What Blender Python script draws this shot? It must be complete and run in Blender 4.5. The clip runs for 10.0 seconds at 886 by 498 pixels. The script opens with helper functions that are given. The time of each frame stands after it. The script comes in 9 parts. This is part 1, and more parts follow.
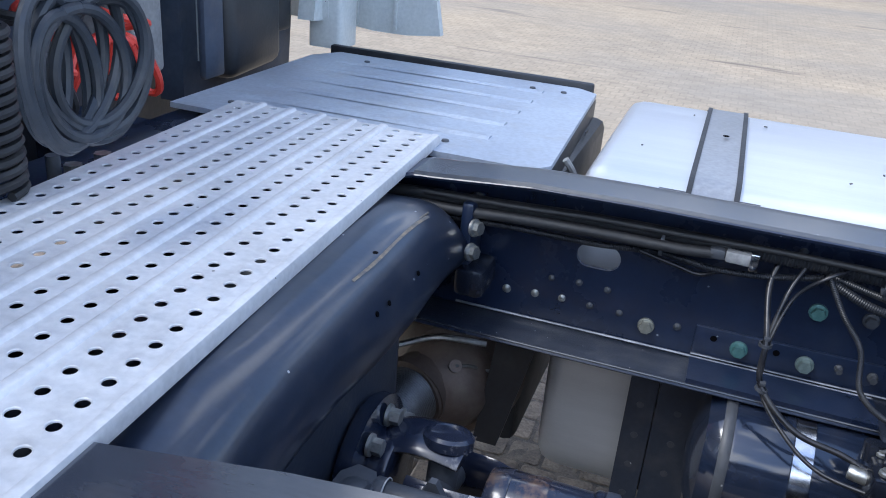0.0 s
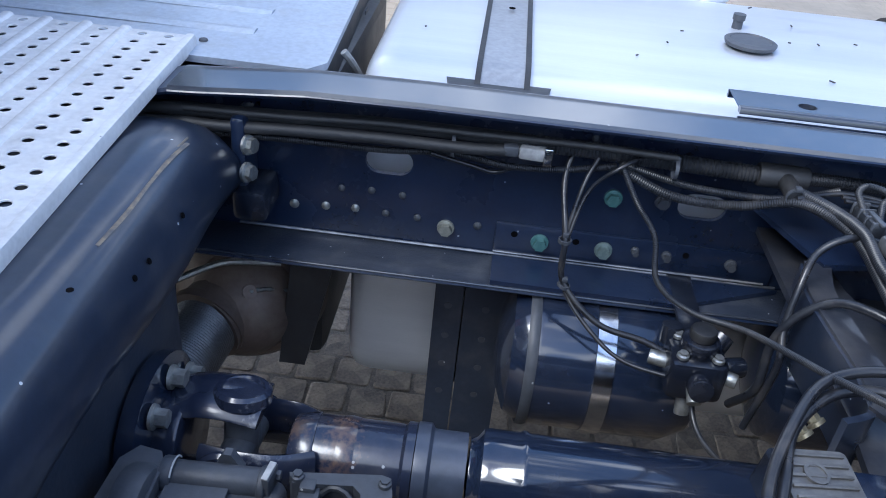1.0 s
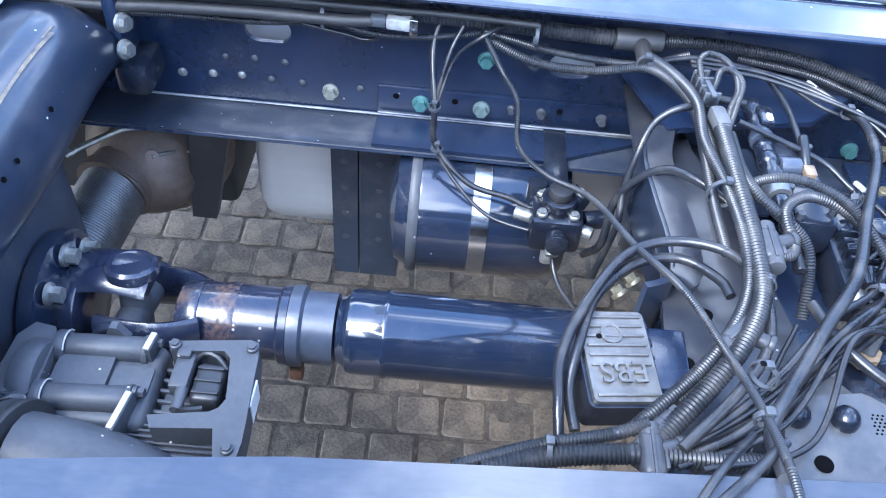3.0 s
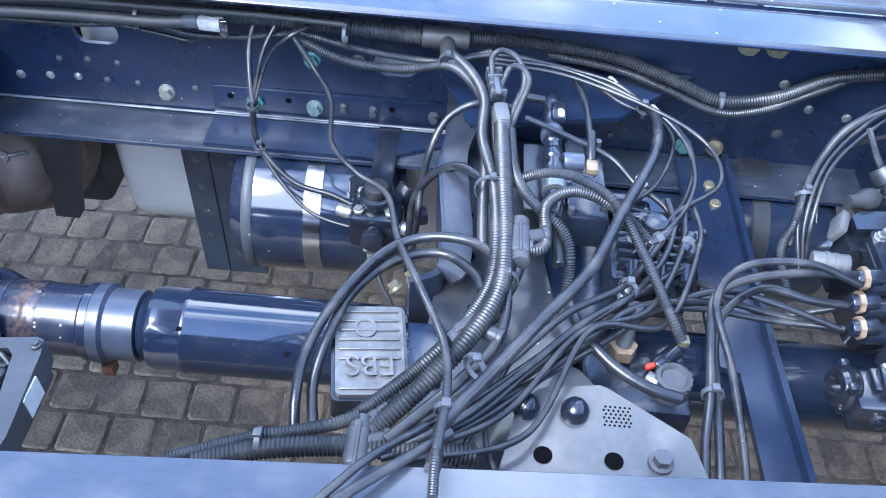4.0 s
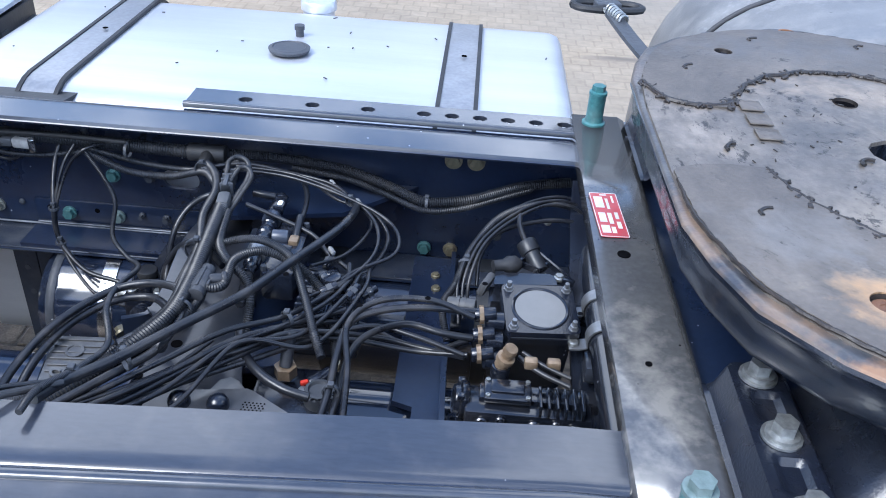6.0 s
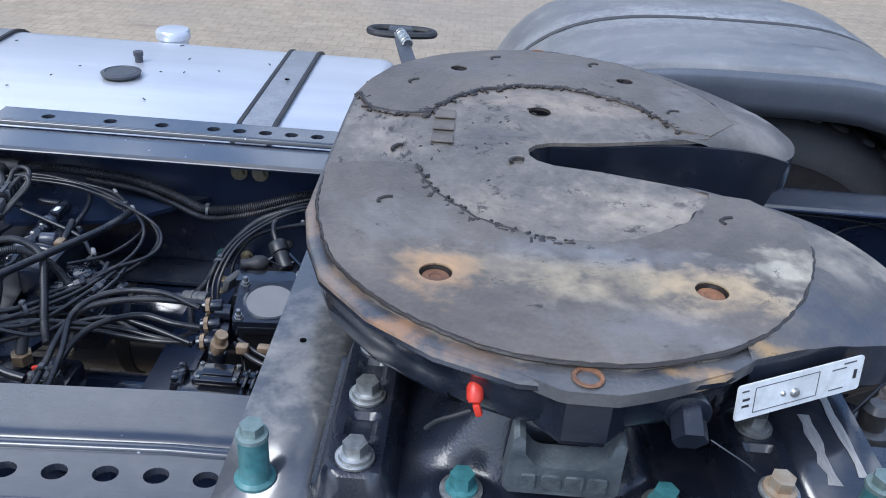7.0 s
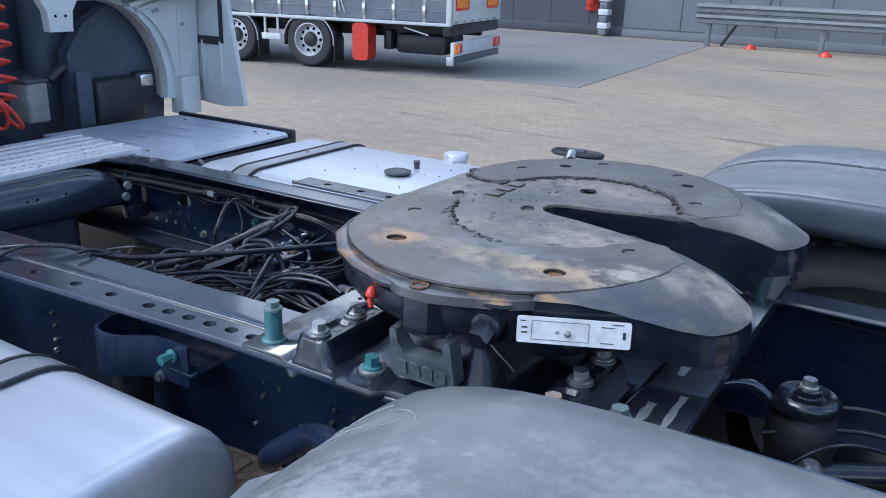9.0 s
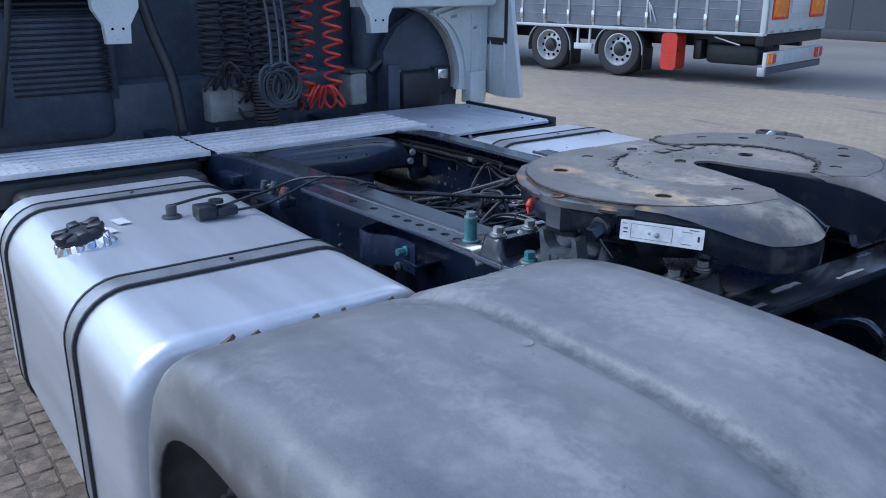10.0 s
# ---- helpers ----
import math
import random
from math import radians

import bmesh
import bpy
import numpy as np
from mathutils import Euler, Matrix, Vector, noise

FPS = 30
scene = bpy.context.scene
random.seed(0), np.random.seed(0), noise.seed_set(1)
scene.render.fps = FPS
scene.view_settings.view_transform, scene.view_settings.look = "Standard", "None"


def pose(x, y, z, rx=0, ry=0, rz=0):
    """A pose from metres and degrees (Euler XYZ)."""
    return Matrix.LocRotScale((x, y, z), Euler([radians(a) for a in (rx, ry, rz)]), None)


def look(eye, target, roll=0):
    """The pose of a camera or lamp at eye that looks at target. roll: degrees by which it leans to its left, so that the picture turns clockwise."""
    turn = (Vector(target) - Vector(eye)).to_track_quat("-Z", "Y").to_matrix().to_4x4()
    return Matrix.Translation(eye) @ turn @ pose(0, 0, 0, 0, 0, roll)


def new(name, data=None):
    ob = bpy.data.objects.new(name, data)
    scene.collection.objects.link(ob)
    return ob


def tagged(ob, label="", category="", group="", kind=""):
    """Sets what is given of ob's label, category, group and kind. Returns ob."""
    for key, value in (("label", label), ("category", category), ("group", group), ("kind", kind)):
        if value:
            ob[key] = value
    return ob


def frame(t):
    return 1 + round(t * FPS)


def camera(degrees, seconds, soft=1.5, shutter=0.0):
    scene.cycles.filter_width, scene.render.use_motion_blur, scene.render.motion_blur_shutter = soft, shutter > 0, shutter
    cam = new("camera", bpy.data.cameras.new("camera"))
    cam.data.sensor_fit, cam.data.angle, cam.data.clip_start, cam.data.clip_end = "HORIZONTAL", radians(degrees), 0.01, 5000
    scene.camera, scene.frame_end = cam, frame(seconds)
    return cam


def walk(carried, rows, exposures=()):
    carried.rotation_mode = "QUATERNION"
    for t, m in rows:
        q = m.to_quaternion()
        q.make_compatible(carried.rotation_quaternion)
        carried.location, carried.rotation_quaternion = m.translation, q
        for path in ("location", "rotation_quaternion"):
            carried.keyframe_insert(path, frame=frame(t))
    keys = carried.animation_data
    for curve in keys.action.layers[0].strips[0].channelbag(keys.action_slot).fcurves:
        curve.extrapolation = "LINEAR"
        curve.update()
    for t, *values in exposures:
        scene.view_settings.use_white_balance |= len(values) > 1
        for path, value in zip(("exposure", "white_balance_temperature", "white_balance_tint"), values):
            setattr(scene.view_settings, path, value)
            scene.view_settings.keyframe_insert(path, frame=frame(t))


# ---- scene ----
cam = camera(56.1, 10.0, 1.0)
PATH = [
    (0, (-1.05, -0.798, 1.341), (-1.609, 0.94, 0.524), 4.9),
    (0.5, (-1.062, -0.705, 1.345), (-1.284, 1.102, 0.517), 5.3),
    (1, (-1.048, -0.66, 1.369), (-1.118, 1.019, 0.284), 5.9),
    (1.5, (-1.043, -0.638, 1.454), (-1.052, 0.815, 0.08), 6.7),
    (2, (-1.04, -0.631, 1.497), (-1.026, 0.712, 0.016), 6.7),
    (2.2, (-1.03, -0.626, 1.498), (-1.02, 0.716, 0.016), 6.6),
    (3.3, (-0.827, -0.658, 1.51), (-0.816, 0.721, 0.062), 5.5),
    (3.5, (-0.77, -0.652, 1.515), (-0.762, 0.723, 0.062), 5.3),
    (4, (-0.634, -0.645, 1.53), (-0.648, 0.722, 0.07), 4.6),
    (4.5, (-0.522, -0.642, 1.551), (-0.554, 0.718, 0.085), 4.0),
    (5, (-0.43, -0.663, 1.553), (-0.472, 0.7, 0.09), 3.7),
    (5.2, (-0.374, -0.678, 1.547), (-0.438, 0.726, 0.124), 3.1),
    (6.3, (-0.113, -0.984, 1.568), (-0.138, 0.735, 0.547), 4.2),
    (6.5, (-0.01, -0.986, 1.571), (-0.038, 0.735, 0.552), 4.0),
    (7, (0.18, -1.029, 1.589), (0.15, 0.7, 0.584), 4.0),
    (7.5, (0.312, -1.168, 1.603), (0.267, 0.579, 0.63), 4.2),
    (8, (0.473, -1.245, 1.62), (0.191, 0.548, 0.78), 3.8),
    (8.5, (0.685, -1.23, 1.59), (0.021, 0.53, 0.911), 2.5),
    (9, (0.9, -1.365, 1.564), (-0.1, 0.245, 0.923), 1.8),
    (9.5, (1.142, -1.539, 1.581), (-0.147, -0.146, 0.949), 1.0),
    (10, (1.444, -1.572, 1.55), (-0.092, -0.452, 0.927), 0.1),
]
walk(cam, [(t, look(e, a, r)) for t, e, a, r in PATH], [(0.0, 1.28, 5650, 10), (1.0, 1.25, 5400, 10), (1.5, 2.3, 5250, 10), (2.0, 2.85, 5200, 10), (5.2, 2.4, 5100, 10), (6.4, 1.0, 5550, 10), (8.5, 0.8, 5450, 10), (9.0, 0.72, 5300, 10), (9.5, 0.58, 5150, 10), (10.0, 0.38, 5050, 10)])

# ---- sky, sun ----
world = bpy.data.worlds.new("sky")
scene.world = world
world.use_nodes = True
wn, wl = world.node_tree.nodes, world.node_tree.links
sky = wn.new("ShaderNodeTexSky")
sky.sky_type = "NISHITA"
sky.sun_disc = False
sky.sun_elevation = radians(51)
sky.sun_rotation = radians(227)
sky.air_density, sky.dust_density, sky.ozone_density = 1.0, 1.5, 1.2
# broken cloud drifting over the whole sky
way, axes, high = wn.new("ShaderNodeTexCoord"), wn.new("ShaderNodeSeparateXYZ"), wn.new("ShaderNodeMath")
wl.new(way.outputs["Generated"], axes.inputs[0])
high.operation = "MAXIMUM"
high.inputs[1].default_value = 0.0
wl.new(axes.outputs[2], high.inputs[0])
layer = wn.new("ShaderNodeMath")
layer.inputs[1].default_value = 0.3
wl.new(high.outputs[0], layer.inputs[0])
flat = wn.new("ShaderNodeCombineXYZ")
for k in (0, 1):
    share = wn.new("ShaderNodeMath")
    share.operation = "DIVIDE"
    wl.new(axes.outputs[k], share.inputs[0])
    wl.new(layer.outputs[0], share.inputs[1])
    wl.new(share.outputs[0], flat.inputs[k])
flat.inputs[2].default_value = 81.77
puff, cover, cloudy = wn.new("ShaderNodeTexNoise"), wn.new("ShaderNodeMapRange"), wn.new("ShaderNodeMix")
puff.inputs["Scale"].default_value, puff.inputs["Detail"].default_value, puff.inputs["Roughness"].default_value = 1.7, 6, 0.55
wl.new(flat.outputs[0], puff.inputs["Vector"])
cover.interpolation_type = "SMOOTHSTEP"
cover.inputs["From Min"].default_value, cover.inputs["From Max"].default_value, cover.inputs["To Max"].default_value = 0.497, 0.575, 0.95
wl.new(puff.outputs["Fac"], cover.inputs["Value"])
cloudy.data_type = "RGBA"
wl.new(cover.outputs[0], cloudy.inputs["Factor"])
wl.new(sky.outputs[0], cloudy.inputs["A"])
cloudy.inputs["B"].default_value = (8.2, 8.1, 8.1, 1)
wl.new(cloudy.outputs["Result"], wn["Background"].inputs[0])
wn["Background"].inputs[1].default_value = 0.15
sun = new("sun", bpy.data.lights.new("sun", "SUN"))
sun.data.energy, sun.data.angle, sun.data.color = 1.5, radians(30), (1.0, 0.93, 0.82)
sun.matrix_world = look((-6.0, -5.5, 10.0), (0, 0, 0))


# ---- materials ----
def material(name, base, rough=0.5, metal=0.0, dark=None, scale=8.0, fine=120.0, bump=0.02, coat=0.0, spread=0.25,
             dust=0.0, dust_colour=(0.32, 0.29, 0.25), rough_vary=0.12, spec=0.5, stretch=(1, 1, 1), island=0.0, obj_random=0.0, specks=0.0, speck_colour=(0.45, 0.47, 0.5), speck_scale=70.0):
    """A painted, plastic, metal or stone surface: large stains, fine grain, dust and uneven gloss."""
    m = bpy.data.materials.new(name)
    m.use_nodes = True
    n, l = m.node_tree.nodes, m.node_tree.links
    b = n["Principled BSDF"]
    b.inputs["Metallic"].default_value = metal
    b.inputs["Specular IOR Level"].default_value = spec
    b.inputs["Coat Weight"].default_value = coat
    b.inputs["Coat Roughness"].default_value = 0.12
    co = n.new("ShaderNodeTexCoord")
    mp = n.new("ShaderNodeMapping")
    mp.inputs["Scale"].default_value = stretch
    l.new(co.outputs["Object"], mp.inputs[0])
    big, small = n.new("ShaderNodeTexNoise"), n.new("ShaderNodeTexNoise")
    big.inputs["Scale"].default_value, big.inputs["Detail"].default_value, big.inputs["Roughness"].default_value = scale, 6, 0.6
    small.inputs["Scale"].default_value, small.inputs["Detail"].default_value = fine, 3
    l.new(mp.outputs[0], big.inputs["Vector"])
    l.new(mp.outputs[0], small.inputs["Vector"])
    ramp = n.new("ShaderNodeValToRGB")
    ramp.color_ramp.elements[0].position, ramp.color_ramp.elements[1].position = 0.35, 0.7
    second = dark or tuple(c * (1 - spread) for c in base)
    ramp.color_ramp.elements[0].color, ramp.color_ramp.elements[1].color = (*second, 1), (*base, 1)
    l.new(big.outputs["Fac"], ramp.inputs[0])
    mix = n.new("ShaderNodeMix")
    mix.data_type, mix.blend_type = "RGBA", "OVERLAY"
    mix.inputs["Factor"].default_value = spread
    l.new(ramp.outputs[0], mix.inputs["A"])
    l.new(small.outputs["Fac"], mix.inputs["B"])
    out = mix.outputs["Result"]
    if island or obj_random:
        src = n.new("ShaderNodeObjectInfo").outputs["Random"] if obj_random else n.new("ShaderNodeNewGeometry").outputs["Random Per Island"]
        hsv = n.new("ShaderNodeHueSaturation")
        rng = n.new("ShaderNodeMapRange")
        amount = obj_random or island
        rng.inputs["To Min"].default_value, rng.inputs["To Max"].default_value = 1 - amount, 1 + amount
        l.new(src, rng.inputs["Value"])
        l.new(rng.outputs[0], hsv.inputs["Value"])
        l.new(out, hsv.inputs["Color"])
        out = hsv.outputs[0]
    if specks:
        vo = n.new("ShaderNodeTexVoronoi")
        vo.inputs["Scale"].default_value = speck_scale
        l.new(co.outputs["Object"], vo.inputs["Vector"])
        near = n.new("ShaderNodeMath")
        near.operation = "LESS_THAN"
        l.new(vo.outputs["Distance"], near.inputs[0])
        near.inputs[1].default_value = 0.11
        pick = n.new("ShaderNodeSeparateColor")
        l.new(vo.outputs["Color"], pick.inputs[0])
        few = n.new("ShaderNodeMath")
        few.operation = "LESS_THAN"
        l.new(pick.outputs[0], few.inputs[0])
        few.inputs[1].default_value = specks
        both_ = n.new("ShaderNodeMath")
        both_.operation = "MULTIPLY"
        l.new(near.outputs[0], both_.inputs[0])
        l.new(few.outputs[0], both_.inputs[1])
        sm = n.new("ShaderNodeMix")
        sm.data_type = "RGBA"
        l.new(both_.outputs[0], sm.inputs["Factor"])
        l.new(out, sm.inputs["A"])
        sm.inputs["B"].default_value = (*speck_colour, 1)
        out = sm.outputs["Result"]
    if dust:
        geo = n.new("ShaderNodeNewGeometry")
        sep = n.new("ShaderNodeSeparateXYZ")
        l.new(geo.outputs["Normal"], sep.inputs[0])
        dn = n.new("ShaderNodeTexNoise")
        dn.inputs["Scale"].default_value, dn.inputs["Detail"].default_value = 22, 8
        l.new(co.outputs["Object"], dn.inputs["Vector"])
        dr = n.new("ShaderNodeMapRange")
        dr.inputs["From Min"].default_value, dr.inputs["From Max"].default_value = 0.5, 0.8
        l.new(dn.outputs["Fac"], dr.inputs["Value"])
        mul = n.new("ShaderNodeMath")
        mul.operation = "MULTIPLY"
        mul.use_clamp = True
        l.new(dr.outputs[0], mul.inputs[0])
        mul.inputs[1].default_value = dust
        dm = n.new("ShaderNodeMix")
        dm.data_type = "RGBA"
        l.new(mul.outputs[0], dm.inputs["Factor"])
        l.new(out, dm.inputs["A"])
        dm.inputs["B"].default_value = (*dust_colour, 1)
        out = dm.outputs["Result"]
    l.new(out, b.inputs["Base Color"])
    rr = n.new("ShaderNodeMapRange")
    rr.inputs["To Min"].default_value, rr.inputs["To Max"].default_value = max(0.03, rough - rough_vary), min(1, rough + rough_vary)
    l.new(big.outputs["Fac"], rr.inputs["Value"])
    l.new(rr.outputs[0], b.inputs["Roughness"])
    if bump:
        bp = n.new("ShaderNodeBump")
        bp.inputs["Strength"].default_value, bp.inputs["Distance"].default_value = min(1, bump * 10), 0.002
        l.new(small.outputs["Fac"], bp.inputs["Height"])
        l.new(bp.outputs[0], b.inputs["Normal"])
    return m


PAINT = material("navy_chassis_paint", (0.012, 0.021, 0.050), 0.28, coat=0.28, dark=(0.008, 0.014, 0.034), scale=5, bump=0.012, dust=0.05, dust_colour=(0.16, 0.17, 0.19), specks=0.03, speck_colour=(0.25, 0.27, 0.30))
# Lighter copy of the chassis paint; sky sheen of upward faces is coloured in.
PAINT_TOP = material("worn_skylit_chassis_paint", (0.040, 0.046, 0.060), 0.20, coat=0.8, dark=(0.028, 0.033, 0.047), scale=4, bump=0.003, dust=0.10, stretch=(0.5, 2, 2), specks=0.03, speck_colour=(0.3, 0.32, 0.36), rough_vary=0.06)
PRESSED = material("pressed_navy_member", (0.022, 0.030, 0.052), 0.30, coat=0.40, dark=(0.014, 0.020, 0.036), scale=4, bump=0.004, dust=0.06, specks=0.07, rough_vary=0.08)
SATIN = material("dusty_satin_navy", (0.028, 0.031, 0.040), 0.33, coat=0.4, dark=(0.018, 0.020, 0.028), scale=12, bump=0.01, dust=0.22, dust_colour=(0.16, 0.145, 0.125), specks=0.08)
DUSTY = material("scuffed_gloss_plate", (0.074, 0.074, 0.076), 0.36, coat=0.55, dark=(0.042, 0.045, 0.052), scale=9, bump=0.006, dust=0.22, specks=0.05, speck_colour=(0.05, 0.045, 0.04))
PAINT_MATT = material("dusty_underbody_paint", (0.028, 0.037, 0.058), 0.45, dark=(0.019, 0.025, 0.040), scale=9, bump=0.02, dust=0.10)
CAST = material("black_cast_iron", (0.011, 0.015, 0.026), 0.22, coat=0.3, dark=(0.008, 0.010, 0.017), scale=14, fine=220, bump=0.016, dust=0.05)
BLACK = material("black_plastic", (0.021, 0.024, 0.030), 0.42, dark=(0.014, 0.016, 0.020), scale=18, bump=0.02, dust=0.04)
RUBBER = material("black_rubber", (0.022, 0.023, 0.026), 0.55, scale=20, bump=0.03, dust=0.06)
HOSE = material("grey_black_hose", (0.016, 0.018, 0.023), 0.30, dark=(0.010, 0.011, 0.015), scale=25, bump=0.02, dust=0.16)
CONDUIT = material("ribbed_conduit", (0.020, 0.022, 0.028), 0.42, dark=(0.011, 0.013, 0.017), scale=25, bump=0.02, dust=0.12)
DECK = material("galvanised_steel", (0.645, 0.652, 0.664), 0.46, metal=0.12, dark=(0.52, 0.526, 0.54), scale=9, bump=0.02, dust=0.2, specks=0.03, speck_colour=(0.2, 0.2, 0.2), speck_scale=60)
COVER = material("grey_painted_aluminium", (0.46, 0.51, 0.58), 0.38, metal=0.25, dark=(0.37, 0.41, 0.48), scale=5, bump=0.02, dust=0.3)
TANK = material("brushed_aluminium", (0.62, 0.64, 0.675), 0.34, metal=0.5, dark=(0.54, 0.56, 0.60), scale=6, fine=200, bump=0.006, spread=0.08, stretch=(0.3, 3, 3))
STRAP = material("tank_strap_steel", (0.30, 0.31, 0.33), 0.4, metal=0.7, dark=(0.2, 0.21, 0.22), scale=20, bump=0.02)
BAND = material("dull_tank_band", (0.36, 0.37, 0.39), 0.38, metal=0.5, dark=(0.27, 0.28, 0.30), scale=14, bump=0.01, dust=0.15)
FENDER = material("grey_plastic_mudguard", (0.206, 0.207, 0.208), 0.38, dark=(0.120, 0.123, 0.129), scale=3.2, fine=320, bump=0.015, dust=0.40, dust_colour=(0.33, 0.32, 0.305), spread=0.35, stretch=(0.8, 2.6, 2.6), specks=0.05, speck_colour=(0.10, 0.10, 0.105), speck_scale=40)
TYRE = material("tyre_rubber", (0.026, 0.027, 0.030), 0.62, scale=16, bump=0.05, dust=0.10, dust_colour=(0.13, 0.13, 0.13))
ZINC = material("zinc_bolt", (0.46, 0.47, 0.465), 0.40, metal=0.8, dark=(0.28, 0.29, 0.28), scale=60, bump=0.03)
GREEN = material("green_coated_bolt", (0.062, 0.19, 0.20), 0.40, dark=(0.036, 0.125, 0.135), scale=60, bump=0.04, dust=0.2)
YELLOW = material("yellow_passivated_bolt", (0.32, 0.29, 0.20), 0.42, metal=0.6, dark=(0.22, 0.195, 0.13), scale=60, bump=0.03)
BRASS = material("brass_fitting", (0.36, 0.27, 0.18), 0.42, metal=0.5, dark=(0.24, 0.175, 0.115), scale=60, bump=0.02)
RED = material("red_plastic", (0.62, 0.045, 0.025), 0.4, scale=20, bump=0.01)
FADED_RED = material("faded_red_print", (0.36, 0.030, 0.045), 0.35, dark=(0.40, 0.075, 0.085), scale=60, bump=0.0)
WHITE = material("white_paint", (0.60, 0.64, 0.64), 0.36, dark=(0.50, 0.54, 0.545), scale=6, bump=0.01, dust=0.18, dust_colour=(0.36, 0.35, 0.33), specks=0.03, speck_colour=(0.2, 0.2, 0.2))
LABEL = material("white_label", (0.70, 0.72, 0.73), 0.5, scale=40, bump=0.0, dust=0.15)
INK = material("black_print", (0.03, 0.03, 0.035), 0.5, bump=0.0)
CREAM = material("grey_white_disc", (0.20, 0.203, 0.205), 0.45, dark=(0.165, 0.168, 0.17), scale=12, bump=0.0, spread=0.05)
STEELMOD = material("cast_aluminium_module", (0.19, 0.187, 0.18), 0.42, metal=0.55, dark=(0.11, 0.11, 0.11), scale=40, bump=0.03)
BRAID = material("braided_steel_sleeve", (0.20, 0.205, 0.215), 0.38, metal=0.7, dark=(0.11, 0.115, 0.125), scale=30, fine=260, bump=0.06)
EXHAUST = material("heat_stained_steel", (0.15, 0.115, 0.095), 0.5, metal=0.3, dark=(0.085, 0.068, 0.06), scale=10, bump=0.03, dust=0.35)
RUST = material("rusty_steel", (0.28, 0.13, 0.06), 0.7, dark=(0.12, 0.06, 0.035), scale=30, bump=0.06)
GEAR = material("grey_black_gearbox", (0.058, 0.064, 0.076), 0.5, dark=(0.045, 0.05, 0.06), scale=14, bump=0.03, dust=0.06, specks=0.08, speck_colour=(0.4, 0.4, 0.4))
SHAFT = material("gloss_navy_shaft", (0.013, 0.020, 0.041), 0.10, coat=1.0, dark=(0.011, 0.017, 0.035), scale=6, bump=0.0015, dust=0.05, rough_vary=0.05, specks=0.03, speck_colour=(0.3, 0.32, 0.36))
SHAFT_MATT = material("sliding_sleeve", (0.055, 0.065, 0.095), 0.34, dark=(0.04, 0.05, 0.07), scale=20, bump=0.01, coat=0.2)
MIDGREY = material("mid_grey_plastic", (0.085, 0.087, 0.090), 0.55, dark=(0.06, 0.062, 0.066), scale=40, bump=0.01)
CUP = material("scuffed_cast_cup", (0.15, 0.172, 0.178), 0.5, coat=0.1, dark=(0.05, 0.06, 0.072), scale=20, fine=260, bump=0.04)
CHROME = material("polished_band", (0.75, 0.76, 0.78), 0.18, metal=1.0, dark=(0.6, 0.61, 0.63), scale=40, bump=0.005)
TEAL = material("dull_teal_bolt", (0.10, 0.20, 0.20), 0.42, metal=0.3, dark=(0.06, 0.16, 0.165), scale=60, bump=0.04)
PALEZINC = material("dull_pale_bolt", (0.30, 0.31, 0.27), 0.45, metal=0.4, dark=(0.20, 0.205, 0.18), scale=60, bump=0.03)
PALETEAL = material("faded_teal_bolt", (0.20, 0.255, 0.25), 0.42, metal=0.3, dark=(0.13, 0.185, 0.18), scale=60, bump=0.04)
GREYBOX = material("dull_grey_plastic", (0.30, 0.31, 0.31), 0.5, dark=(0.2, 0.2, 0.2), scale=15, bump=0.02, dust=0.25)
AMBER = material("amber_lens", (1.0, 0.30, 0.015), 0.25, bump=0.0)
REDLENS = material("red_lens", (0.75, 0.05, 0.03), 0.25, bump=0.0)
ALLOY = material("bright_alloy", (0.62, 0.63, 0.65), 0.35, metal=0.5, dark=(0.45, 0.46, 0.48), scale=20, bump=0.01)
CURTAIN = material("grey_tarpaulin", (0.225, 0.245, 0.28), 0.42, dark=(0.155, 0.172, 0.205), scale=3, bump=0.03)
WALLGREY = material("grey_wall_panel", (0.070, 0.076, 0.088), 0.6, dark=(0.058, 0.063, 0.074), scale=0.6, fine=30, bump=0.02)
WALLPALE = material("pale_wall_panel", (0.165, 0.178, 0.196), 0.6, dark=(0.135, 0.146, 0.164), scale=0.6, fine=30, bump=0.02)
GALV = material("weathered_guard_rail", (0.50, 0.51, 0.53), 0.45, metal=0.5, dark=(0.38, 0.39, 0.41), scale=3, bump=0.02)
GREASE = material("thick_black_grease", (0.030, 0.022, 0.018), 0.45, dark=(0.018, 0.016, 0.015), scale=40, bump=0.08)
PAVER = material("concrete_paver", (0.240, 0.183, 0.128), 0.95, dark=(0.115, 0.090, 0.067), scale=11, fine=130, bump=0.9, spread=0.7, dust=0.6, dust_colour=(0.29, 0.23, 0.16), obj_random=0.16, specks=0.5, speck_colour=(0.05, 0.042, 0.036), speck_scale=110)
PAVERS = material("concrete_pavers", (0.245, 0.187, 0.131), 0.95, dark=(0.118, 0.092, 0.069), scale=11, fine=130, bump=0.9, spread=0.7, dust=0.6, dust_colour=(0.29, 0.23, 0.16), island=0.16, specks=0.5, speck_colour=(0.05, 0.042, 0.036), speck_scale=110)


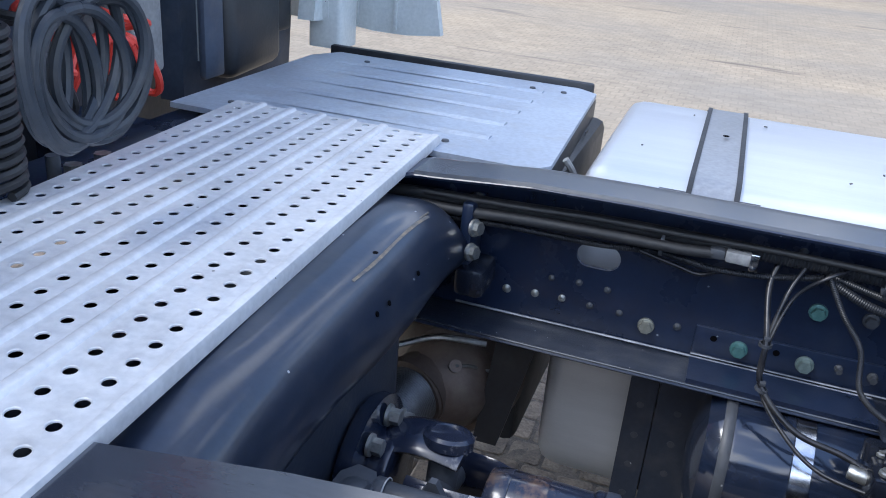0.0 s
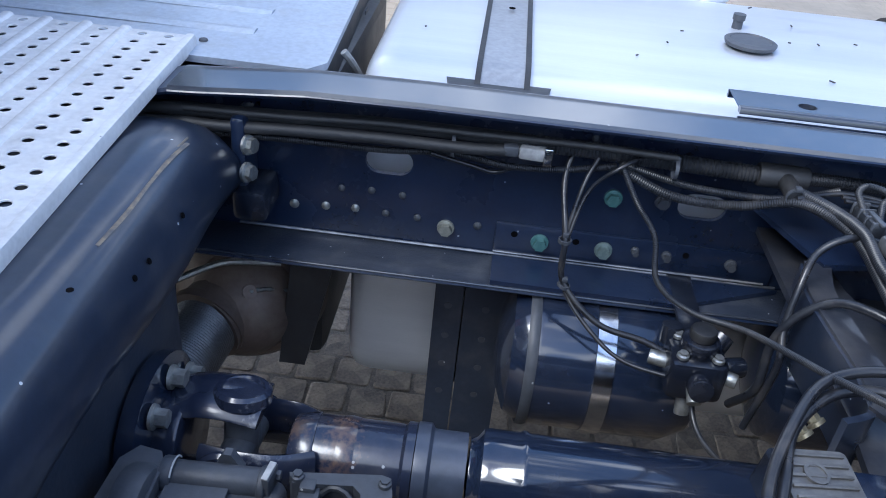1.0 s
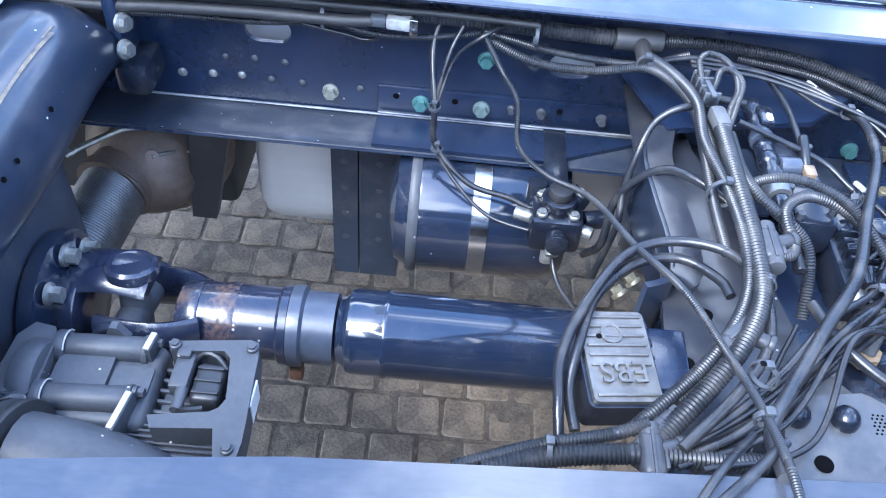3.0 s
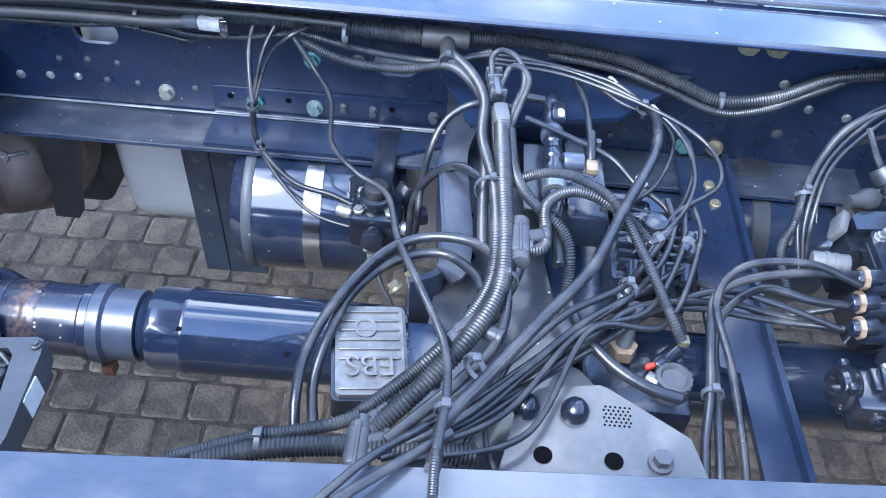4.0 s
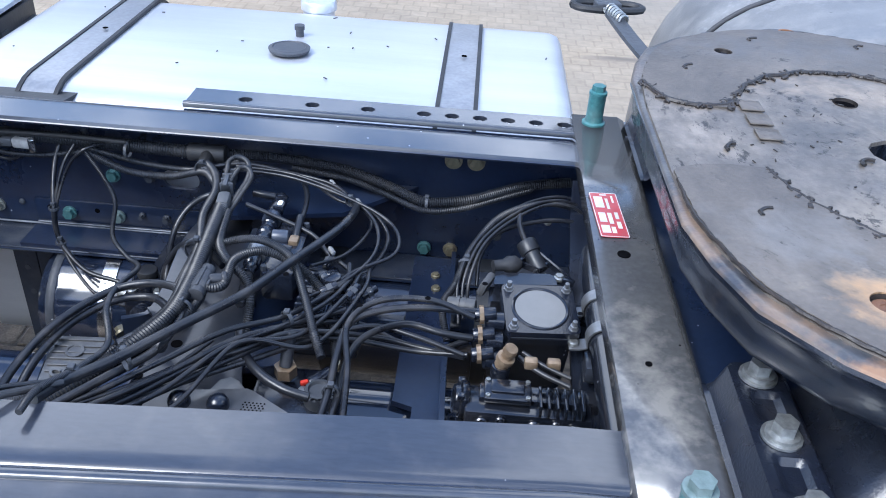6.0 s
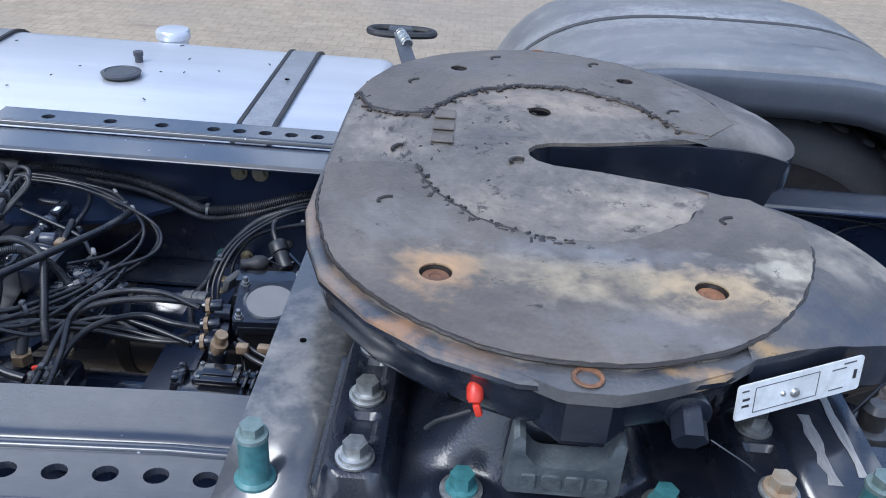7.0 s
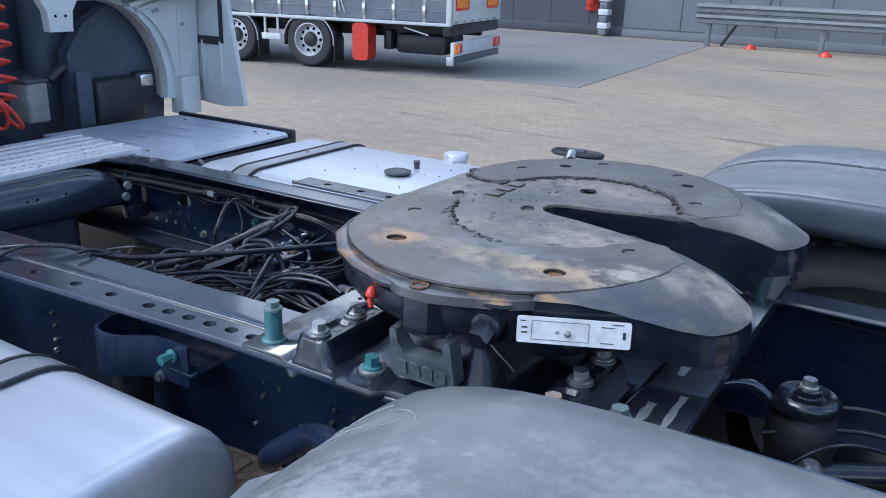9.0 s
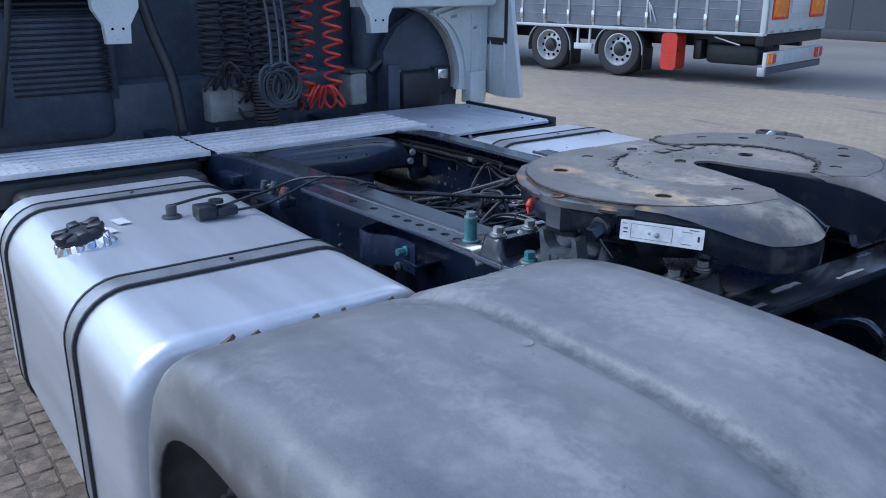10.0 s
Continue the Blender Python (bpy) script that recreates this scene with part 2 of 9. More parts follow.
def worn(m, zones, z, wobble=16, rz=10.0):
    """Stained, rubbed or shade-toned patches (x, y, half-widths, colour, strength) with ragged edges on a surface."""
    n, l = m.node_tree.nodes, m.node_tree.links
    b = n["Principled BSDF"]
    source = b.inputs["Base Color"].links[0].from_socket
    co = n.new("ShaderNodeTexCoord")
    wob = n.new("ShaderNodeTexNoise")
    wob.inputs["Scale"].default_value, wob.inputs["Detail"].default_value, wob.inputs["Roughness"].default_value = wobble, 8, 0.58
    l.new(co.outputs["Object"], wob.inputs["Vector"])
    for x, y, rx, ry, colour, amount in zones:
        d, s, e = n.new("ShaderNodeVectorMath"), n.new("ShaderNodeVectorMath"), n.new("ShaderNodeVectorMath")
        d.operation, s.operation, e.operation = "SUBTRACT", "MULTIPLY", "LENGTH"
        l.new(co.outputs["Object"], d.inputs[0])
        d.inputs[1].default_value = (x, y, z)
        l.new(d.outputs[0], s.inputs[0])
        s.inputs[1].default_value = (1 / rx, 1 / ry, 1 / rz)
        l.new(s.outputs[0], e.inputs[0])
        add = n.new("ShaderNodeMath")
        add.operation = "MULTIPLY_ADD"
        l.new(wob.outputs["Fac"], add.inputs[0])
        add.inputs[1].default_value = 3.2
        l.new(e.outputs["Value"], add.inputs[2])
        mr = n.new("ShaderNodeMapRange")
        mr.inputs["From Min"].default_value, mr.inputs["From Max"].default_value = 2.6, 1.6
        mr.inputs["To Min"].default_value, mr.inputs["To Max"].default_value = 0, amount
        l.new(add.outputs[0], mr.inputs["Value"])
        mx = n.new("ShaderNodeMix")
        mx.data_type = "RGBA"
        l.new(mr.outputs[0], mx.inputs["Factor"])
        l.new(source, mx.inputs["A"])
        mx.inputs["B"].default_value = (*colour, 1)
        source = mx.outputs["Result"]
    l.new(source, b.inputs["Base Color"])
    return m


def rubbed(m, crack=0.016, arcs=0.35):
    """Adds ragged grease flakes and arcs rubbed in by turning trailers round the king pin."""
    n, l = m.node_tree.nodes, m.node_tree.links
    b = n["Principled BSDF"]
    source = b.inputs["Base Color"].links[0].from_socket
    co = n.new("ShaderNodeTexCoord")
    # polar coordinates about the pin
    off, sep, ang, rad, pol = n.new("ShaderNodeVectorMath"), n.new("ShaderNodeSeparateXYZ"), n.new("ShaderNodeMath"), n.new("ShaderNodeVectorMath"), n.new("ShaderNodeCombineXYZ")
    off.operation = "MULTIPLY_ADD"
    off.inputs[1].default_value, off.inputs[2].default_value = (1.25, 1.0, 0.0), (-0.38, -0.02, 0.0)
    l.new(co.outputs["Object"], off.inputs[0])
    l.new(off.outputs[0], sep.inputs[0])
    ang.operation = "ARCTAN2"
    l.new(sep.outputs[1], ang.inputs[0])
    l.new(sep.outputs[0], ang.inputs[1])
    rad.operation = "LENGTH"
    l.new(off.outputs[0], rad.inputs[0])
    scale_ = n.new("ShaderNodeMath")
    scale_.operation = "MULTIPLY"
    scale_.inputs[1].default_value = 20
    l.new(rad.outputs["Value"], scale_.inputs[0])
    l.new(scale_.outputs[0], pol.inputs[0])
    l.new(ang.outputs[0], pol.inputs[1])
    arc, level = n.new("ShaderNodeTexNoise"), n.new("ShaderNodeMapRange")
    arc.inputs["Scale"].default_value, arc.inputs["Detail"].default_value, arc.inputs["Roughness"].default_value = 1.6, 7, 0.65
    level.inputs["From Min"].default_value, level.inputs["From Max"].default_value = 0.3, 0.7
    level.inputs["To Min"].default_value, level.inputs["To Max"].default_value = 1 - arcs, 1 + arcs
    l.new(arc.outputs["Fac"], level.inputs["Value"])
    # ragged flakes of dried grease, drawn out along the arcs
    mixv, flake, line_ = n.new("ShaderNodeVectorMath"), n.new("ShaderNodeTexNoise"), n.new("ShaderNodeMapRange")
    mixv.operation = "MULTIPLY"
    mixv.inputs[1].default_value = (1.0, 3.0, 1.0)
    l.new(pol.outputs[0], mixv.inputs[0])
    l.new(mixv.outputs[0], arc.inputs["Vector"])
    flake.inputs["Scale"].default_value, flake.inputs["Detail"].default_value, flake.inputs["Roughness"].default_value = 1.9, 12, 0.78
    l.new(mixv.outputs[0], flake.inputs["Vector"])
    line_.inputs["From Min"].default_value, line_.inputs["From Max"].default_value, line_.inputs["To Max"].default_value = 0.74 - crack * 7, 0.78 - crack * 7, 0.85
    l.new(flake.outputs["Fac"], line_.inputs["Value"])
    zone, gate, both_ = n.new("ShaderNodeTexNoise"), n.new("ShaderNodeMapRange"), n.new("ShaderNodeMath")
    zone.inputs["Scale"].default_value, zone.inputs["Detail"].default_value = 11, 4
    l.new(co.outputs["Object"], zone.inputs["Vector"])
    gate.inputs["From Min"].default_value, gate.inputs["From Max"].default_value = 0.44, 0.56
    l.new(zone.outputs["Fac"], gate.inputs["Value"])
    both_.operation = "MULTIPLY"
    l.new(line_.outputs[0], both_.inputs[0])
    l.new(gate.outputs[0], both_.inputs[1])
    tone, dark = n.new("ShaderNodeVectorMath"), n.new("ShaderNodeMix")
    tone.operation = "SCALE"
    l.new(source, tone.inputs[0])
    l.new(level.outputs[0], tone.inputs["Scale"])
    dark.data_type = "RGBA"
    l.new(both_.outputs[0], dark.inputs["Factor"])
    l.new(tone.outputs[0], dark.inputs["A"])
    dark.inputs["B"].default_value = (0.022, 0.019, 0.017, 1)
    l.new(dark.outputs["Result"], b.inputs["Base Color"])
    bp = n.new("ShaderNodeBump")
    bp.inputs["Strength"].default_value, bp.inputs["Distance"].default_value = 0.35, 0.0015
    l.new(arc.outputs["Fac"], bp.inputs["Height"])
    if b.inputs["Normal"].links:
        l.new(b.inputs["Normal"].links[0].from_socket, bp.inputs["Normal"])
    l.new(bp.outputs[0], b.inputs["Normal"])
    return m


# the coupling's top: grey iron, rubbed pale, dried grease, rust round the bolt holes
PLATE = worn(material("worn_liner_pad", (0.160, 0.138, 0.116), 0.40, metal=0.15, dark=(0.082, 0.071, 0.061), scale=6, fine=160, bump=0.03, spread=0.28, dust=0.16, dust_colour=(0.25, 0.22, 0.185), specks=0.06, speck_colour=(0.04, 0.036, 0.032), speck_scale=45), (
    (0.24, -0.30, 0.15, 0.045, (0.33, 0.28, 0.20), 0.6), (0.36, -0.315, 0.14, 0.05, (0.38, 0.31, 0.20), 0.75), (0.53, -0.27, 0.045, 0.06, (0.46, 0.41, 0.31), 0.95), (0.10, -0.22, 0.08, 0.07, (0.20, 0.19, 0.18), 0.6), (0.34, -0.26, 0.18, 0.03, (0.20, 0.205, 0.215), 0.6),
    (0.162, -0.32, 0.058, 0.050, (0.40, 0.25, 0.13), 0.95), (0.44, -0.32, 0.075, 0.060, (0.42, 0.31, 0.18), 0.95), (0.28, 0.36, 0.30, 0.09, (0.12, 0.117, 0.117), 0.6), (0.38, -0.39, 0.12, 0.05, (0.19, 0.185, 0.185), 0.6), (0.52, 0.25, 0.05, 0.09, (0.20, 0.19, 0.175), 0.6)), 1.15, 30)
# bare iron between the liners
IRON = worn(material("bare_rubbed_iron", (0.215, 0.188, 0.158), 0.40, metal=0.25, dark=(0.130, 0.116, 0.104), scale=7, fine=160, bump=0.03, spread=0.3, dust=0.25, dust_colour=(0.30, 0.255, 0.20), specks=0.05, speck_colour=(0.04, 0.036, 0.032), speck_scale=45), (
    (0.41, -0.14, 0.13, 0.07, (0.36, 0.305, 0.235), 0.85), (0.32, 0.20, 0.17, 0.05, (0.32, 0.26, 0.20), 0.8), (0.06, 0.03, 0.06, 0.08, (0.31, 0.265, 0.22), 0.8), (0.22, -0.16, 0.06, 0.06, (0.30, 0.255, 0.20), 0.7),
    (0.21, 0.03, 0.09, 0.10, (0.085, 0.082, 0.080), 0.75), (0.36, 0.09, 0.14, 0.035, (0.10, 0.095, 0.09), 0.7)), 1.15, 26)
HORN = worn(material("rubbed_horn_iron", (0.125, 0.116, 0.108), 0.50, dark=(0.072, 0.070, 0.070), scale=5.5, fine=160, bump=0.03, spec=0.35, dust=0.15, dust_colour=(0.20, 0.185, 0.16), specks=0.06, speck_colour=(0.03, 0.028, 0.026)), (
    (0.67, -0.17, 0.07, 0.12, (0.36, 0.32, 0.26), 0.85), (0.60, -0.22, 0.05, 0.07, (0.30, 0.27, 0.22), 0.8), (0.57, -0.34, 0.11, 0.07, (0.050, 0.058, 0.080), 0.85), (0.66, -0.28, 0.05, 0.04, (0.045, 0.050, 0.065), 0.8), (0.48, -0.400, 0.04, 0.014, (0.50, 0.31, 0.11), 0.7),
    (0.62, 0.16, 0.06, 0.09, (0.22, 0.20, 0.18), 0.7), (0.65, 0.27, 0.05, 0.06, (0.30, 0.285, 0.26), 0.7)), 1.13, 22, 0.05)
rubbed(PLATE, 0.023, 0.16)
rubbed(IRON, 0.028, 0.26)
rubbed(HORN, 0.022, 0.14)
# rim of the casting, rubbed through to brown iron along its top
RIM = worn(material("chipped_black_rim", (0.012, 0.016, 0.027), 0.25, coat=0.35, dark=(0.009, 0.012, 0.019), scale=14, fine=260, bump=0.010, dust=0.06), (
    (0.07, -0.34, 0.09, 0.07, (0.21, 0.15, 0.105), 0.85), (0.02, -0.22, 0.04, 0.08, (0.20, 0.15, 0.115), 0.8), (0.03, 0.24, 0.05, 0.1, (0.18, 0.145, 0.12), 0.7), (0.20, -0.44, 0.05, 0.02, (0.24, 0.16, 0.11), 0.7)), 1.1425, 45, 0.006)


# ridges of the mounting plate: navy paint scraped to pale metal; the first zone paints a reflection
RIDGE = worn(material("scraped_sheen_ridge_paint", (0.090, 0.091, 0.093), 0.20, coat=0.9, dark=(0.060, 0.063, 0.070), scale=5, bump=0.004, dust=0.10, specks=0.04, speck_colour=(0.03, 0.03, 0.035)), (
    (0.0, -0.24, 0.05, 0.16, (0.26, 0.245, 0.22), 0.7), (0.0, 0.30, 0.04, 0.20, (0.13, 0.125, 0.12), 0.35), (0.60, -0.36, 0.022, 0.10, (0.50, 0.49, 0.47), 0.9), (0.640, -0.30, 0.018, 0.10, (0.45, 0.44, 0.42), 0.8), (0.62, 0.2, 0.04, 0.12, (0.25, 0.24, 0.23), 0.6)), 0.967, 40)
SCRAPED = material("scraped_pale_metal", (0.50, 0.49, 0.47), 0.45, metal=0.2, dark=(0.30, 0.30, 0.30), scale=50, fine=300, bump=0.04, stretch=(3, 0.4, 1))
# scuffs and smears on the mudguards; the two long groove strips are painted shade
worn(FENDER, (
    (0.95, -1.06, 0.30, 0.035, (0.36, 0.36, 0.355), 0.4), (0.70, -1.14, 0.22, 0.03, (0.15, 0.155, 0.165), 0.45), (0.62, -0.96, 0.16, 0.022, (0.14, 0.145, 0.155), 0.5), (0.85, -0.70, 0.28, 0.07, (0.33, 0.33, 0.33), 0.4),
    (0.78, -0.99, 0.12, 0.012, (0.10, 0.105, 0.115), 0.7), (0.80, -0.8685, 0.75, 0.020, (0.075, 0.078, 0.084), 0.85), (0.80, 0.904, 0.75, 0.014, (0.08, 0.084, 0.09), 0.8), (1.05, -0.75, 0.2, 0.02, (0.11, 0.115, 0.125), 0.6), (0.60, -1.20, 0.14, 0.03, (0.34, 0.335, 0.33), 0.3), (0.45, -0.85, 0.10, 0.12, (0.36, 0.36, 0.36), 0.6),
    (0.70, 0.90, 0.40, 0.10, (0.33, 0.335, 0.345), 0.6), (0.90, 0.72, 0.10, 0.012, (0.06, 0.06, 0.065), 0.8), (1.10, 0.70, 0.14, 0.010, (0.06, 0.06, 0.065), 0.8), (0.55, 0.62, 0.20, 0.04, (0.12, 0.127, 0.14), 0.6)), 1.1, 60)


# ---- builders ----
def thing(name, label, category, at=(0, 0, 0), turn=0.0, group="", kind=""):
    ob = new(name)
    ob.empty_display_size = 0.05
    ob.matrix_world = pose(*at, 0, 0, turn)
    return tagged(ob, label, category, group, kind)


def link(name, bm, mat, parent=None, label="", smooth=True):
    me = bpy.data.meshes.new(name)
    bmesh.ops.recalc_face_normals(bm, faces=bm.faces)
    if smooth:
        for f in bm.faces:
            f.smooth = True
        for e in bm.edges:
            if len(e.link_faces) == 2 and e.calc_face_angle(0) > radians(38):
                e.smooth = False
    bm.to_mesh(me)
    bm.free()
    me.materials.append(mat)
    ob = new(name, me)
    if parent is not None:
        ob.parent = parent
        ob.matrix_parent_inverse = parent.matrix_world.inverted()
    if label:
        ob["label"] = label
    return ob


def part(name, bm, mat, parent, label="", smooth=True):
    """One mesh under a thing or a part."""
    return link(name, bm, mat, parent, label, smooth)


def solid(name, bm, mat, label, category, group="", kind="", smooth=True):
    """A thing that is one mesh."""
    return tagged(link(name, bm, mat, None, "", smooth), label, category, group, kind)


def box(c, s, bevel=0.004, turn=None, bm=None, seg=2):
    own = bmesh.new()
    bmesh.ops.create_cube(own, size=1, matrix=Matrix.Diagonal((*s, 1)))
    if bevel:
        bmesh.ops.bevel(own, geom=own.edges[:], offset=min(bevel, min(s) * 0.45), segments=seg, affect="EDGES", profile=0.5)
    own.transform(Matrix.Translation(c) @ (pose(0, 0, 0, *turn) if turn else Matrix()))
    return own if bm is None else join(bm, own)


def join(bm, other):
    me = bpy.data.meshes.new("tmp")
    other.to_mesh(me)
    other.free()
    bm.from_mesh(me)
    bpy.data.meshes.remove(me)
    return bm


def rod(a, b, r, r2=None, seg=20, bevel=0.0, bm=None):
    """A cylinder or cone from a to b."""
    a, b = Vector(a), Vector(b)
    own = bmesh.new()
    bmesh.ops.create_cone(own, cap_ends=True, segments=seg, radius1=r, radius2=r if r2 is None else r2, depth=(b - a).length)
    if bevel:
        rim = [e for e in own.edges if len(e.link_faces) == 2 and e.calc_face_angle(0) > 1.0]
        bmesh.ops.bevel(own, geom=rim, offset=bevel, segments=2, affect="EDGES", profile=0.5)
    own.transform(Matrix.Translation((a + b) / 2) @ (b - a).to_track_quat("Z", "Y").to_matrix().to_4x4())
    return own if bm is None else join(bm, own)


def lathe(profile, m=None, seg=32, bm=None):
    """A body of revolution about z from rows of (radius, height)."""
    own = bmesh.new()
    rings = []
    for r, z in profile:
        rings.append([own.verts.new((r * math.cos(2 * math.pi * i / seg), r * math.sin(2 * math.pi * i / seg), z)) for i in range(seg)] if r > 1e-5 else [own.verts.new((0, 0, z))])
    for p, q in zip(rings, rings[1:]):
        for i in range(seg):
            j = (i + 1) % seg
            quad = [p[i % len(p)], p[j % len(p)], q[j % len(q)], q[i % len(q)]]
            quad = [v for k, v in enumerate(quad) if v not in quad[:k]]
            if len(quad) > 2:
                own.faces.new(quad)
    if m is not None:
        own.transform(m)
    return own if bm is None else join(bm, own)


def prism(pts, z0, z1, bevel=0.0, m=None, bm=None, seg=2):
    """A flat outline (x, y) drawn up from z0 to z1."""
    own = bmesh.new()
    low = [own.verts.new((x, y, z0)) for x, y in pts]
    high = [own.verts.new((x, y, z1)) for x, y in pts]
    own.faces.new(low[::-1])
    own.faces.new(high)
    for i in range(len(pts)):
        j = (i + 1) % len(pts)
        own.faces.new((low[i], low[j], high[j], high[i]))
    if bevel:
        rim = [e for e in own.edges if e.calc_face_angle(0) > 0.5 and abs(e.verts[0].co.z - e.verts[1].co.z) < 1e-6]
        bmesh.ops.bevel(own, geom=rim, offset=bevel, segments=seg, affect="EDGES", profile=0.5)
    if m is not None:
        own.transform(m)
    return own if bm is None else join(bm, own)


def rounded(w, h, r, n=5):
    """Outline of a rounded rectangle about the origin."""
    out = []
    for cx, cy, a in ((w / 2 - r, h / 2 - r, 0), (-w / 2 + r, h / 2 - r, 90), (-w / 2 + r, -h / 2 + r, 180), (w / 2 - r, -h / 2 + r, 270)):
        for k in range(n + 1):
            t = radians(a + 90 * k / n)
            out.append((cx + r * math.cos(t), cy + r * math.sin(t)))
    return out


def spline(pts, step=0.012):
    """Points along a smooth line through pts."""
    p = [Vector(q) for q in pts]
    p = [p[0] * 2 - p[1]] + p + [p[-1] * 2 - p[-2]]
    out = []
    for i in range(1, len(p) - 2):
        a, b, c, d = p[i - 1:i + 3]
        n = max(2, int((c - b).length / step))
        for k in range(n):
            t = k / n
            out.append(0.5 * (2 * b + (c - a) * t + (2 * a - 5 * b + 4 * c - d) * t * t + (3 * b - a - 3 * c + d) * t ** 3))
    out.append(p[-2])
    return out


def sweep(pts, r, seg=8, step=0.012, rib=0.0, pitch=0.006, bm=None, section=None):
    """A hose along a smooth line; rib: depth of its corrugation; section: an outline in place of a circle."""
    line = spline(pts, pitch / 2 if rib else step)
    own = bmesh.new()
    tan = [(line[min(i + 1, len(line) - 1)] - line[max(i - 1, 0)]).normalized() for i in range(len(line))]
    up = Vector((0, 0, 1)) if abs(tan[0].z) < 0.9 else Vector((1, 0, 0))
    side = tan[0].cross(up).normalized()
    rings = []
    for i, (p, t) in enumerate(zip(line, tan)):
        side = (side - t * side.dot(t)).normalized()
        norm = side.cross(t)
        if section:
            rings.append([own.verts.new(p + side * u + norm * v) for u, v in section])
        else:
            q = r - (rib if rib and i % 2 else 0)
            rings.append([own.verts.new(p + (side * math.cos(2 * math.pi * k / seg) + norm * math.sin(2 * math.pi * k / seg)) * q) for k in range(seg)])
    for a, b in zip(rings, rings[1:]):
        for k in range(len(a)):
            j = (k + 1) % len(a)
            own.faces.new((a[k], a[j], b[j], b[k]))
    own.faces.new(rings[0][::-1])
    own.faces.new(rings[-1])
    return own if bm is None else join(bm, own)


def bolt_mesh(r=0.015, h=0.014, washer=True):
    bm = prism([(r * math.cos(radians(60 * k)), r * math.sin(radians(60 * k))) for k in range(6)], 0.004, h, bevel=r * 0.12, seg=1)
    if washer:
        lathe([(0, 0), (r * 1.35, 0), (r * 1.32, 0.004), (r * 0.9, 0.0055), (0, 0.0055)], seg=20, bm=bm)
    return bm


def towards(at, d):
    """The pose at a place whose z looks along d."""
    return Matrix.Translation(at) @ Vector(d).to_track_quat("Z", "Y").to_matrix().to_4x4()


BOLTS = {}


def bolt(parent, at, d, mat, r=0.015, h=0.014, label="", name="bolt"):
    """A hexagon bolt head with its flange; alike bolts share one mesh."""
    key = (mat.name, r, h)
    if key not in BOLTS:
        BOLTS[key] = part(name, bolt_mesh(r, h), mat, parent, label)
        ob = BOLTS[key]
    else:
        ob = new(name, BOLTS[key].data)
        ob.parent = parent
        ob.matrix_parent_inverse = parent.matrix_world.inverted()
        if label:
            ob["label"] = label
    ob.matrix_basis = towards(at, d)
    return ob


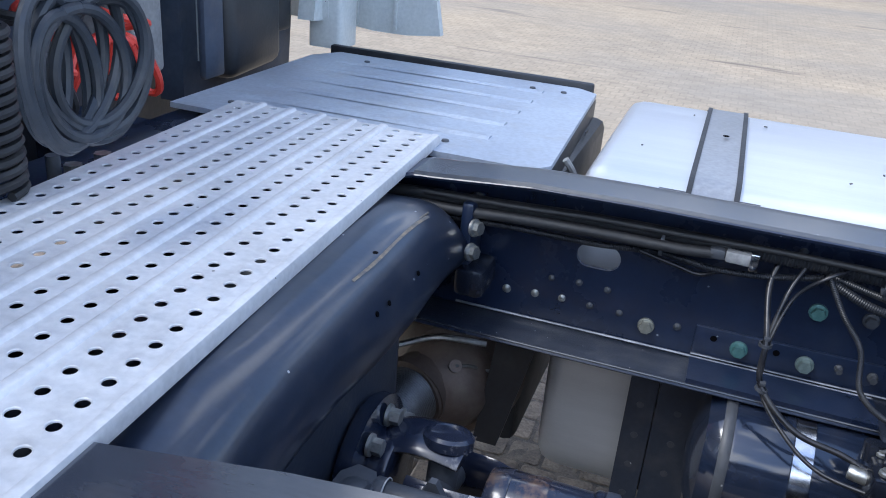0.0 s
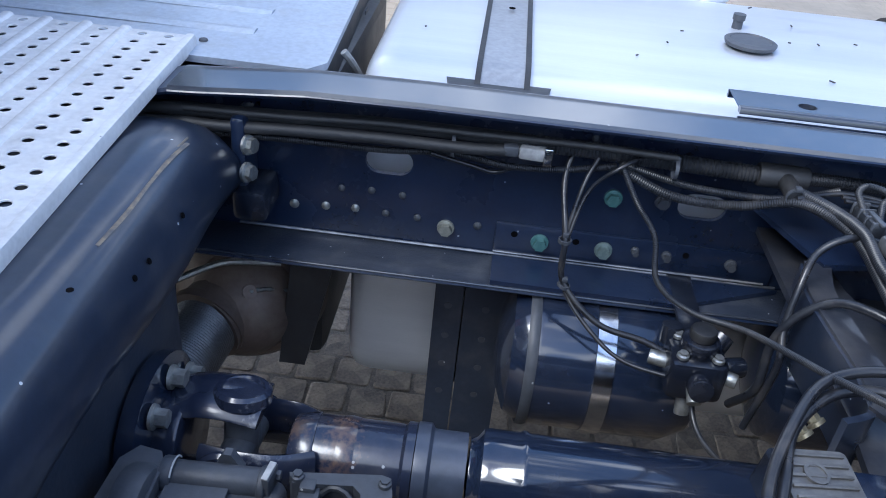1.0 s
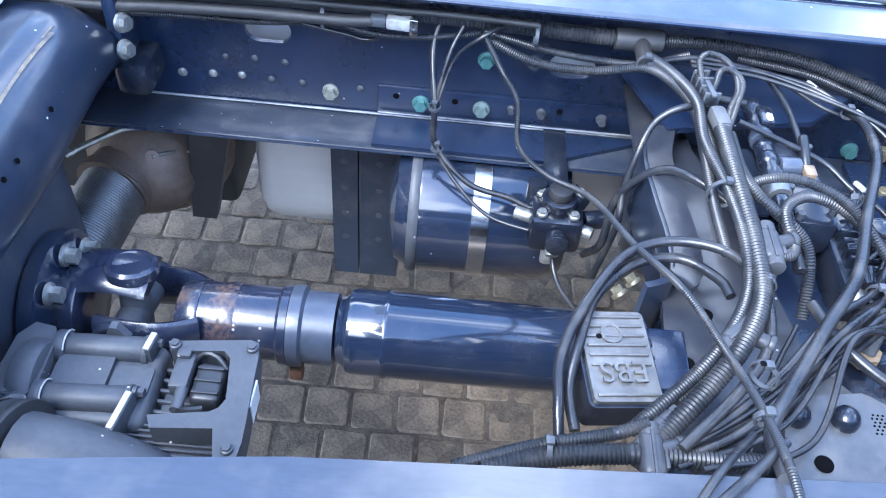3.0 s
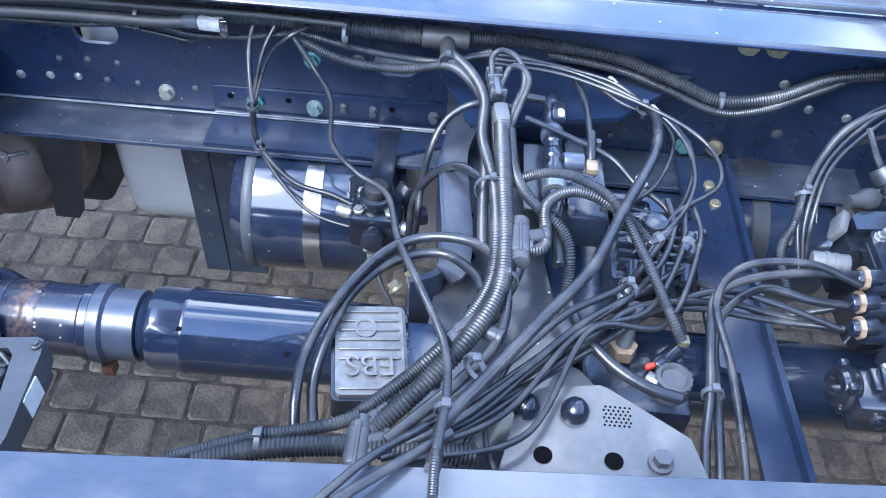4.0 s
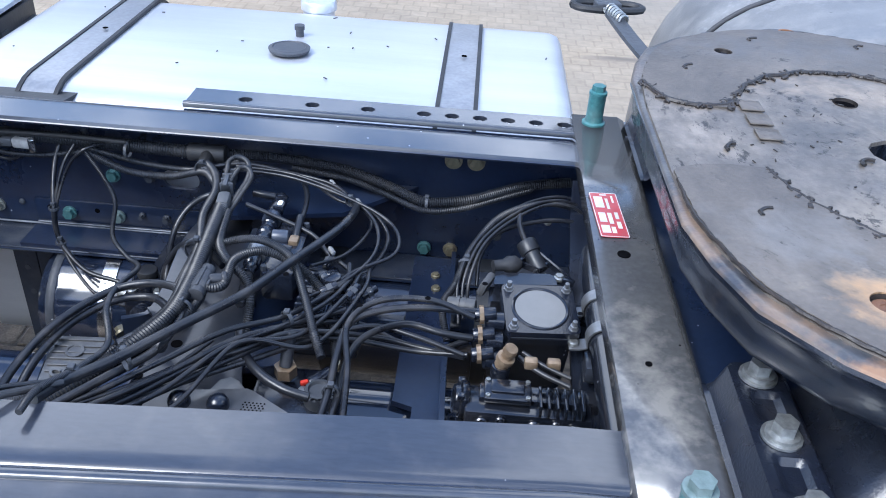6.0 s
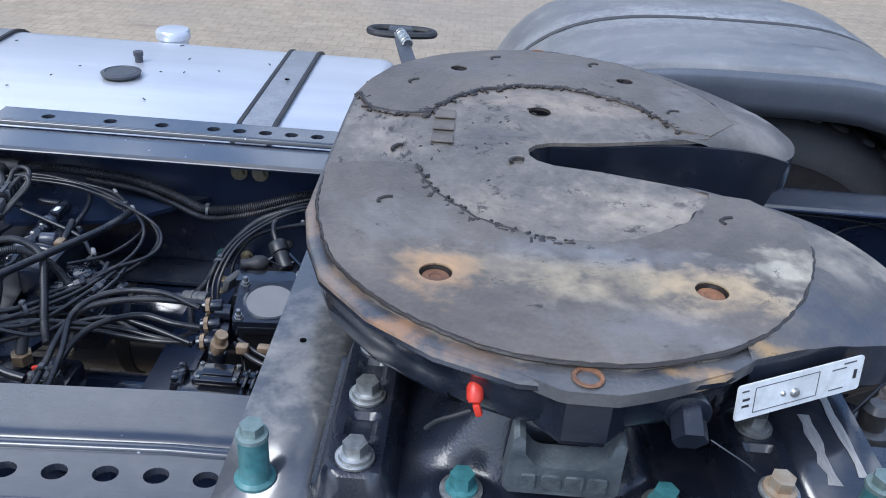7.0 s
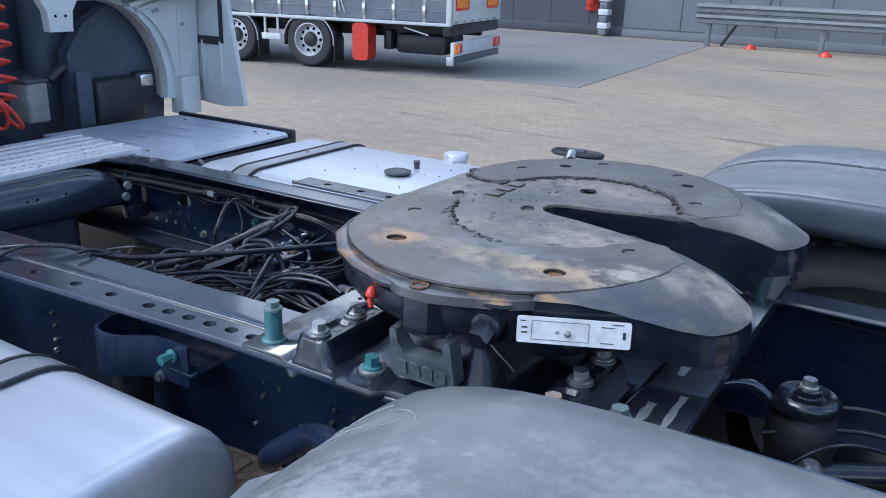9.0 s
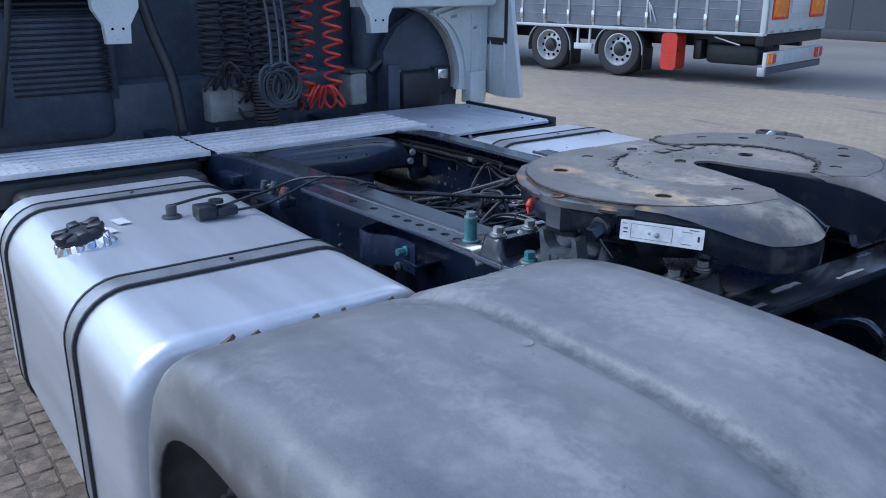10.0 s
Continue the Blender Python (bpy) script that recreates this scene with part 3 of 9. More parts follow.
# ---- ground ----
def ground_material():
    m = material("paved_yard", (0.378, 0.302, 0.208), 0.9, dark=(0.255, 0.214, 0.162), scale=0.28, fine=25, bump=0.05, dust=0.3, dust_colour=(0.36, 0.31, 0.235))
    n, l = m.node_tree.nodes, m.node_tree.links
    b = n["Principled BSDF"]
    source = b.inputs["Base Color"].links[0].from_socket
    co = n.new("ShaderNodeTexCoord")
    br = n.new("ShaderNodeTexBrick")
    br.inputs["Scale"].default_value = 1.0
    br.inputs["Brick Width"].default_value, br.inputs["Row Height"].default_value, br.inputs["Mortar Size"].default_value = 0.105, 0.105, 0.006
    br.inputs["Color1"].default_value, br.inputs["Color2"].default_value, br.inputs["Mortar"].default_value = (1.05, 1.05, 1.05, 1), (0.93, 0.93, 0.93, 1), (0.80, 0.79, 0.77, 1)
    l.new(co.outputs["Object"], br.inputs["Vector"])
    mx = n.new("ShaderNodeMix")
    mx.data_type, mx.blend_type = "RGBA", "MULTIPLY"
    mx.inputs["Factor"].default_value = 0.85
    l.new(source, mx.inputs["A"])
    l.new(br.outputs["Color"], mx.inputs["B"])
    # dark oil and tyre stains, drawn out along the yard
    st = n.new("ShaderNodeTexNoise")
    mp = n.new("ShaderNodeMapping")
    mp.inputs["Scale"].default_value = (0.4, 2.4, 1)
    l.new(co.outputs["Object"], mp.inputs[0])
    l.new(mp.outputs[0], st.inputs["Vector"])
    st.inputs["Scale"].default_value, st.inputs["Detail"].default_value = 0.9, 7
    mr = n.new("ShaderNodeMapRange")
    mr.inputs["From Min"].default_value, mr.inputs["From Max"].default_value = 0.64, 0.70
    l.new(st.outputs["Fac"], mr.inputs["Value"])
    dk = n.new("ShaderNodeMix")
    dk.data_type = "RGBA"
    l.new(mr.outputs[0], dk.inputs["Factor"])
    l.new(mx.outputs["Result"], dk.inputs["A"])
    dk.inputs["B"].default_value = (0.15, 0.125, 0.10, 1)
    # broad grey sweeps and short pale dashes of sand between the rows
    gy, gr, gm = n.new("ShaderNodeTexNoise"), n.new("ShaderNodeMapRange"), n.new("ShaderNodeMix")
    mg_ = n.new("ShaderNodeMapping")
    mg_.inputs["Scale"].default_value = (0.16, 0.30, 1)
    l.new(co.outputs["Object"], mg_.inputs[0])
    l.new(mg_.outputs[0], gy.inputs["Vector"])
    gy.inputs["Scale"].default_value, gy.inputs["Detail"].default_value = 1.0, 6
    gr.inputs["From Min"].default_value, gr.inputs["From Max"].default_value, gr.inputs["To Max"].default_value = 0.46, 0.62, 0.75
    l.new(gy.outputs["Fac"], gr.inputs["Value"])
    gm.data_type = "RGBA"
    l.new(gr.outputs[0], gm.inputs["Factor"])
    l.new(dk.outputs["Result"], gm.inputs["A"])
    gm.inputs["B"].default_value = (0.215, 0.195, 0.168, 1)
    ds, dr, dm, md_ = n.new("ShaderNodeTexNoise"), n.new("ShaderNodeMapRange"), n.new("ShaderNodeVectorMath"), n.new("ShaderNodeMapping")
    md_.inputs["Scale"].default_value = (6.0, 10.0, 1)
    l.new(co.outputs["Object"], md_.inputs[0])
    l.new(md_.outputs[0], ds.inputs["Vector"])
    ds.inputs["Scale"].default_value, ds.inputs["Detail"].default_value = 0.7, 4
    dr.inputs["From Min"].default_value, dr.inputs["From Max"].default_value, dr.inputs["To Min"].default_value, dr.inputs["To Max"].default_value = 0.32, 0.68, 0.91, 1.09
    l.new(ds.outputs["Fac"], dr.inputs["Value"])
    dm.operation = "SCALE"
    l.new(gm.outputs["Result"], dm.inputs[0])
    l.new(dr.outputs[0], dm.inputs["Scale"])
    l.new(dm.outputs[0], b.inputs["Base Color"])
    return m


YARD = ground_material()
bm = bmesh.new()
bmesh.ops.create_grid(bm, x_segments=40, y_segments=40, size=600)
bm.transform(Matrix.Translation((0, 0, -0.007)))
ground = solid("ground", bm, YARD, "beige paved truck yard with dark oil stains", "paving", kind="structure")
# smooth grey area of ground in front of the hall
GREYGROUND = material("grey_ground_patch", (0.235, 0.224, 0.206), 0.7, dark=(0.190, 0.183, 0.172), scale=0.5, fine=20, bump=0.03)
bm = prism([(-40, 7.9), (-13, 7.9), (-6.5, 9.2), (-5.0, 9.62), (-3.85, 9.78), (-4.6, 19.4), (-40, 19.4)], -0.011, 0.002)
solid("grey_forecourt", bm, GREYGROUND, "smooth grey area of ground before the hall", "paving", kind="structure", smooth=False)


# ---- truck chassis ----
def near_y(x):
    """How far the near rail stands out, forward of the fifth wheel."""
    u = max(0.0, -0.1 - x)
    return -0.055 * min(u, 0.9) - 0.11 * max(0.0, min(0.5, u - 0.9))


def rail_drop(x):
    """How far the rail's top falls away towards the walkway."""
    return 0.017 * max(0.0, min(1.0, (-1.25 - x) / 0.2)) + (0.028 if x < -1.5 else 0.0)


chassis = thing("truck_chassis", "dark navy truck chassis frame of two channel rails with cross members", "truck chassis", (0, 0, 0))
for side in (1, -1):
    rail = bmesh.new()
    sec = [(0.395, 0.685), (0.395, 0.947), (0.389, 0.953), (0.306, 0.953), (0.302, 0.949), (0.304, 0.945), (0.381, 0.944), (0.387, 0.938), (0.387, 0.6935), (0.304, 0.693), (0.302, 0.689), (0.306, 0.685)]
    rings = []
    for x in (-3.6, -1.56, -1.46, -1.42, -1.28, -1.13, -1.0, -0.5, -0.1, 0.4, 1.2, 2.3):
        shift = near_y(x) if side < 0 else 0.0
        rings.append([rail.verts.new((x, side * y + shift, z - (rail_drop(x) if z > 0.8 else 0))) for y, z in sec])
    for a, b in zip(rings, rings[1:]):
        for k in range(len(sec)):
            j = (k + 1) % len(sec)
            rail.faces.new((a[k], a[j], b[j], b[k]))
    rail.faces.new(rings[0])
    rail.faces.new(rings[-1][::-1])
    bmesh.ops.recalc_face_normals(rail, faces=rail.faces[:])
    rail_part = part("chassis_rail", rail, PAINT, chassis, "glossy navy steel channel rail")
    if side > 0:
        far_rail = rail_part
    # worn top face of the flange, its paint lightened for the sky's sheen
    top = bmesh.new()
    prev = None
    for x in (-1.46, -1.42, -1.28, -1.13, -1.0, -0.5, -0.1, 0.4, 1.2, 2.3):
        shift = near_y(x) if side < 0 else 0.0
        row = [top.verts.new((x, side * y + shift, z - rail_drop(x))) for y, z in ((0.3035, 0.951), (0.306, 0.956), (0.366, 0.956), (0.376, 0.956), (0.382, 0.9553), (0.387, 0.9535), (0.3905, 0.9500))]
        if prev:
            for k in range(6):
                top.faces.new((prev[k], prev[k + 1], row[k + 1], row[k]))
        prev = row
    part("rail_top", top, PAINT_TOP, chassis, "dusty worn top face of the rail, sky sheen toned in")

# angle with a row of holes along each rail
for side in (1, -1):
    x0, x1 = (-0.72, 0.66)
    own = bmesh.new()
    y0, y1 = 0.399, 0.474
    holes = [-0.05 - 0.05 * k for k in range(6)] + [-0.40, -0.50, -0.62]
    xs = sorted({x0, x1} | {h + d for h in holes for d in (-0.02, 0.02)})
    for a, b in zip(xs, xs[1:]):
        mid = (a + b) / 2
        hole = [h for h in holes if abs(h - mid) < 0.004]
        corners = [(a, y0), (b, y0), (b, y1), (a, y1)]
        vs = [own.verts.new((x, side * y + (near_y(x) if side < 0 else 0), 0.960)) for x, y in corners]
        if hole:
            n = 16
            ring = [own.verts.new((hole[0] + 0.013 * math.cos(2 * math.pi * k / n), side * (0.44 + 0.011 * math.sin(2 * math.pi * k / n)) + (near_y(hole[0]) if side < 0 else 0), 0.960)) for k in range(n)]
            order = [0, 1, 2, 3]
            start = {0: 10, 1: 14, 2: 2, 3: 6}
            for q in order:
                w = (q + 1) % 4
                s0, s1 = start[q], start[w]
                seq = []
                k = s0
                while True:
                    seq.append(ring[k % n])
                    if k % n == s1 % n:
                        break
                    k += 1
                own.faces.new([vs[q], vs[w]] + seq[::-1])
            deep = [own.verts.new(v.co - Vector((0, 0, 0.009))) for v in ring]
            for k in range(n):
                own.faces.new((ring[k], ring[(k + 1) % n], deep[(k + 1) % n], deep[k]))
        else:
            own.faces.new(vs)
    bmesh.ops.remove_doubles(own, verts=own.verts[:], dist=0.0004)
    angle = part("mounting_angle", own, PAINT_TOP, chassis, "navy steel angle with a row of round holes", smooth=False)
    for nm, yc, zc, wy, hz in (("angle_lip", 0.474, 0.9544, 0.006, 0.011), ("angle_edge", 0.4035, 0.9600, 0.012, 0.009), ("angle_leg", 0.402, 0.905, 0.008, 0.09)):
        own = bmesh.new()
        prev = None
        outline = ((-1, -1), (1, -1), (1, 0.4), (0.8, 0.8), (0.4, 1), (-0.4, 1), (-0.8, 0.8), (-1, 0.4))
        for x in (x0, -0.5, -0.3, -0.1, x1):
            sh = near_y(x) if side < 0 else 0
            row = [own.verts.new((x, side * yc + sh + u * wy / 2, zc + v * hz / 2)) for u, v in outline]
            if prev:
                for k in range(8):
                    own.faces.new((prev[k], prev[(k + 1) % 8], row[(k + 1) % 8], row[k]))
            else:
                own.faces.new(row[::-1])
            prev = row
        own.faces.new(prev)
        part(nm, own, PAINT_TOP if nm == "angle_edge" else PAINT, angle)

# bolts and holes of the far rail's web
for x, z, mat, r in ((-0.860, 0.814, TEAL, 0.0098), (-0.952, 0.731, TEAL, 0.0098), (-0.859, 0.731, PALETEAL, 0.0098), (-1.091, 0.731, PALEZINC, 0.0096),
                     (-0.284, 0.714, TEAL, 0.0098), (-0.235, 0.714, YELLOW, 0.0100), (-0.791, 0.818, GEAR, 0.0085), (-0.768, 0.735, GEAR, 0.0055), (-0.675, 0.733, GEAR, 0.0065), (-0.814, 0.737, GEAR, 0.0045),
                     (-0.24, 0.90, YELLOW, 0.012), (-0.20, 0.90, YELLOW, 0.012)):
    bolt(chassis, (x, 0.387 if not (-1.01 < x < -0.64 and z < 0.75) else 0.379, z), (0, -1, 0), mat, r, 0.013)
# Near-black: the shade inside holes and recesses is in this colour.
PIT = material("hole_shade_black", (0.004, 0.004, 0.005), 0.9, bump=0.0, spec=0.02)
for x, z, r in ((-1.203, 0.778, 0.0046), (-1.158, 0.776, 0.0046), (-1.181, 0.743, 0.0046), (-1.134, 0.742, 0.0046), (-1.247, 0.776, 0.0042), (-1.317, 0.740, 0.006), (-1.270, 0.743, 0.0055), (-1.226, 0.745, 0.0052),
                (-0.90, 0.90, 0.005), (-1.045, 0.741, 0.005), (-0.62, 0.735, 0.005), (-0.12, 0.80, 0.006), (-0.17, 0.84, 0.006), (0.9, 0.83, 0.008), (-0.15, 0.75, 0.007), (-0.36, 0.76, 0.005), (-0.40, 0.72, 0.005), (-0.10, 0.86, 0.005), (-0.06, 0.79, 0.006)):
    rv = part("rivet", lathe([(r * 1.2, 0), (r * 1.2, 0.002), (r * 0.6, 0.004), (0, 0.0045)], seg=12), ZINC if r in (0.0052, 0.006, 0.0055) else GEAR, chassis)
    rv.matrix_basis = towards((x, 0.3868, z), (0, -1, 0))
    part("pit", rod((x, 0.3866 - 0.0046, z), (x, 0.3866 - 0.0050, z), r * 0.4, seg=8), PIT, rv)
# slotted openings through the web, with the bright tank behind them
cut = bmesh.new()
for x, z in ((-1.18, 0.827), (-0.735, 0.815)):
    prism(rounded(0.068, 0.040, 0.0195), -0.03, 0.03, 0, Matrix.Translation((x, 0.391, z)) @ pose(0, 0, 0, 90, 0, 0), cut)
cutter = link("cutter", cut, PAINT)
bo = far_rail.modifiers.new("slots", "BOOLEAN")
bo.operation, bo.object, bo.solver = "DIFFERENCE", cutter, "EXACT"
bpy.context.view_layer.update()
cleared = bpy.data.meshes.new_from_object(far_rail.evaluated_get(bpy.context.evaluated_depsgraph_get()))
far_rail.modifiers.clear()
far_rail.data = cleared
for p in cleared.polygons:
    p.use_smooth = False
bpy.data.objects.remove(cutter)
# lower flange: dusty, scratched, with bare metal along its bend
FLANGE = material("dusty_flange_paint", (0.034, 0.041, 0.060), 0.32, coat=0.5, dark=(0.018, 0.024, 0.040), scale=28, fine=240, bump=0.02, dust=0.25, dust_colour=(0.20, 0.205, 0.21), specks=0.22, speck_colour=(0.42, 0.43, 0.45), speck_scale=90, stretch=(0.6, 3, 3))
BARE = material("bare_scored_steel", (0.36, 0.37, 0.40), 0.35, metal=0.5, dark=(0.10, 0.11, 0.13), scale=30, fine=200, bump=0.02, stretch=(0.5, 1, 1))
part("flange_face", box((-0.75, 0.3455, 0.6945), (1.50, 0.0800, 0.0022), 0.0008), FLANGE, far_rail, "dusty scratched lower flange")
part("scored_line", sweep([(-1.40, 0.3835, 0.6985), (-1.15, 0.3835, 0.6987), (-0.9, 0.3835, 0.6985), (-0.60, 0.3835, 0.6988)], 0.0022, 6, 0.05), BARE, far_rail, "bare scored line along the bend")
part("flange_lip", sweep([(-1.50, 0.3035, 0.6945), (-0.8, 0.3035, 0.6945), (0.0, 0.3035, 0.6945)], 0.0018, 6, 0.1), PAINT_TOP, far_rail)
# inner angle riveted to the web, its foot tapering off along the flange
inner = part("doubler_plate", prism([(-1.018, 0.305), (-0.752, 0.303), (-0.60, 0.372), (-1.018, 0.372)], 0.6962, 0.7035, 0.002), PAINT, chassis, "navy inner angle with its foot on the flange")
part("doubler_leg", box((-0.815, 0.3835, 0.728), (0.406, 0.0065, 0.052), 0.002), PAINT, inner)
part("scored_line", sweep([(-1.018, 0.3795, 0.7055), (-0.8, 0.3795, 0.7055), (-0.62, 0.3795, 0.7055)], 0.0016, 6, 0.1), BARE, inner)
for x in (-0.99, -0.90, -0.74):
    part("pit", rod((x, 0.3800, 0.738), (x, 0.3795, 0.738), 0.005, seg=12), PIT, inner)

# arched cross member behind the deck
own = bmesh.new()
rows = []
prof = [(-1.64, -0.10), (-1.63, -0.03), (-1.60, 0.002), (-1.50, 0.010), (-1.435, 0.012), (-1.412, 0.008), (-1.396, -0.002), (-1.383, -0.016), (-1.373, -0.038), (-1.368, -0.062), (-1.367, -0.085), (-1.371, -0.100), (-1.378, -0.112)]
stations = [(-0.43, -0.03), (-0.36, -0.014), (-0.28, 0.0), (-0.2, 0.003), (-0.1, 0.004), (0.0, 0.004), (0.1, 0.004), (0.18, 0.002), (0.24, -0.006), (0.275, -0.016), (0.300, -0.030), (0.315, -0.046)]
for y, dz in stations:
    row = []
    for i, (x, z) in enumerate(prof):
        # the foot stays level while the back rounds off at the ends; its edge is slightly wavy
        fall = dz * min(1.0, max(0.15, (z + 0.112) / 0.10))
        wave = 0.004 * math.sin(17 * y + 0.6) * (i > 8)
        row.append(own.verts.new((x + wave, y, 0.912 + fall + z)))
    rows.append(row)
for a, b in zip(rows, rows[1:]):
    for k in range(len(prof) - 1):
        own.faces.new((a[k], a[k + 1], b[k + 1], b[k]))
arch = part("cross_member", own, PRESSED, chassis, "pressed navy cross member with a pale streak")
mod = arch.modifiers.new("thick", "SOLIDIFY")
mod.thickness, mod.offset = 0.008, -1
for y, z in ((0.170, 0.873), (0.104, 0.876), (0.010, 0.877), (-0.021, 0.877), (-0.075, 0.874), (-0.180, 0.868)):
    h = part("hole", rod((0, 0, 0), (0, 0, 0.0012), 0.0034, seg=12), PIT, arch)
    h.matrix_basis = towards((-1.3735 + 0.004 * math.sin(17 * y + 0.6), y, z), (1, 0, 0.42))
STREAK = material("pale_warm_streak", (0.22, 0.175, 0.115), 0.45, dark=(0.06, 0.06, 0.065), scale=60, bump=0.02)
for dz, wide, run in ((0.0, 0.0036, (0.205, 0.16, 0.10, 0.03, -0.03)), (0.0004, 0.0014, (0.22, 0.15, 0.02, -0.08))):
    part("pale_streak", sweep([(-1.4005 - 0.004 * (dz > 0) + 0.0015 * math.sin(40 * y), y, 0.9165 + dz + (0.0 if y < 0.17 else -0.004)) for y in run], 0, section=[(-wide, 0), (0, 0.0012), (wide, 0), (0, -0.003)]), STREAK, arch, "pale warm streak along the bend")
for z in (0.862, 0.826):
    bolt(chassis, (-1.363, 0.318 - 0.010 * (z < 0.85), z), (1, -0.35, 0.15), ZINC, 0.0105, 0.013)
bolt(chassis, (-1.31, -0.37, 0.90), (1, 0.2, 0.6), ZINC, 0.016, 0.018)
part("end_plate", box((-1.375, 0.345, 0.83), (0.02, 0.06, 0.14), 0.006), PAINT, chassis)
part("end_foot", box((-1.36, 0.34, 0.775), (0.05, 0.08, 0.05), 0.012), CAST, chassis)

# cross member amidships with its gussets
own = prism([(-0.655, 0.38), (-0.59, 0.38), (-0.575, 0.24), (-0.53, 0.10), (-0.50, -0.08), (-0.48, -0.16), (-0.46, -0.39), (-0.68, -0.39), (-0.655, -0.16), (-0.645, 0.0), (-0.652, 0.20)], 0.79, 0.80, 0.003)
saddle = part("cross_member", own, SATIN, chassis, "broad navy cross member under the harness")
edge = [(-0.640, 0.235), (-0.652, 0.175), (-0.647, 0.10), (-0.640, 0.035), (-0.641, -0.02), (-0.652, -0.035), (-0.675, -0.045)]
part("web_plate", sweep([(x, y, 0.80) for x, y in edge], 0, section=[(-0.004, -0.055), (0.004, -0.055), (0.004, 0.035), (-0.004, 0.035)]), PRESSED, saddle, "glossy navy upright web")
part("web_flange", sweep([(x + 0.016, y, 0.836) for x, y in edge[:6]], 0, section=[(-0.016, -0.003), (0.016, -0.003), (0.016, 0.003), (-0.016, 0.003)]), SATIN, saddle)
for x, y in ((-0.615, 0.10), (-0.61, 0.03), (-0.60, -0.05), (-0.625, 0.20), (-0.63, -0.12)):
    part("hole", rod((x, y, 0.8002), (x, y, 0.8012), 0.008, seg=16), PIT, saddle)
for x, y in ((-0.672, 0.0), (-0.690, -0.02)):
    bolt(saddle, (x, y, 0.785), (-0.6, 0.6, 0.5), YELLOW, 0.0072, 0.012)
# panel across the frame before the coupling, with its clip
front_panel = part("cross_panel", box((-0.006, 0.0, 0.815), (0.010, 0.76, 0.25), 0.003), PAINT, chassis, "glossy navy panel across the frame")
for y, z in ((0.08, 0.83), (-0.02, 0.80)):
    part("clip", box((-0.020, y, z), (0.022, 0.05, 0.03), 0.006), PAINT_TOP, front_panel)
part("stiffener", sweep([(-0.018, 0.30, 0.92), (-0.022, 0.22, 0.88), (-0.022, 0.05, 0.80), (-0.018, -0.10, 0.74)], 0, section=[(-0.022, -0.010), (0.022, -0.010), (0.022, 0.006), (-0.022, 0.006)]), CAST, front_panel)
own = prism([(-0.685, 0.384), (-0.30, 0.384), (-0.42, 0.27), (-0.62, 0.225)], 0.835, 0.843, 0.002)
part("gusset", own, PAINT, chassis, "navy triangular gusset plate under the harness")
own = prism([(-0.62, -0.10), (-0.46, -0.06), (-0.42, 0.05), (-0.44, 0.2), (-0.60, 0.2), (-0.56, 0.02)], 0.775, 0.785, 0.002)
part("lower_gusset", own, PAINT, chassis)
own = prism([(-0.60, -0.38), (-0.566, -0.247), (-0.550, -0.176), (-0.545, -0.172), (-0.470, -0.160), (-0.462, -0.163), (-0.385, -0.213), (-0.34, -0.38)], 0.822, 0.832, 0.003)
tri = part("gusset", own, DUSTY, chassis, "pale dusty gusset plate with dome-headed bolts")
for x, y in ((-0.545, -0.195), (-0.497, -0.195)):
    part("dome_bolt", lathe([(0.014, 0), (0.014, 0.006), (0.011, 0.012), (0.005, 0.016), (0, 0.0165)], Matrix.Translation((x, y, 0.832)), 18), CAST, tri)
for x, y in ((-0.529, -0.245), (-0.462, -0.245)):
    part("hole", rod((x, y, 0.8325), (x, y, 0.8335), 0.009, seg=18), PIT, tri)
bolt(tri, (-0.418, -0.243, 0.832), (0, 0, 1), GEAR, 0.009, 0.014)
part("backing_plate", prism([(-0.575, -0.30), (-0.512, -0.137), (-0.500, -0.130), (-0.488, -0.136), (-0.40, -0.24), (-0.36, -0.38)], 0.8135, 0.8215, 0.002), DUSTY, tri)
dots = bmesh.new()
for a in range(6):
    for b in range(6):
        rod((-0.468 + 0.0048 * a + 0.002 * (b % 2), -0.206 + 0.0042 * b, 0.8321), (-0.468 + 0.0048 * a + 0.002 * (b % 2), -0.206 + 0.0042 * b, 0.8326), 0.0012, seg=6, bm=dots)
tagged(part("punch_mark", dots, PIT, tri), "", "", "", "stuff")
# narrow cross bar
own = prism([(-0.298, 0.36), (-0.226, 0.36), (-0.226, -0.02), (-0.212, -0.40), (-0.262, -0.40), (-0.268, -0.04), (-0.298, -0.03)], 0.70, 0.71, 0.002)
cb = part("cross_bar", own, PAINT, chassis, "narrow navy cross bar with a turned-up edge")
part("lip", sweep([(-0.226, 0.36, 0.714), (-0.226, 0.1, 0.714), (-0.225, -0.02, 0.714), (-0.212, -0.40, 0.714)], 0.0, section=[(-0.004, -0.012), (0.004, -0.012), (0.004, 0.012), (-0.004, 0.012)]), PAINT, cb)
bolt(cb, (-0.256, 0.298, 0.71), (0, 0, 1), YELLOW, 0.0062, 0.007)
bolt(cb, (-0.253, 0.258, 0.71), (0, 0, 1), YELLOW, 0.0062, 0.007)
# rear axle casing and tie bars, deep in shade behind the fifth wheel
own = box((1.15, 0.0, 0.70), (0.10, 0.74, 0.16), 0.02)
part("cross_member", own, PAINT, chassis)
own = box((1.9, 0.0, 0.78), (0.10, 0.74, 0.22), 0.02)
part("cross_member", own, PAINT, chassis)
for y in (-0.2, 0.2):
    part("stay_rod", rod((0.78, y * 0.4, 0.72), (1.3, y * 1.5, 0.78), 0.026, seg=16), CAST, chassis)

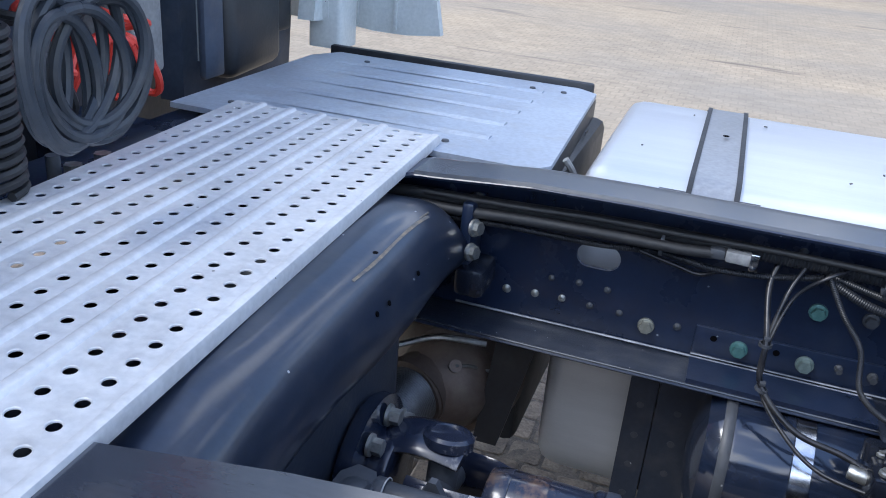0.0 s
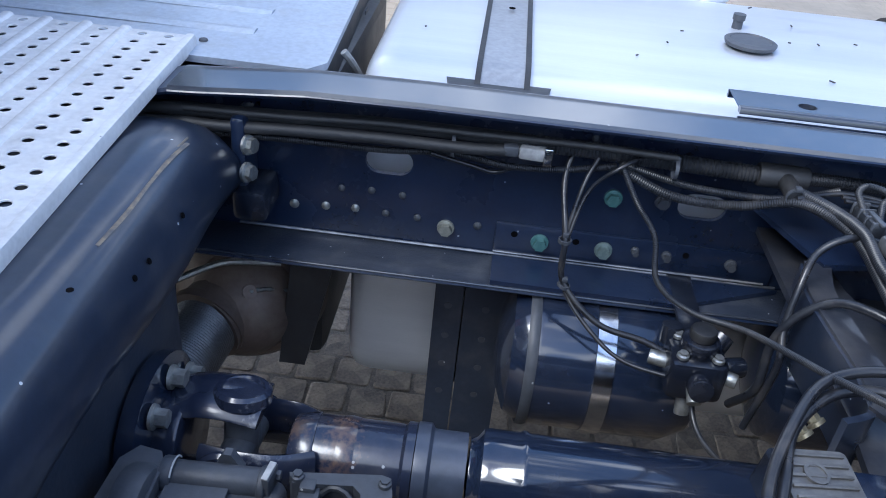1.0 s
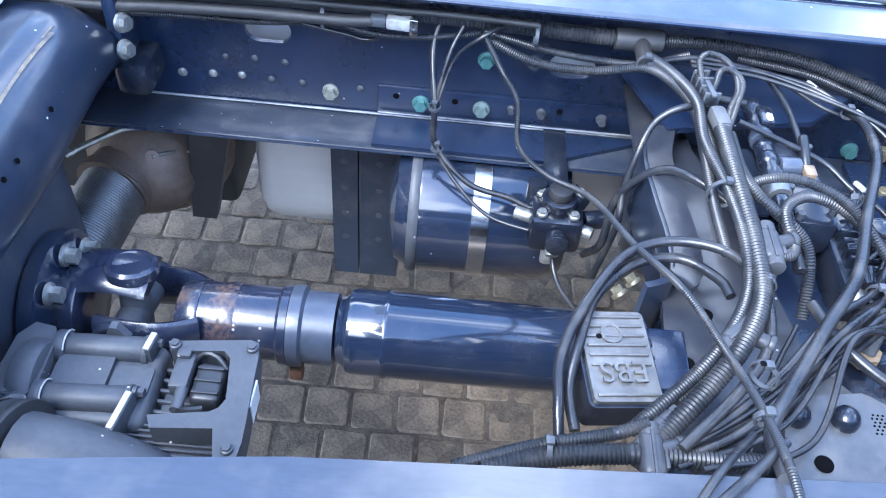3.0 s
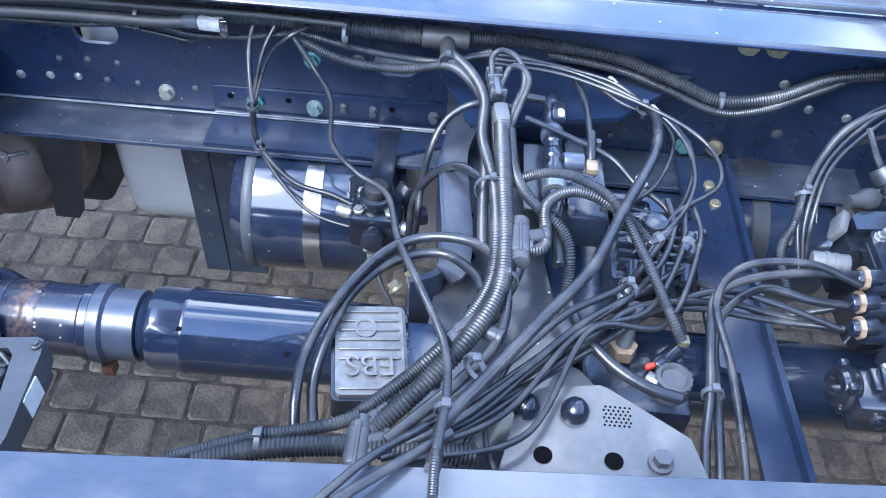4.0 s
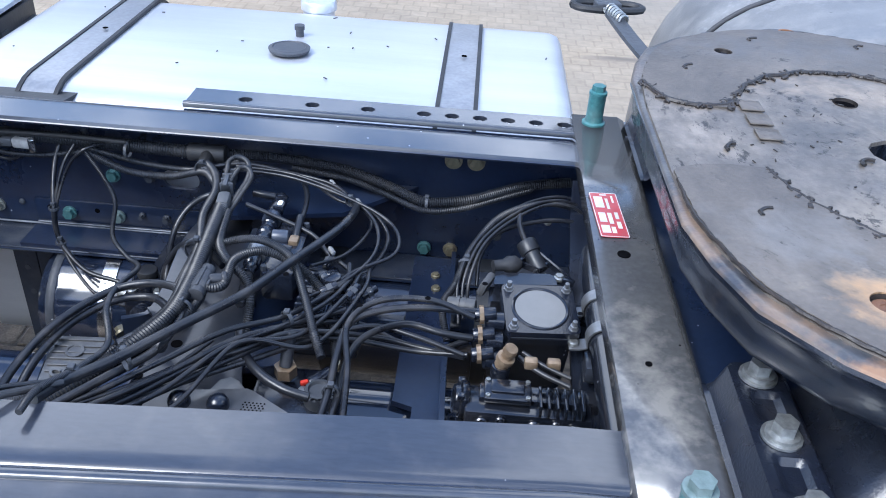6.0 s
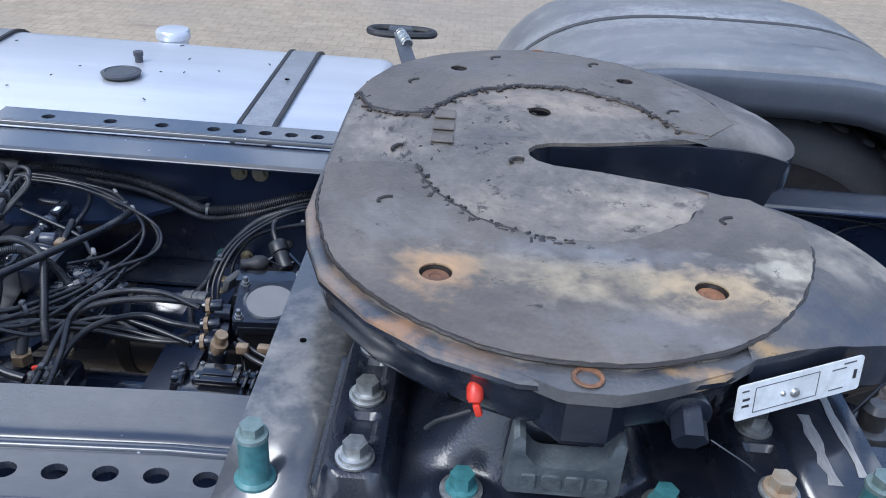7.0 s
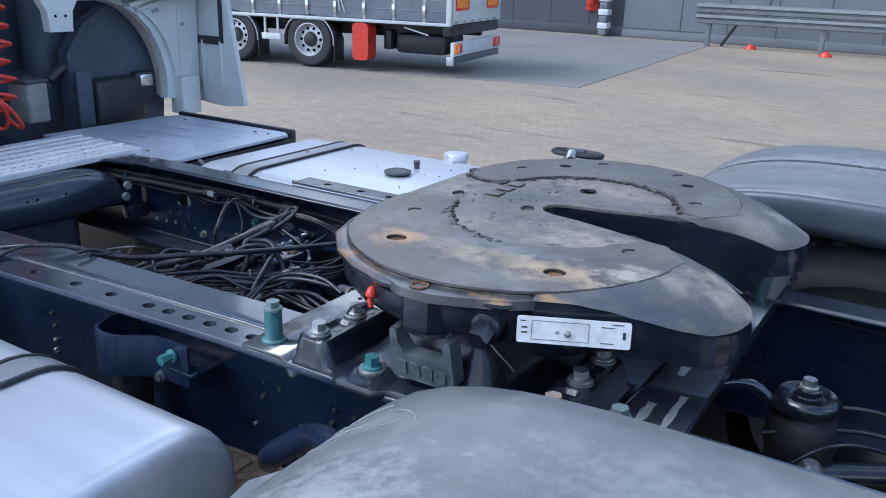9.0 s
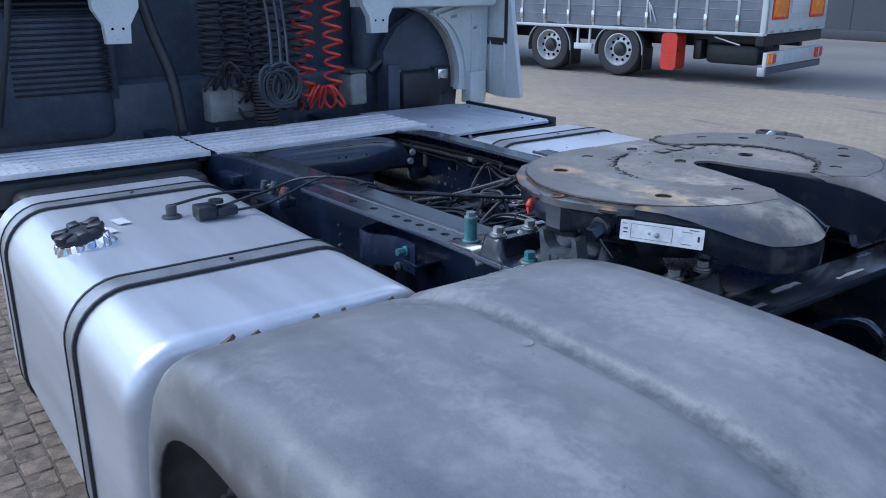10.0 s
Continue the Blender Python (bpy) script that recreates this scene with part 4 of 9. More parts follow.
# ---- fifth wheel ----
fw = thing("fifth_wheel", "worn greasy black fifth wheel coupling plate bolted over the rails", "fifth wheel", (0.3, 0, 0.96))
CY = 0.008


def both(half):
    """Outline of the plate from its near half."""
    return [(x, CY - y) for x, y in half] + [(x, CY + y) for x, y in half[::-1]]


PAD = [(0.011, 0.10), (0.017, 0.19), (0.033, 0.258), (0.060, 0.325), (0.112, 0.385), (0.174, 0.428), (0.245, 0.455), (0.34, 0.456), (0.42, 0.430), (0.470, 0.397), (0.512, 0.353),
       (0.548, 0.295), (0.572, 0.235), (0.583, 0.160), (0.53, 0.098), (0.447, 0.072), (0.36, 0.048), (0.30, 0.038), (0.278, 0.026), (0.268, 0.010)]


CASTROUGH = material("black_sand_cast_iron", (0.012, 0.016, 0.027), 0.28, coat=0.35, dark=(0.009, 0.011, 0.019), scale=14, fine=330, bump=0.030, dust=0.06)
RIMTOP = worn(material("rubbed_dusty_rim", (0.115, 0.113, 0.112), 0.36, metal=0.1, dark=(0.050, 0.053, 0.062), scale=16, fine=220, bump=0.03, coat=0.2, dust=0.2, dust_colour=(0.20, 0.18, 0.155), specks=0.1, speck_colour=(0.025, 0.025, 0.03), speck_scale=60), ((0.08, -0.35, 0.10, 0.06, (0.22, 0.15, 0.10), 0.7), (0.02, -0.20, 0.04, 0.09, (0.24, 0.165, 0.11), 0.7), (0.13, -0.41, 0.06, 0.03, (0.30, 0.17, 0.09), 0.8), (0.20, -0.44, 0.06, 0.03, (0.24, 0.16, 0.11), 0.7), (0.41, -0.445, 0.05, 0.012, (0.40, 0.25, 0.11), 0.7), (0.03, 0.24, 0.05, 0.1, (0.18, 0.145, 0.12), 0.6)), 1.14, 45)
CUPMARK = material("rubbed_cast_mark", (0.15, 0.17, 0.18), 0.45, metal=0.2, dark=(0.06, 0.07, 0.08), scale=60, bump=0.05)
RUSTBOLT = material("rust_bloomed_bolt", (0.30, 0.20, 0.12), 0.6, metal=0.3, dark=(0.36, 0.33, 0.27), scale=70, bump=0.03)


def bracket_mesh(s):
    """The cast bearing bracket: two bolt feet, a tower between them, dished seats for the ear bolts."""
    def step(a, b, v):
        t = min(1.0, max(0.0, (v - a) / (b - a)))
        return t * t * (3 - 2 * t)

    def height(x, y):
        h = 0.968
        for xa in (0.100, 0.506):
            d = math.hypot(max(0.0, abs(x - xa) - 0.016), max(0.0, abs(y - 0.350) - 0.098))
            h = max(h, 0.968 + 0.038 * (1 - step(0.012, 0.026, d)))
            for yc in (0.394, 0.305):
                h -= 0.007 * (1 - step(0.006, 0.012, max(abs(x - xa) - 0.004, abs(y - yc) - 0.010)))
        side_slope = 1 - step(0.050, 0.165 if x < 0.303 else 0.105, abs(x - 0.303))
        tower = 0.968 + 0.090 * side_slope * (1 - step(0.372, 0.432, y))
        h = max(h, tower)
        for xa in (0.204, 0.402):
            d = math.hypot(x - xa, y - 0.442)
            h = h + (0.974 - h) * (1 - step(0.027, 0.042, d))
        return h

    def reach(x):
        ears = max(1 - step(0.030, 0.060, abs(x - 0.204)), 1 - step(0.030, 0.060, abs(x - 0.402)))
        return 0.468 + 0.018 * ears - 0.03 * step(0.235, 0.252, abs(x - 0.303))

    bm = bmesh.new()
    nx, ny = 92, 44
    rows = []
    for i in range(nx + 1):
        x = 0.055 + 0.50 * i / nx
        row = []
        for j in range(ny + 1):
            y = 0.235 + (reach(x) - 0.235) * j / ny
            row.append(bm.verts.new((x, s * y, height(x, y))))
        edge = reach(x)
        for out, z in ((0.003, 0.964), (0.0035, 0.958), (0.002, 0.9545)):
            row.append(bm.verts.new((x, s * (edge + out), z)))
        rows.append(row)
    for a, b in zip(rows, rows[1:]):
        for k in range(len(a) - 1):
            bm.faces.new((a[k], a[k + 1], b[k + 1], b[k]))
    return bm


def drilled(ob, holes):
    """Cut round holes (x, y, radius) out of a flat plate."""
    cut = bmesh.new()
    for x, y, r in holes:
        rod((x, y, 1.1412), (x, y, 1.16), r, seg=22, bm=cut)
    cutter = link("cutter", cut, IRON)
    bo = ob.modifiers.new("holes", "BOOLEAN")
    bo.operation, bo.object, bo.solver = "DIFFERENCE", cutter, "EXACT"
    bpy.context.view_layer.update()
    cleared = bpy.data.meshes.new_from_object(ob.evaluated_get(bpy.context.evaluated_depsgraph_get()))
    ob.modifiers.clear()
    ob.data = cleared
    for p in cleared.polygons:
        p.use_smooth = False
    bpy.data.objects.remove(cutter)


random.seed(21)


def crescent(a0, a1):
    """Ragged inner edge of a liner pad, an arc about the king pin."""
    out = []
    for k in range(37):
        a = radians(a0 + (a1 - a0) * k / 36)
        w = random.uniform(-0.003, 0.003)
        out.append((0.308 + (0.200 + w) * math.cos(a), 0.021 + (0.255 + w) * math.sin(a)))
    return out


pad = part("top_plate", prism(both(PAD), 1.140, 1.1470, 0.001), IRON, fw, "bare rubbed iron plate with dried grease")
drilled(pad, [(0.290, 0.162, 0.017), (0.162, -0.320, 0.017), (0.440, -0.315, 0.017), (0.44, 0.33, 0.014), (0.162, 0.335, 0.014)])
near_edge, far_edge = crescent(335, 200), crescent(25, 160)
smooth_edge = [(p.x, p.y) for p in spline([(x, y, 0) for x, y in PAD[:14]], 0.008)]
outer_near = [(0.302 + (x - 0.302) * 0.994 + random.uniform(-0.001, 0.001), CY - y * 0.994 + random.uniform(-0.001, 0.001)) for x, y in smooth_edge]
outer_far = [(0.302 + (x - 0.302) * 0.994 + random.uniform(-0.001, 0.001), CY + y * 0.994 + random.uniform(-0.001, 0.001)) for x, y in smooth_edge[6:]]
liner_near = part("liner_pad", prism(outer_near + [(0.535, CY - 0.103)] + near_edge + [(0.08, -0.064), (0.045, -0.070), (0.018, -0.082)], 1.1465, 1.1500, 0.0012), PLATE, fw, "dark grey worn liner with rust-ringed bolt holes")
drilled(liner_near, [(0.162, -0.320, 0.017), (0.440, -0.315, 0.017)])
liner_far = part("liner_pad", prism(outer_far + [(0.535, CY + 0.103)] + far_edge + [(0.085, 0.108), (0.055, 0.112), (0.034, 0.130), (0.018, 0.165)], 1.1465, 1.1500, 0.0012), PLATE, fw, "dark grey worn liner with ragged edge")
drilled(liner_far, [(0.44, 0.33, 0.014), (0.162, 0.335, 0.014)])
rim = [(x + (x - 0.3) * 0.05 * min(1.0, max(0.0, (0.50 - x) / 0.1)) if y > 0.12 else x - 0.006 * (x > 0.5), y * (1.0 + 0.045 * min(1.0, max(0.0, (0.52 - x) / 0.1))) if y > 0.2 else y) for x, y in PAD]
rim = [(0.006, 0.10), (0.007, 0.20), (0.022, 0.27)] + rim[3:]
own = bmesh.new()
ring = both(rim)
rows = [[own.verts.new((0.3 + (x - 0.3) * k, CY + (y - CY) * k, z)) for x, y in ring] for k, z in ((0.995, 1.1412), (1.004, 1.1385), (1.006, 1.132), (0.998, 1.127), (0.986, 1.122), (0.980, 1.105), (0.974, 1.088), (0.964, 1.080), (0.92, 1.066), (0.880, 1.056))]
for a, b in zip(rows, rows[1:]):
    for i in range(len(ring)):
        own.faces.new((a[i], a[(i + 1) % len(ring)], b[(i + 1) % len(ring)], b[i]))
own.faces.new(rows[0])
own.faces.new(rows[-1][::-1])
skirt = part("casting", own, RIM, fw, "black cast body under the plate")
own = bmesh.new()
rows = [[own.verts.new((0.3 + (x - 0.3) * k, CY + (y - CY) * k, z)) for x, y in ring] for k, z in ((0.945, 1.1424), (0.975, 1.1423), (0.995, 1.1418), (1.003, 1.1400), (1.006, 1.1370))]
for a, b in zip(rows, rows[1:]):
    for i in range(len(ring)):
        own.faces.new((a[i], a[(i + 1) % len(ring)], b[(i + 1) % len(ring)], b[i]))
part("rim_top", own, RIMTOP, skirt, "flange of the casting rubbed bare and dusty")
# sloping rear horns
for s in (-1, 1):
    own = bmesh.new()
    inner = [p.to_2d() for p in spline([(0.46, 0.078, 0), (0.550, 0.130, 0), (0.568, 0.18, 0), (0.560, 0.240, 0), (0.532, 0.300, 0), (0.492, 0.356, 0), (0.45, 0.392, 0)], 0.012)]
    edge = [p.to_2d() for p in spline([(0.585, 0.105, 0), (0.655, 0.130, 0), (0.690, 0.175, 0), (0.700, 0.235, 0), (0.680, 0.295, 0), (0.625, 0.343, 0), (0.54, 0.385, 0), (0.50, 0.404, 0), (0.455, 0.424, 0)], 0.012)]
    outer = [edge[round(i * (len(edge) - 1) / (len(inner) - 1))] for i in range(len(inner))]
    drop = [0.0075 + 0.0375 * min(1.0, max(0.0, (a - b).length - 0.045) / 0.085) for a, b in zip(inner, outer)]
    rows = []
    for k in range(11):
        t = k / 10
        rows.append([own.verts.new((a[0] + (b[0] - a[0]) * t, CY + s * (a[1] + (b[1] - a[1]) * t), 1.1494 - e * t ** 2.3)) for a, b, e in zip(inner, outer, drop)])
    for a, b in zip(rows, rows[1:]):
        for i in range(len(inner) - 1):
            own.faces.new((a[i], a[i + 1], b[i + 1], b[i]))
    horn = part("ramp_horn", own, HORN, fw, "rounded sloping horn rubbed bare on top")
    own = bmesh.new()
    rows = [[own.verts.new((b[0], CY + s * b[1], 1.1494 - e)) for b, e in zip(outer, drop)]]
    last = rows[-1]
    for depth, shrink in ((0.006, -0.002), (0.02, 0.002), (0.05, 0.0)):
        rows.append([own.verts.new((v.co.x + shrink, v.co.y, v.co.z - depth)) for v in last])
    rows.append([own.verts.new((a[0], CY + s * a[1], 1.045)) for a in inner])
    for a, b in zip(rows, rows[1:]):
        for i in range(len(inner) - 1):
            own.faces.new((a[i], a[i + 1], b[i + 1], b[i]))
    for i in (0, len(inner) - 1):
        own.faces.new([r[i] for r in rows])
    part("horn_flank", own, CAST, horn, "dark glossy flank of the horn")
# throat walls, grease and shadow lines, crescents of painted shade, pin seat
own = bmesh.new()
for s in (-1, 1):
    sweep([(0.30, CY + s * 0.036, 1.096), (0.38, CY + s * 0.052, 1.096), (0.47, CY + s * 0.075, 1.096), (0.585, CY + s * 0.101, 1.086), (0.652, CY + s * 0.124, 1.065)], 0, bm=own, section=[(-0.003, -0.045), (0.003, -0.045), (0.003, 0.045), (-0.003, 0.045)])
part("throat_wall", own, CAST, skirt)
# old grease; the far bead also paints the shadow at the liner's step
for edge, r in ((far_edge[4:34], 0.0036), (near_edge[22:], 0.0026), (near_edge[2:10], 0.0016)):
    part("grease_shade_bead", sweep([(x + random.uniform(-0.002, 0.002), y + random.uniform(-0.002, 0.002), 1.1482) for x, y in edge], r, 6, 0.006), GREASE, pad, "ridge of old black grease, also drawing the edge's shadow")
part("grease_shade_bead", sweep([(x, y, 1.1485) for x, y in ((0.020, 0.170), (0.036, 0.131), (0.058, 0.114), (0.09, 0.110), (0.118, 0.118), (0.13, 0.13))], 0.0036, 6, 0.006), GREASE, pad)
for sd, first, last in ((-1, 2, -6), (1, 60, -8)):
    rimline = [(0.302 + (x - 0.302) * 0.997 + random.uniform(-0.0012, 0.0012), CY + sd * y * 0.997, 1.1478 + random.uniform(-0.0008, 0.0004)) for x, y in smooth_edge[first:last]]
    part("grease_shade_bead", sweep(rimline, 0.0024, 6, 0.006), GREASE, pad, "dark grease along the rim")
crumbs = bmesh.new()
for i in range(26):
    a, rr = random.uniform(0, 6.28), random.gauss(0.11, 0.055)
    x, y = 0.25 + rr * 0.8 * math.cos(a), 0.03 + rr * math.sin(a)
    if 0.02 < x < 0.27 or (0.27 <= x < 0.5 and abs(y - CY) > 0.085):
        box((x, y, 1.1476), (random.uniform(0.002, 0.008), random.uniform(0.001, 0.003), random.uniform(0.0008, 0.0016)), 0.0003, (0, 0, random.uniform(0, 180)), bm=crumbs, seg=1)
for edge in (far_edge, near_edge[18:], [(0.020, 0.170), (0.036, 0.131), (0.058, 0.114), (0.09, 0.110), (0.118, 0.118), (0.13, 0.13)] * 3):
    for x, y in edge:
        for i in range(3):
            box((x + random.gauss(0, 0.005), y + random.gauss(0, 0.005), 1.1490), (random.uniform(0.003, 0.013), random.uniform(0.002, 0.006), random.uniform(0.002, 0.0045)), 0.0008, (random.uniform(-12, 12), random.uniform(-12, 12), random.uniform(0, 180)), bm=crumbs, seg=1)
tagged(part("dried_grease", crumbs, GREASE, pad, "crumbs of dried black grease"), "", "", "", "stuff")
for x, y, r, c in ((0.162, -0.320, 0.017, RUST), (0.440, -0.315, 0.017, RUST), (0.290, 0.162, 0.017, PIT), (0.44, 0.33, 0.014, CAST), (0.162, 0.335, 0.014, CAST)):
    well = part("bolt_hole", lathe([(r * 0.975, -0.0015), (r * 0.965, -0.007), (r * 0.95, -0.0075), (0, -0.0078)], Matrix.Translation((x, y, 1.150)), 22), GREASE, pad, "sunken bolt hole")
    part("bolt_head", lathe([(r * 0.84, 0), (r * 0.82, 0.002), (r * 0.4, 0.0022), (r * 0.36, 0.0008), (0, 0.0008)], Matrix.Translation((x, y, 1.1425)), 20), c, well)
# dark crescents paint the shade of shallow recesses
for x, y in ((0.100, -0.174), (0.499, -0.161), (0.10, 0.25), (0.50, 0.19), (0.23, 0.40), (0.40, 0.40), (0.10, -0.02), (0.255, -0.035)):
    own = bmesh.new()
    a = random.uniform(30, 100)
    pts = [(x + random.uniform(0.011, 0.015) * math.cos(radians(a + d)), y + random.uniform(0.011, 0.015) * math.sin(radians(a + d)), 1.1500) for d in (0, 30, 60, 90, 125)]
    sweep(pts, 0.0026, 5, 0.006, bm=own)
    part("shade_crescent", own, GREASE, pad)
for k in range(3):
    part("worn_step", box((0.150, 0.03 + 0.045 * k, 1.1495), (0.030, 0.032, 0.0022), 0.0008), PLATE, pad)
# lug with its tongue, standing in the bearing cup
for s in (-1, 1):
    yb = CY + s * 0.468
    own = prism([(0.150, -0.060), (0.150, -0.024), (0.215, 0.002), (0.250, 0.013), (0.276, 0.027), (0.284, 0.029), (0.328, 0.029), (0.340, 0.025), (0.362, 0.017), (0.40, 0.0), (0.435, -0.017), (0.458, -0.036), (0.452, -0.050), (0.41, -0.060)], 1.129, 1.1424, 0.003, Matrix.Translation((0, yb - s * 0.008, 0)) @ Matrix.Diagonal((1, s, 1, 1)))
    lug = part("bearing_lug", own, RIMTOP, fw, "angular cast lug over the bearing, rubbed pale on top")
    pl_ = part("plug", lathe([(0.0145, 0), (0.0138, 0.0012), (0.0105, 0.0012), (0.010, -0.0035), (0, -0.0035)], Matrix.Translation((0.302, yb + s * 0.002, 1.1440)), 24), RUST, lug, "rusty socket plug in a worn ring")
    part("socket", rod((0.302, yb + s * 0.002, 1.1408), (0.302, yb + s * 0.002, 1.1412), 0.0062, seg=6), PIT, pl_)
    tongue = bmesh.new()
    eight = [(0.254, 0.395), (0.262, 0.450), (0.285, 0.475), (0.325, 0.475), (0.346, 0.452), (0.352, 0.395)]
    rows = [[tongue.verts.new((0.304 + (x - 0.304) * k, s * (0.42 + (y - 0.42) * k), z)) for x, y in eight] for k, z in ((1.0, 1.1300), (1.0, 1.082), (0.97, 1.0765), (0.70, 1.063), (0.55, 1.062))]
    for a, b in zip(rows, rows[1:]):
        for i in range(6):
            tongue.faces.new((a[i], a[(i + 1) % 6], b[(i + 1) % 6], b[i]))
    tongue.faces.new(rows[0])
    tongue.faces.new(rows[-1][::-1])
    part("tongue", tongue, CAST, lug, smooth=False)
    # flat black patches stand in for shaded recesses of the flank
    for xp in (0.205, 0.405):
        part("recess_patch", prism(rounded(0.044, 0.034, 0.008), 0, 0.003, 0.001, towards((xp, CY + s * 0.437, 1.098), (0.0, s, 0.12))), PIT, lug, "black patch painting a shaded recess in the casting")
    # bearing bracket and its U-shaped cup
    y0 = s * 0.38
    bracket = part("bearing_bracket", bracket_mesh(s), CASTROUGH, fw, "black cast bearing bracket bolted to the frame")
    for xa in (0.099, 0.507):
        for yy in (0.440, 0.348, 0.262):
            part("washer", lathe([(0, 0), (0.0195, 0), (0.0195, 0.003), (0.0185, 0.0036), (0, 0.0036)], Matrix.Translation((xa, s * yy, 1.0066)), 22), ZINC, bracket)
            bolt(bracket, (xa, s * yy, 1.0100), (0, 0, 1), RUSTBOLT if xa > 0.3 and yy == 0.440 else ZINC, 0.0122, 0.017, name="flange_bolt")
    for xa in (0.204, 0.402):
        part("washer", lathe([(0, 0), (0.0215, 0), (0.0215, 0.0035), (0.020, 0.0042), (0, 0.0042)], Matrix.Translation((xa, s * 0.440, 0.9742)), 24), ZINC, bracket, "pale zinc washer")
        bolt(bracket, (xa, s * 0.440, 0.9780), (0, 0, 1), GREEN, 0.0122, 0.020, name="flange_bolt")
    own = bmesh.new()
    m = Matrix.Translation((0.299, s * 0.436, 1.024)) @ pose(0, 0, 0, 90 - s * 9, 0, 0)
    u = [(-0.052, 0.040), (-0.054, 0.0), (-0.056, -0.032), (-0.050, -0.040), (0.050, -0.040), (0.056, -0.032), (0.054, 0.0), (0.052, 0.040), (0.047, 0.045), (0.041, 0.040), (0.039, 0.020), (0.030, 0.006), (0.022, 0.002), (-0.022, 0.002), (-0.030, 0.006), (-0.039, 0.020), (-0.041, 0.040), (-0.047, 0.045)]
    prism(u, -0.014, 0.014, 0.003, m, own)
    cup = part("bearing_cup", own, CUP, bracket, "U-shaped cast cup with a raised worn mark")
    if s < 0:
        for k, w in enumerate((0.014, 0.019, 0.018, 0.019)):
            bar = prism(rounded(w, 0.022, 0.003, 2), 0.0, 0.003, 0, Matrix.Translation((0.299, -0.436, 1.024)) @ pose(0, 0, 0, 99, 0, 0) @ Matrix.Translation((-0.033 + 0.022 * k, -0.020, 0.0135)))
            part("raised_mark", bar, CUPMARK, cup)
# nut, red plug and label on the near flank
own = rod((0.400, -0.420, 1.100), (0.400, -0.447, 1.098), 0.022, seg=24, bevel=0.003)
prism([(0.0165 * math.cos(radians(60 * k)), 0.0165 * math.sin(radians(60 * k))) for k in range(6)], 0, 0.03, 0.002, towards((0.400, -0.441, 1.099), (0, -1, -0.45)), own)
nut = part("adjusting_nut", own, CAST, fw)
part("wire", sweep([(0.42, -0.462, 1.085), (0.435, -0.47, 1.08), (0.452, -0.472, 1.07), (0.462, -0.472, 1.062)], 0.0007, 5), GEAR, nut)
own = lathe([(0, 0), (0.0055, 0.001), (0.0078, 0.006), (0.0078, 0.016), (0.0055, 0.020), (0, 0.020)], towards((0.207, -0.440, 1.113), (0.05, -0.7, -0.7)), 14)
box((0.211, -0.455, 1.092), (0.007, 0.006, 0.014), 0.002, (0, -18, 0), bm=own)
part("red_plug", own, RED, fw, "bright red plastic grease plug")
part("plug_seat", rod((0.207, -0.424, 1.122), (0.207, -0.440, 1.117), 0.0125, seg=16), CAST, fw)
part("plug_tail", sweep([(0.205, -0.455, 1.09), (0.19, -0.458, 1.085), (0.175, -0.455, 1.075), (0.165, -0.452, 1.062)], 0.002, 5), RUBBER, fw)
m = Matrix.Translation((0.512, -0.402, 1.106)) @ pose(0, 0, 0, 82, 0, 25.5)
lab = part("type_plate", prism(rounded(0.152, 0.037, 0.003, 2), 0, 0.002, 0, m), LABEL, fw, "white printed type plate with a rivet")
for u, v, w, h in ((-0.018, 0.0, 0.075, 0.0012), (-0.018, 0.013, 0.075, 0.0007), (-0.018, -0.013, 0.075, 0.0007), (0.020, 0, 0.0007, 0.026), (-0.056, 0, 0.0007, 0.026), (-0.066, 0.003, 0.008, 0.0024), (-0.066, -0.004, 0.008, 0.0024), (-0.068, 0.012, 0.008, 0.0015),
                   (0.045, 0.010, 0.018, 0.0012), (0.045, -0.012, 0.018, 0.0012), (0.067, 0, 0.004, 0.010), (0.058, 0.0145, 0.016, 0.0015)):
    if (w, h) != (0.075, 0.0012):
        part("printed_bar", prism([(u - w / 2, v - h / 2), (u + w / 2, v - h / 2), (u + w / 2, v + h / 2), (u - w / 2, v + h / 2)], 0.002, 0.0024, 0, m), MIDGREY if min(w, h) < 0.0022 else INK, lab, smooth=False)
part("rivet", lathe([(0.005, 0.002), (0.004, 0.005), (0, 0.006)], m @ Matrix.Translation((-0.008, -0.003, 0)), 12), ZINC, lab)
part("rivet", lathe([(0.003, 0.002), (0.002, 0.004), (0, 0.004)], m @ Matrix.Translation((-0.022, -0.001, 0)), 12), ZINC, lab)
def coil_line(a, b, r, turns):
    """Points of a coil spring from a to b."""
    a, b = Vector(a), Vector(b)
    d = (b - a).normalized()
    u = d.cross(Vector((0, 0, 1))).normalized()
    v = d.cross(u)
    return [a + (b - a) * k / (turns * 8) + (u * math.cos(k * math.pi / 4) + v * math.sin(k * math.pi / 4)) * r for k in range(turns * 8 + 1)]


# unlocking handle at the far side
own = sweep([(0.10, 0.42, 1.07), (0.06, 0.55, 1.088), (0.035, 0.66, 1.100)], 0, section=[(-0.014, -0.004), (0.014, -0.004), (0.014, 0.004), (-0.014, 0.004)])
hd = part("unlocking_lever", own, GEAR, fw)
own = sweep([(-0.035, 0.70, 1.099), (-0.02, 0.685, 1.099), (0.03, 0.68, 1.099), (0.085, 0.69, 1.099), (0.10, 0.71, 1.098), (0.085, 0.73, 1.098), (0.03, 0.735, 1.098), (-0.02, 0.73, 1.098), (-0.035, 0.712, 1.099), (-0.035, 0.70, 1.099)], 0.0075, 8)
part("grip", own, RUBBER, hd, "black looped grip")
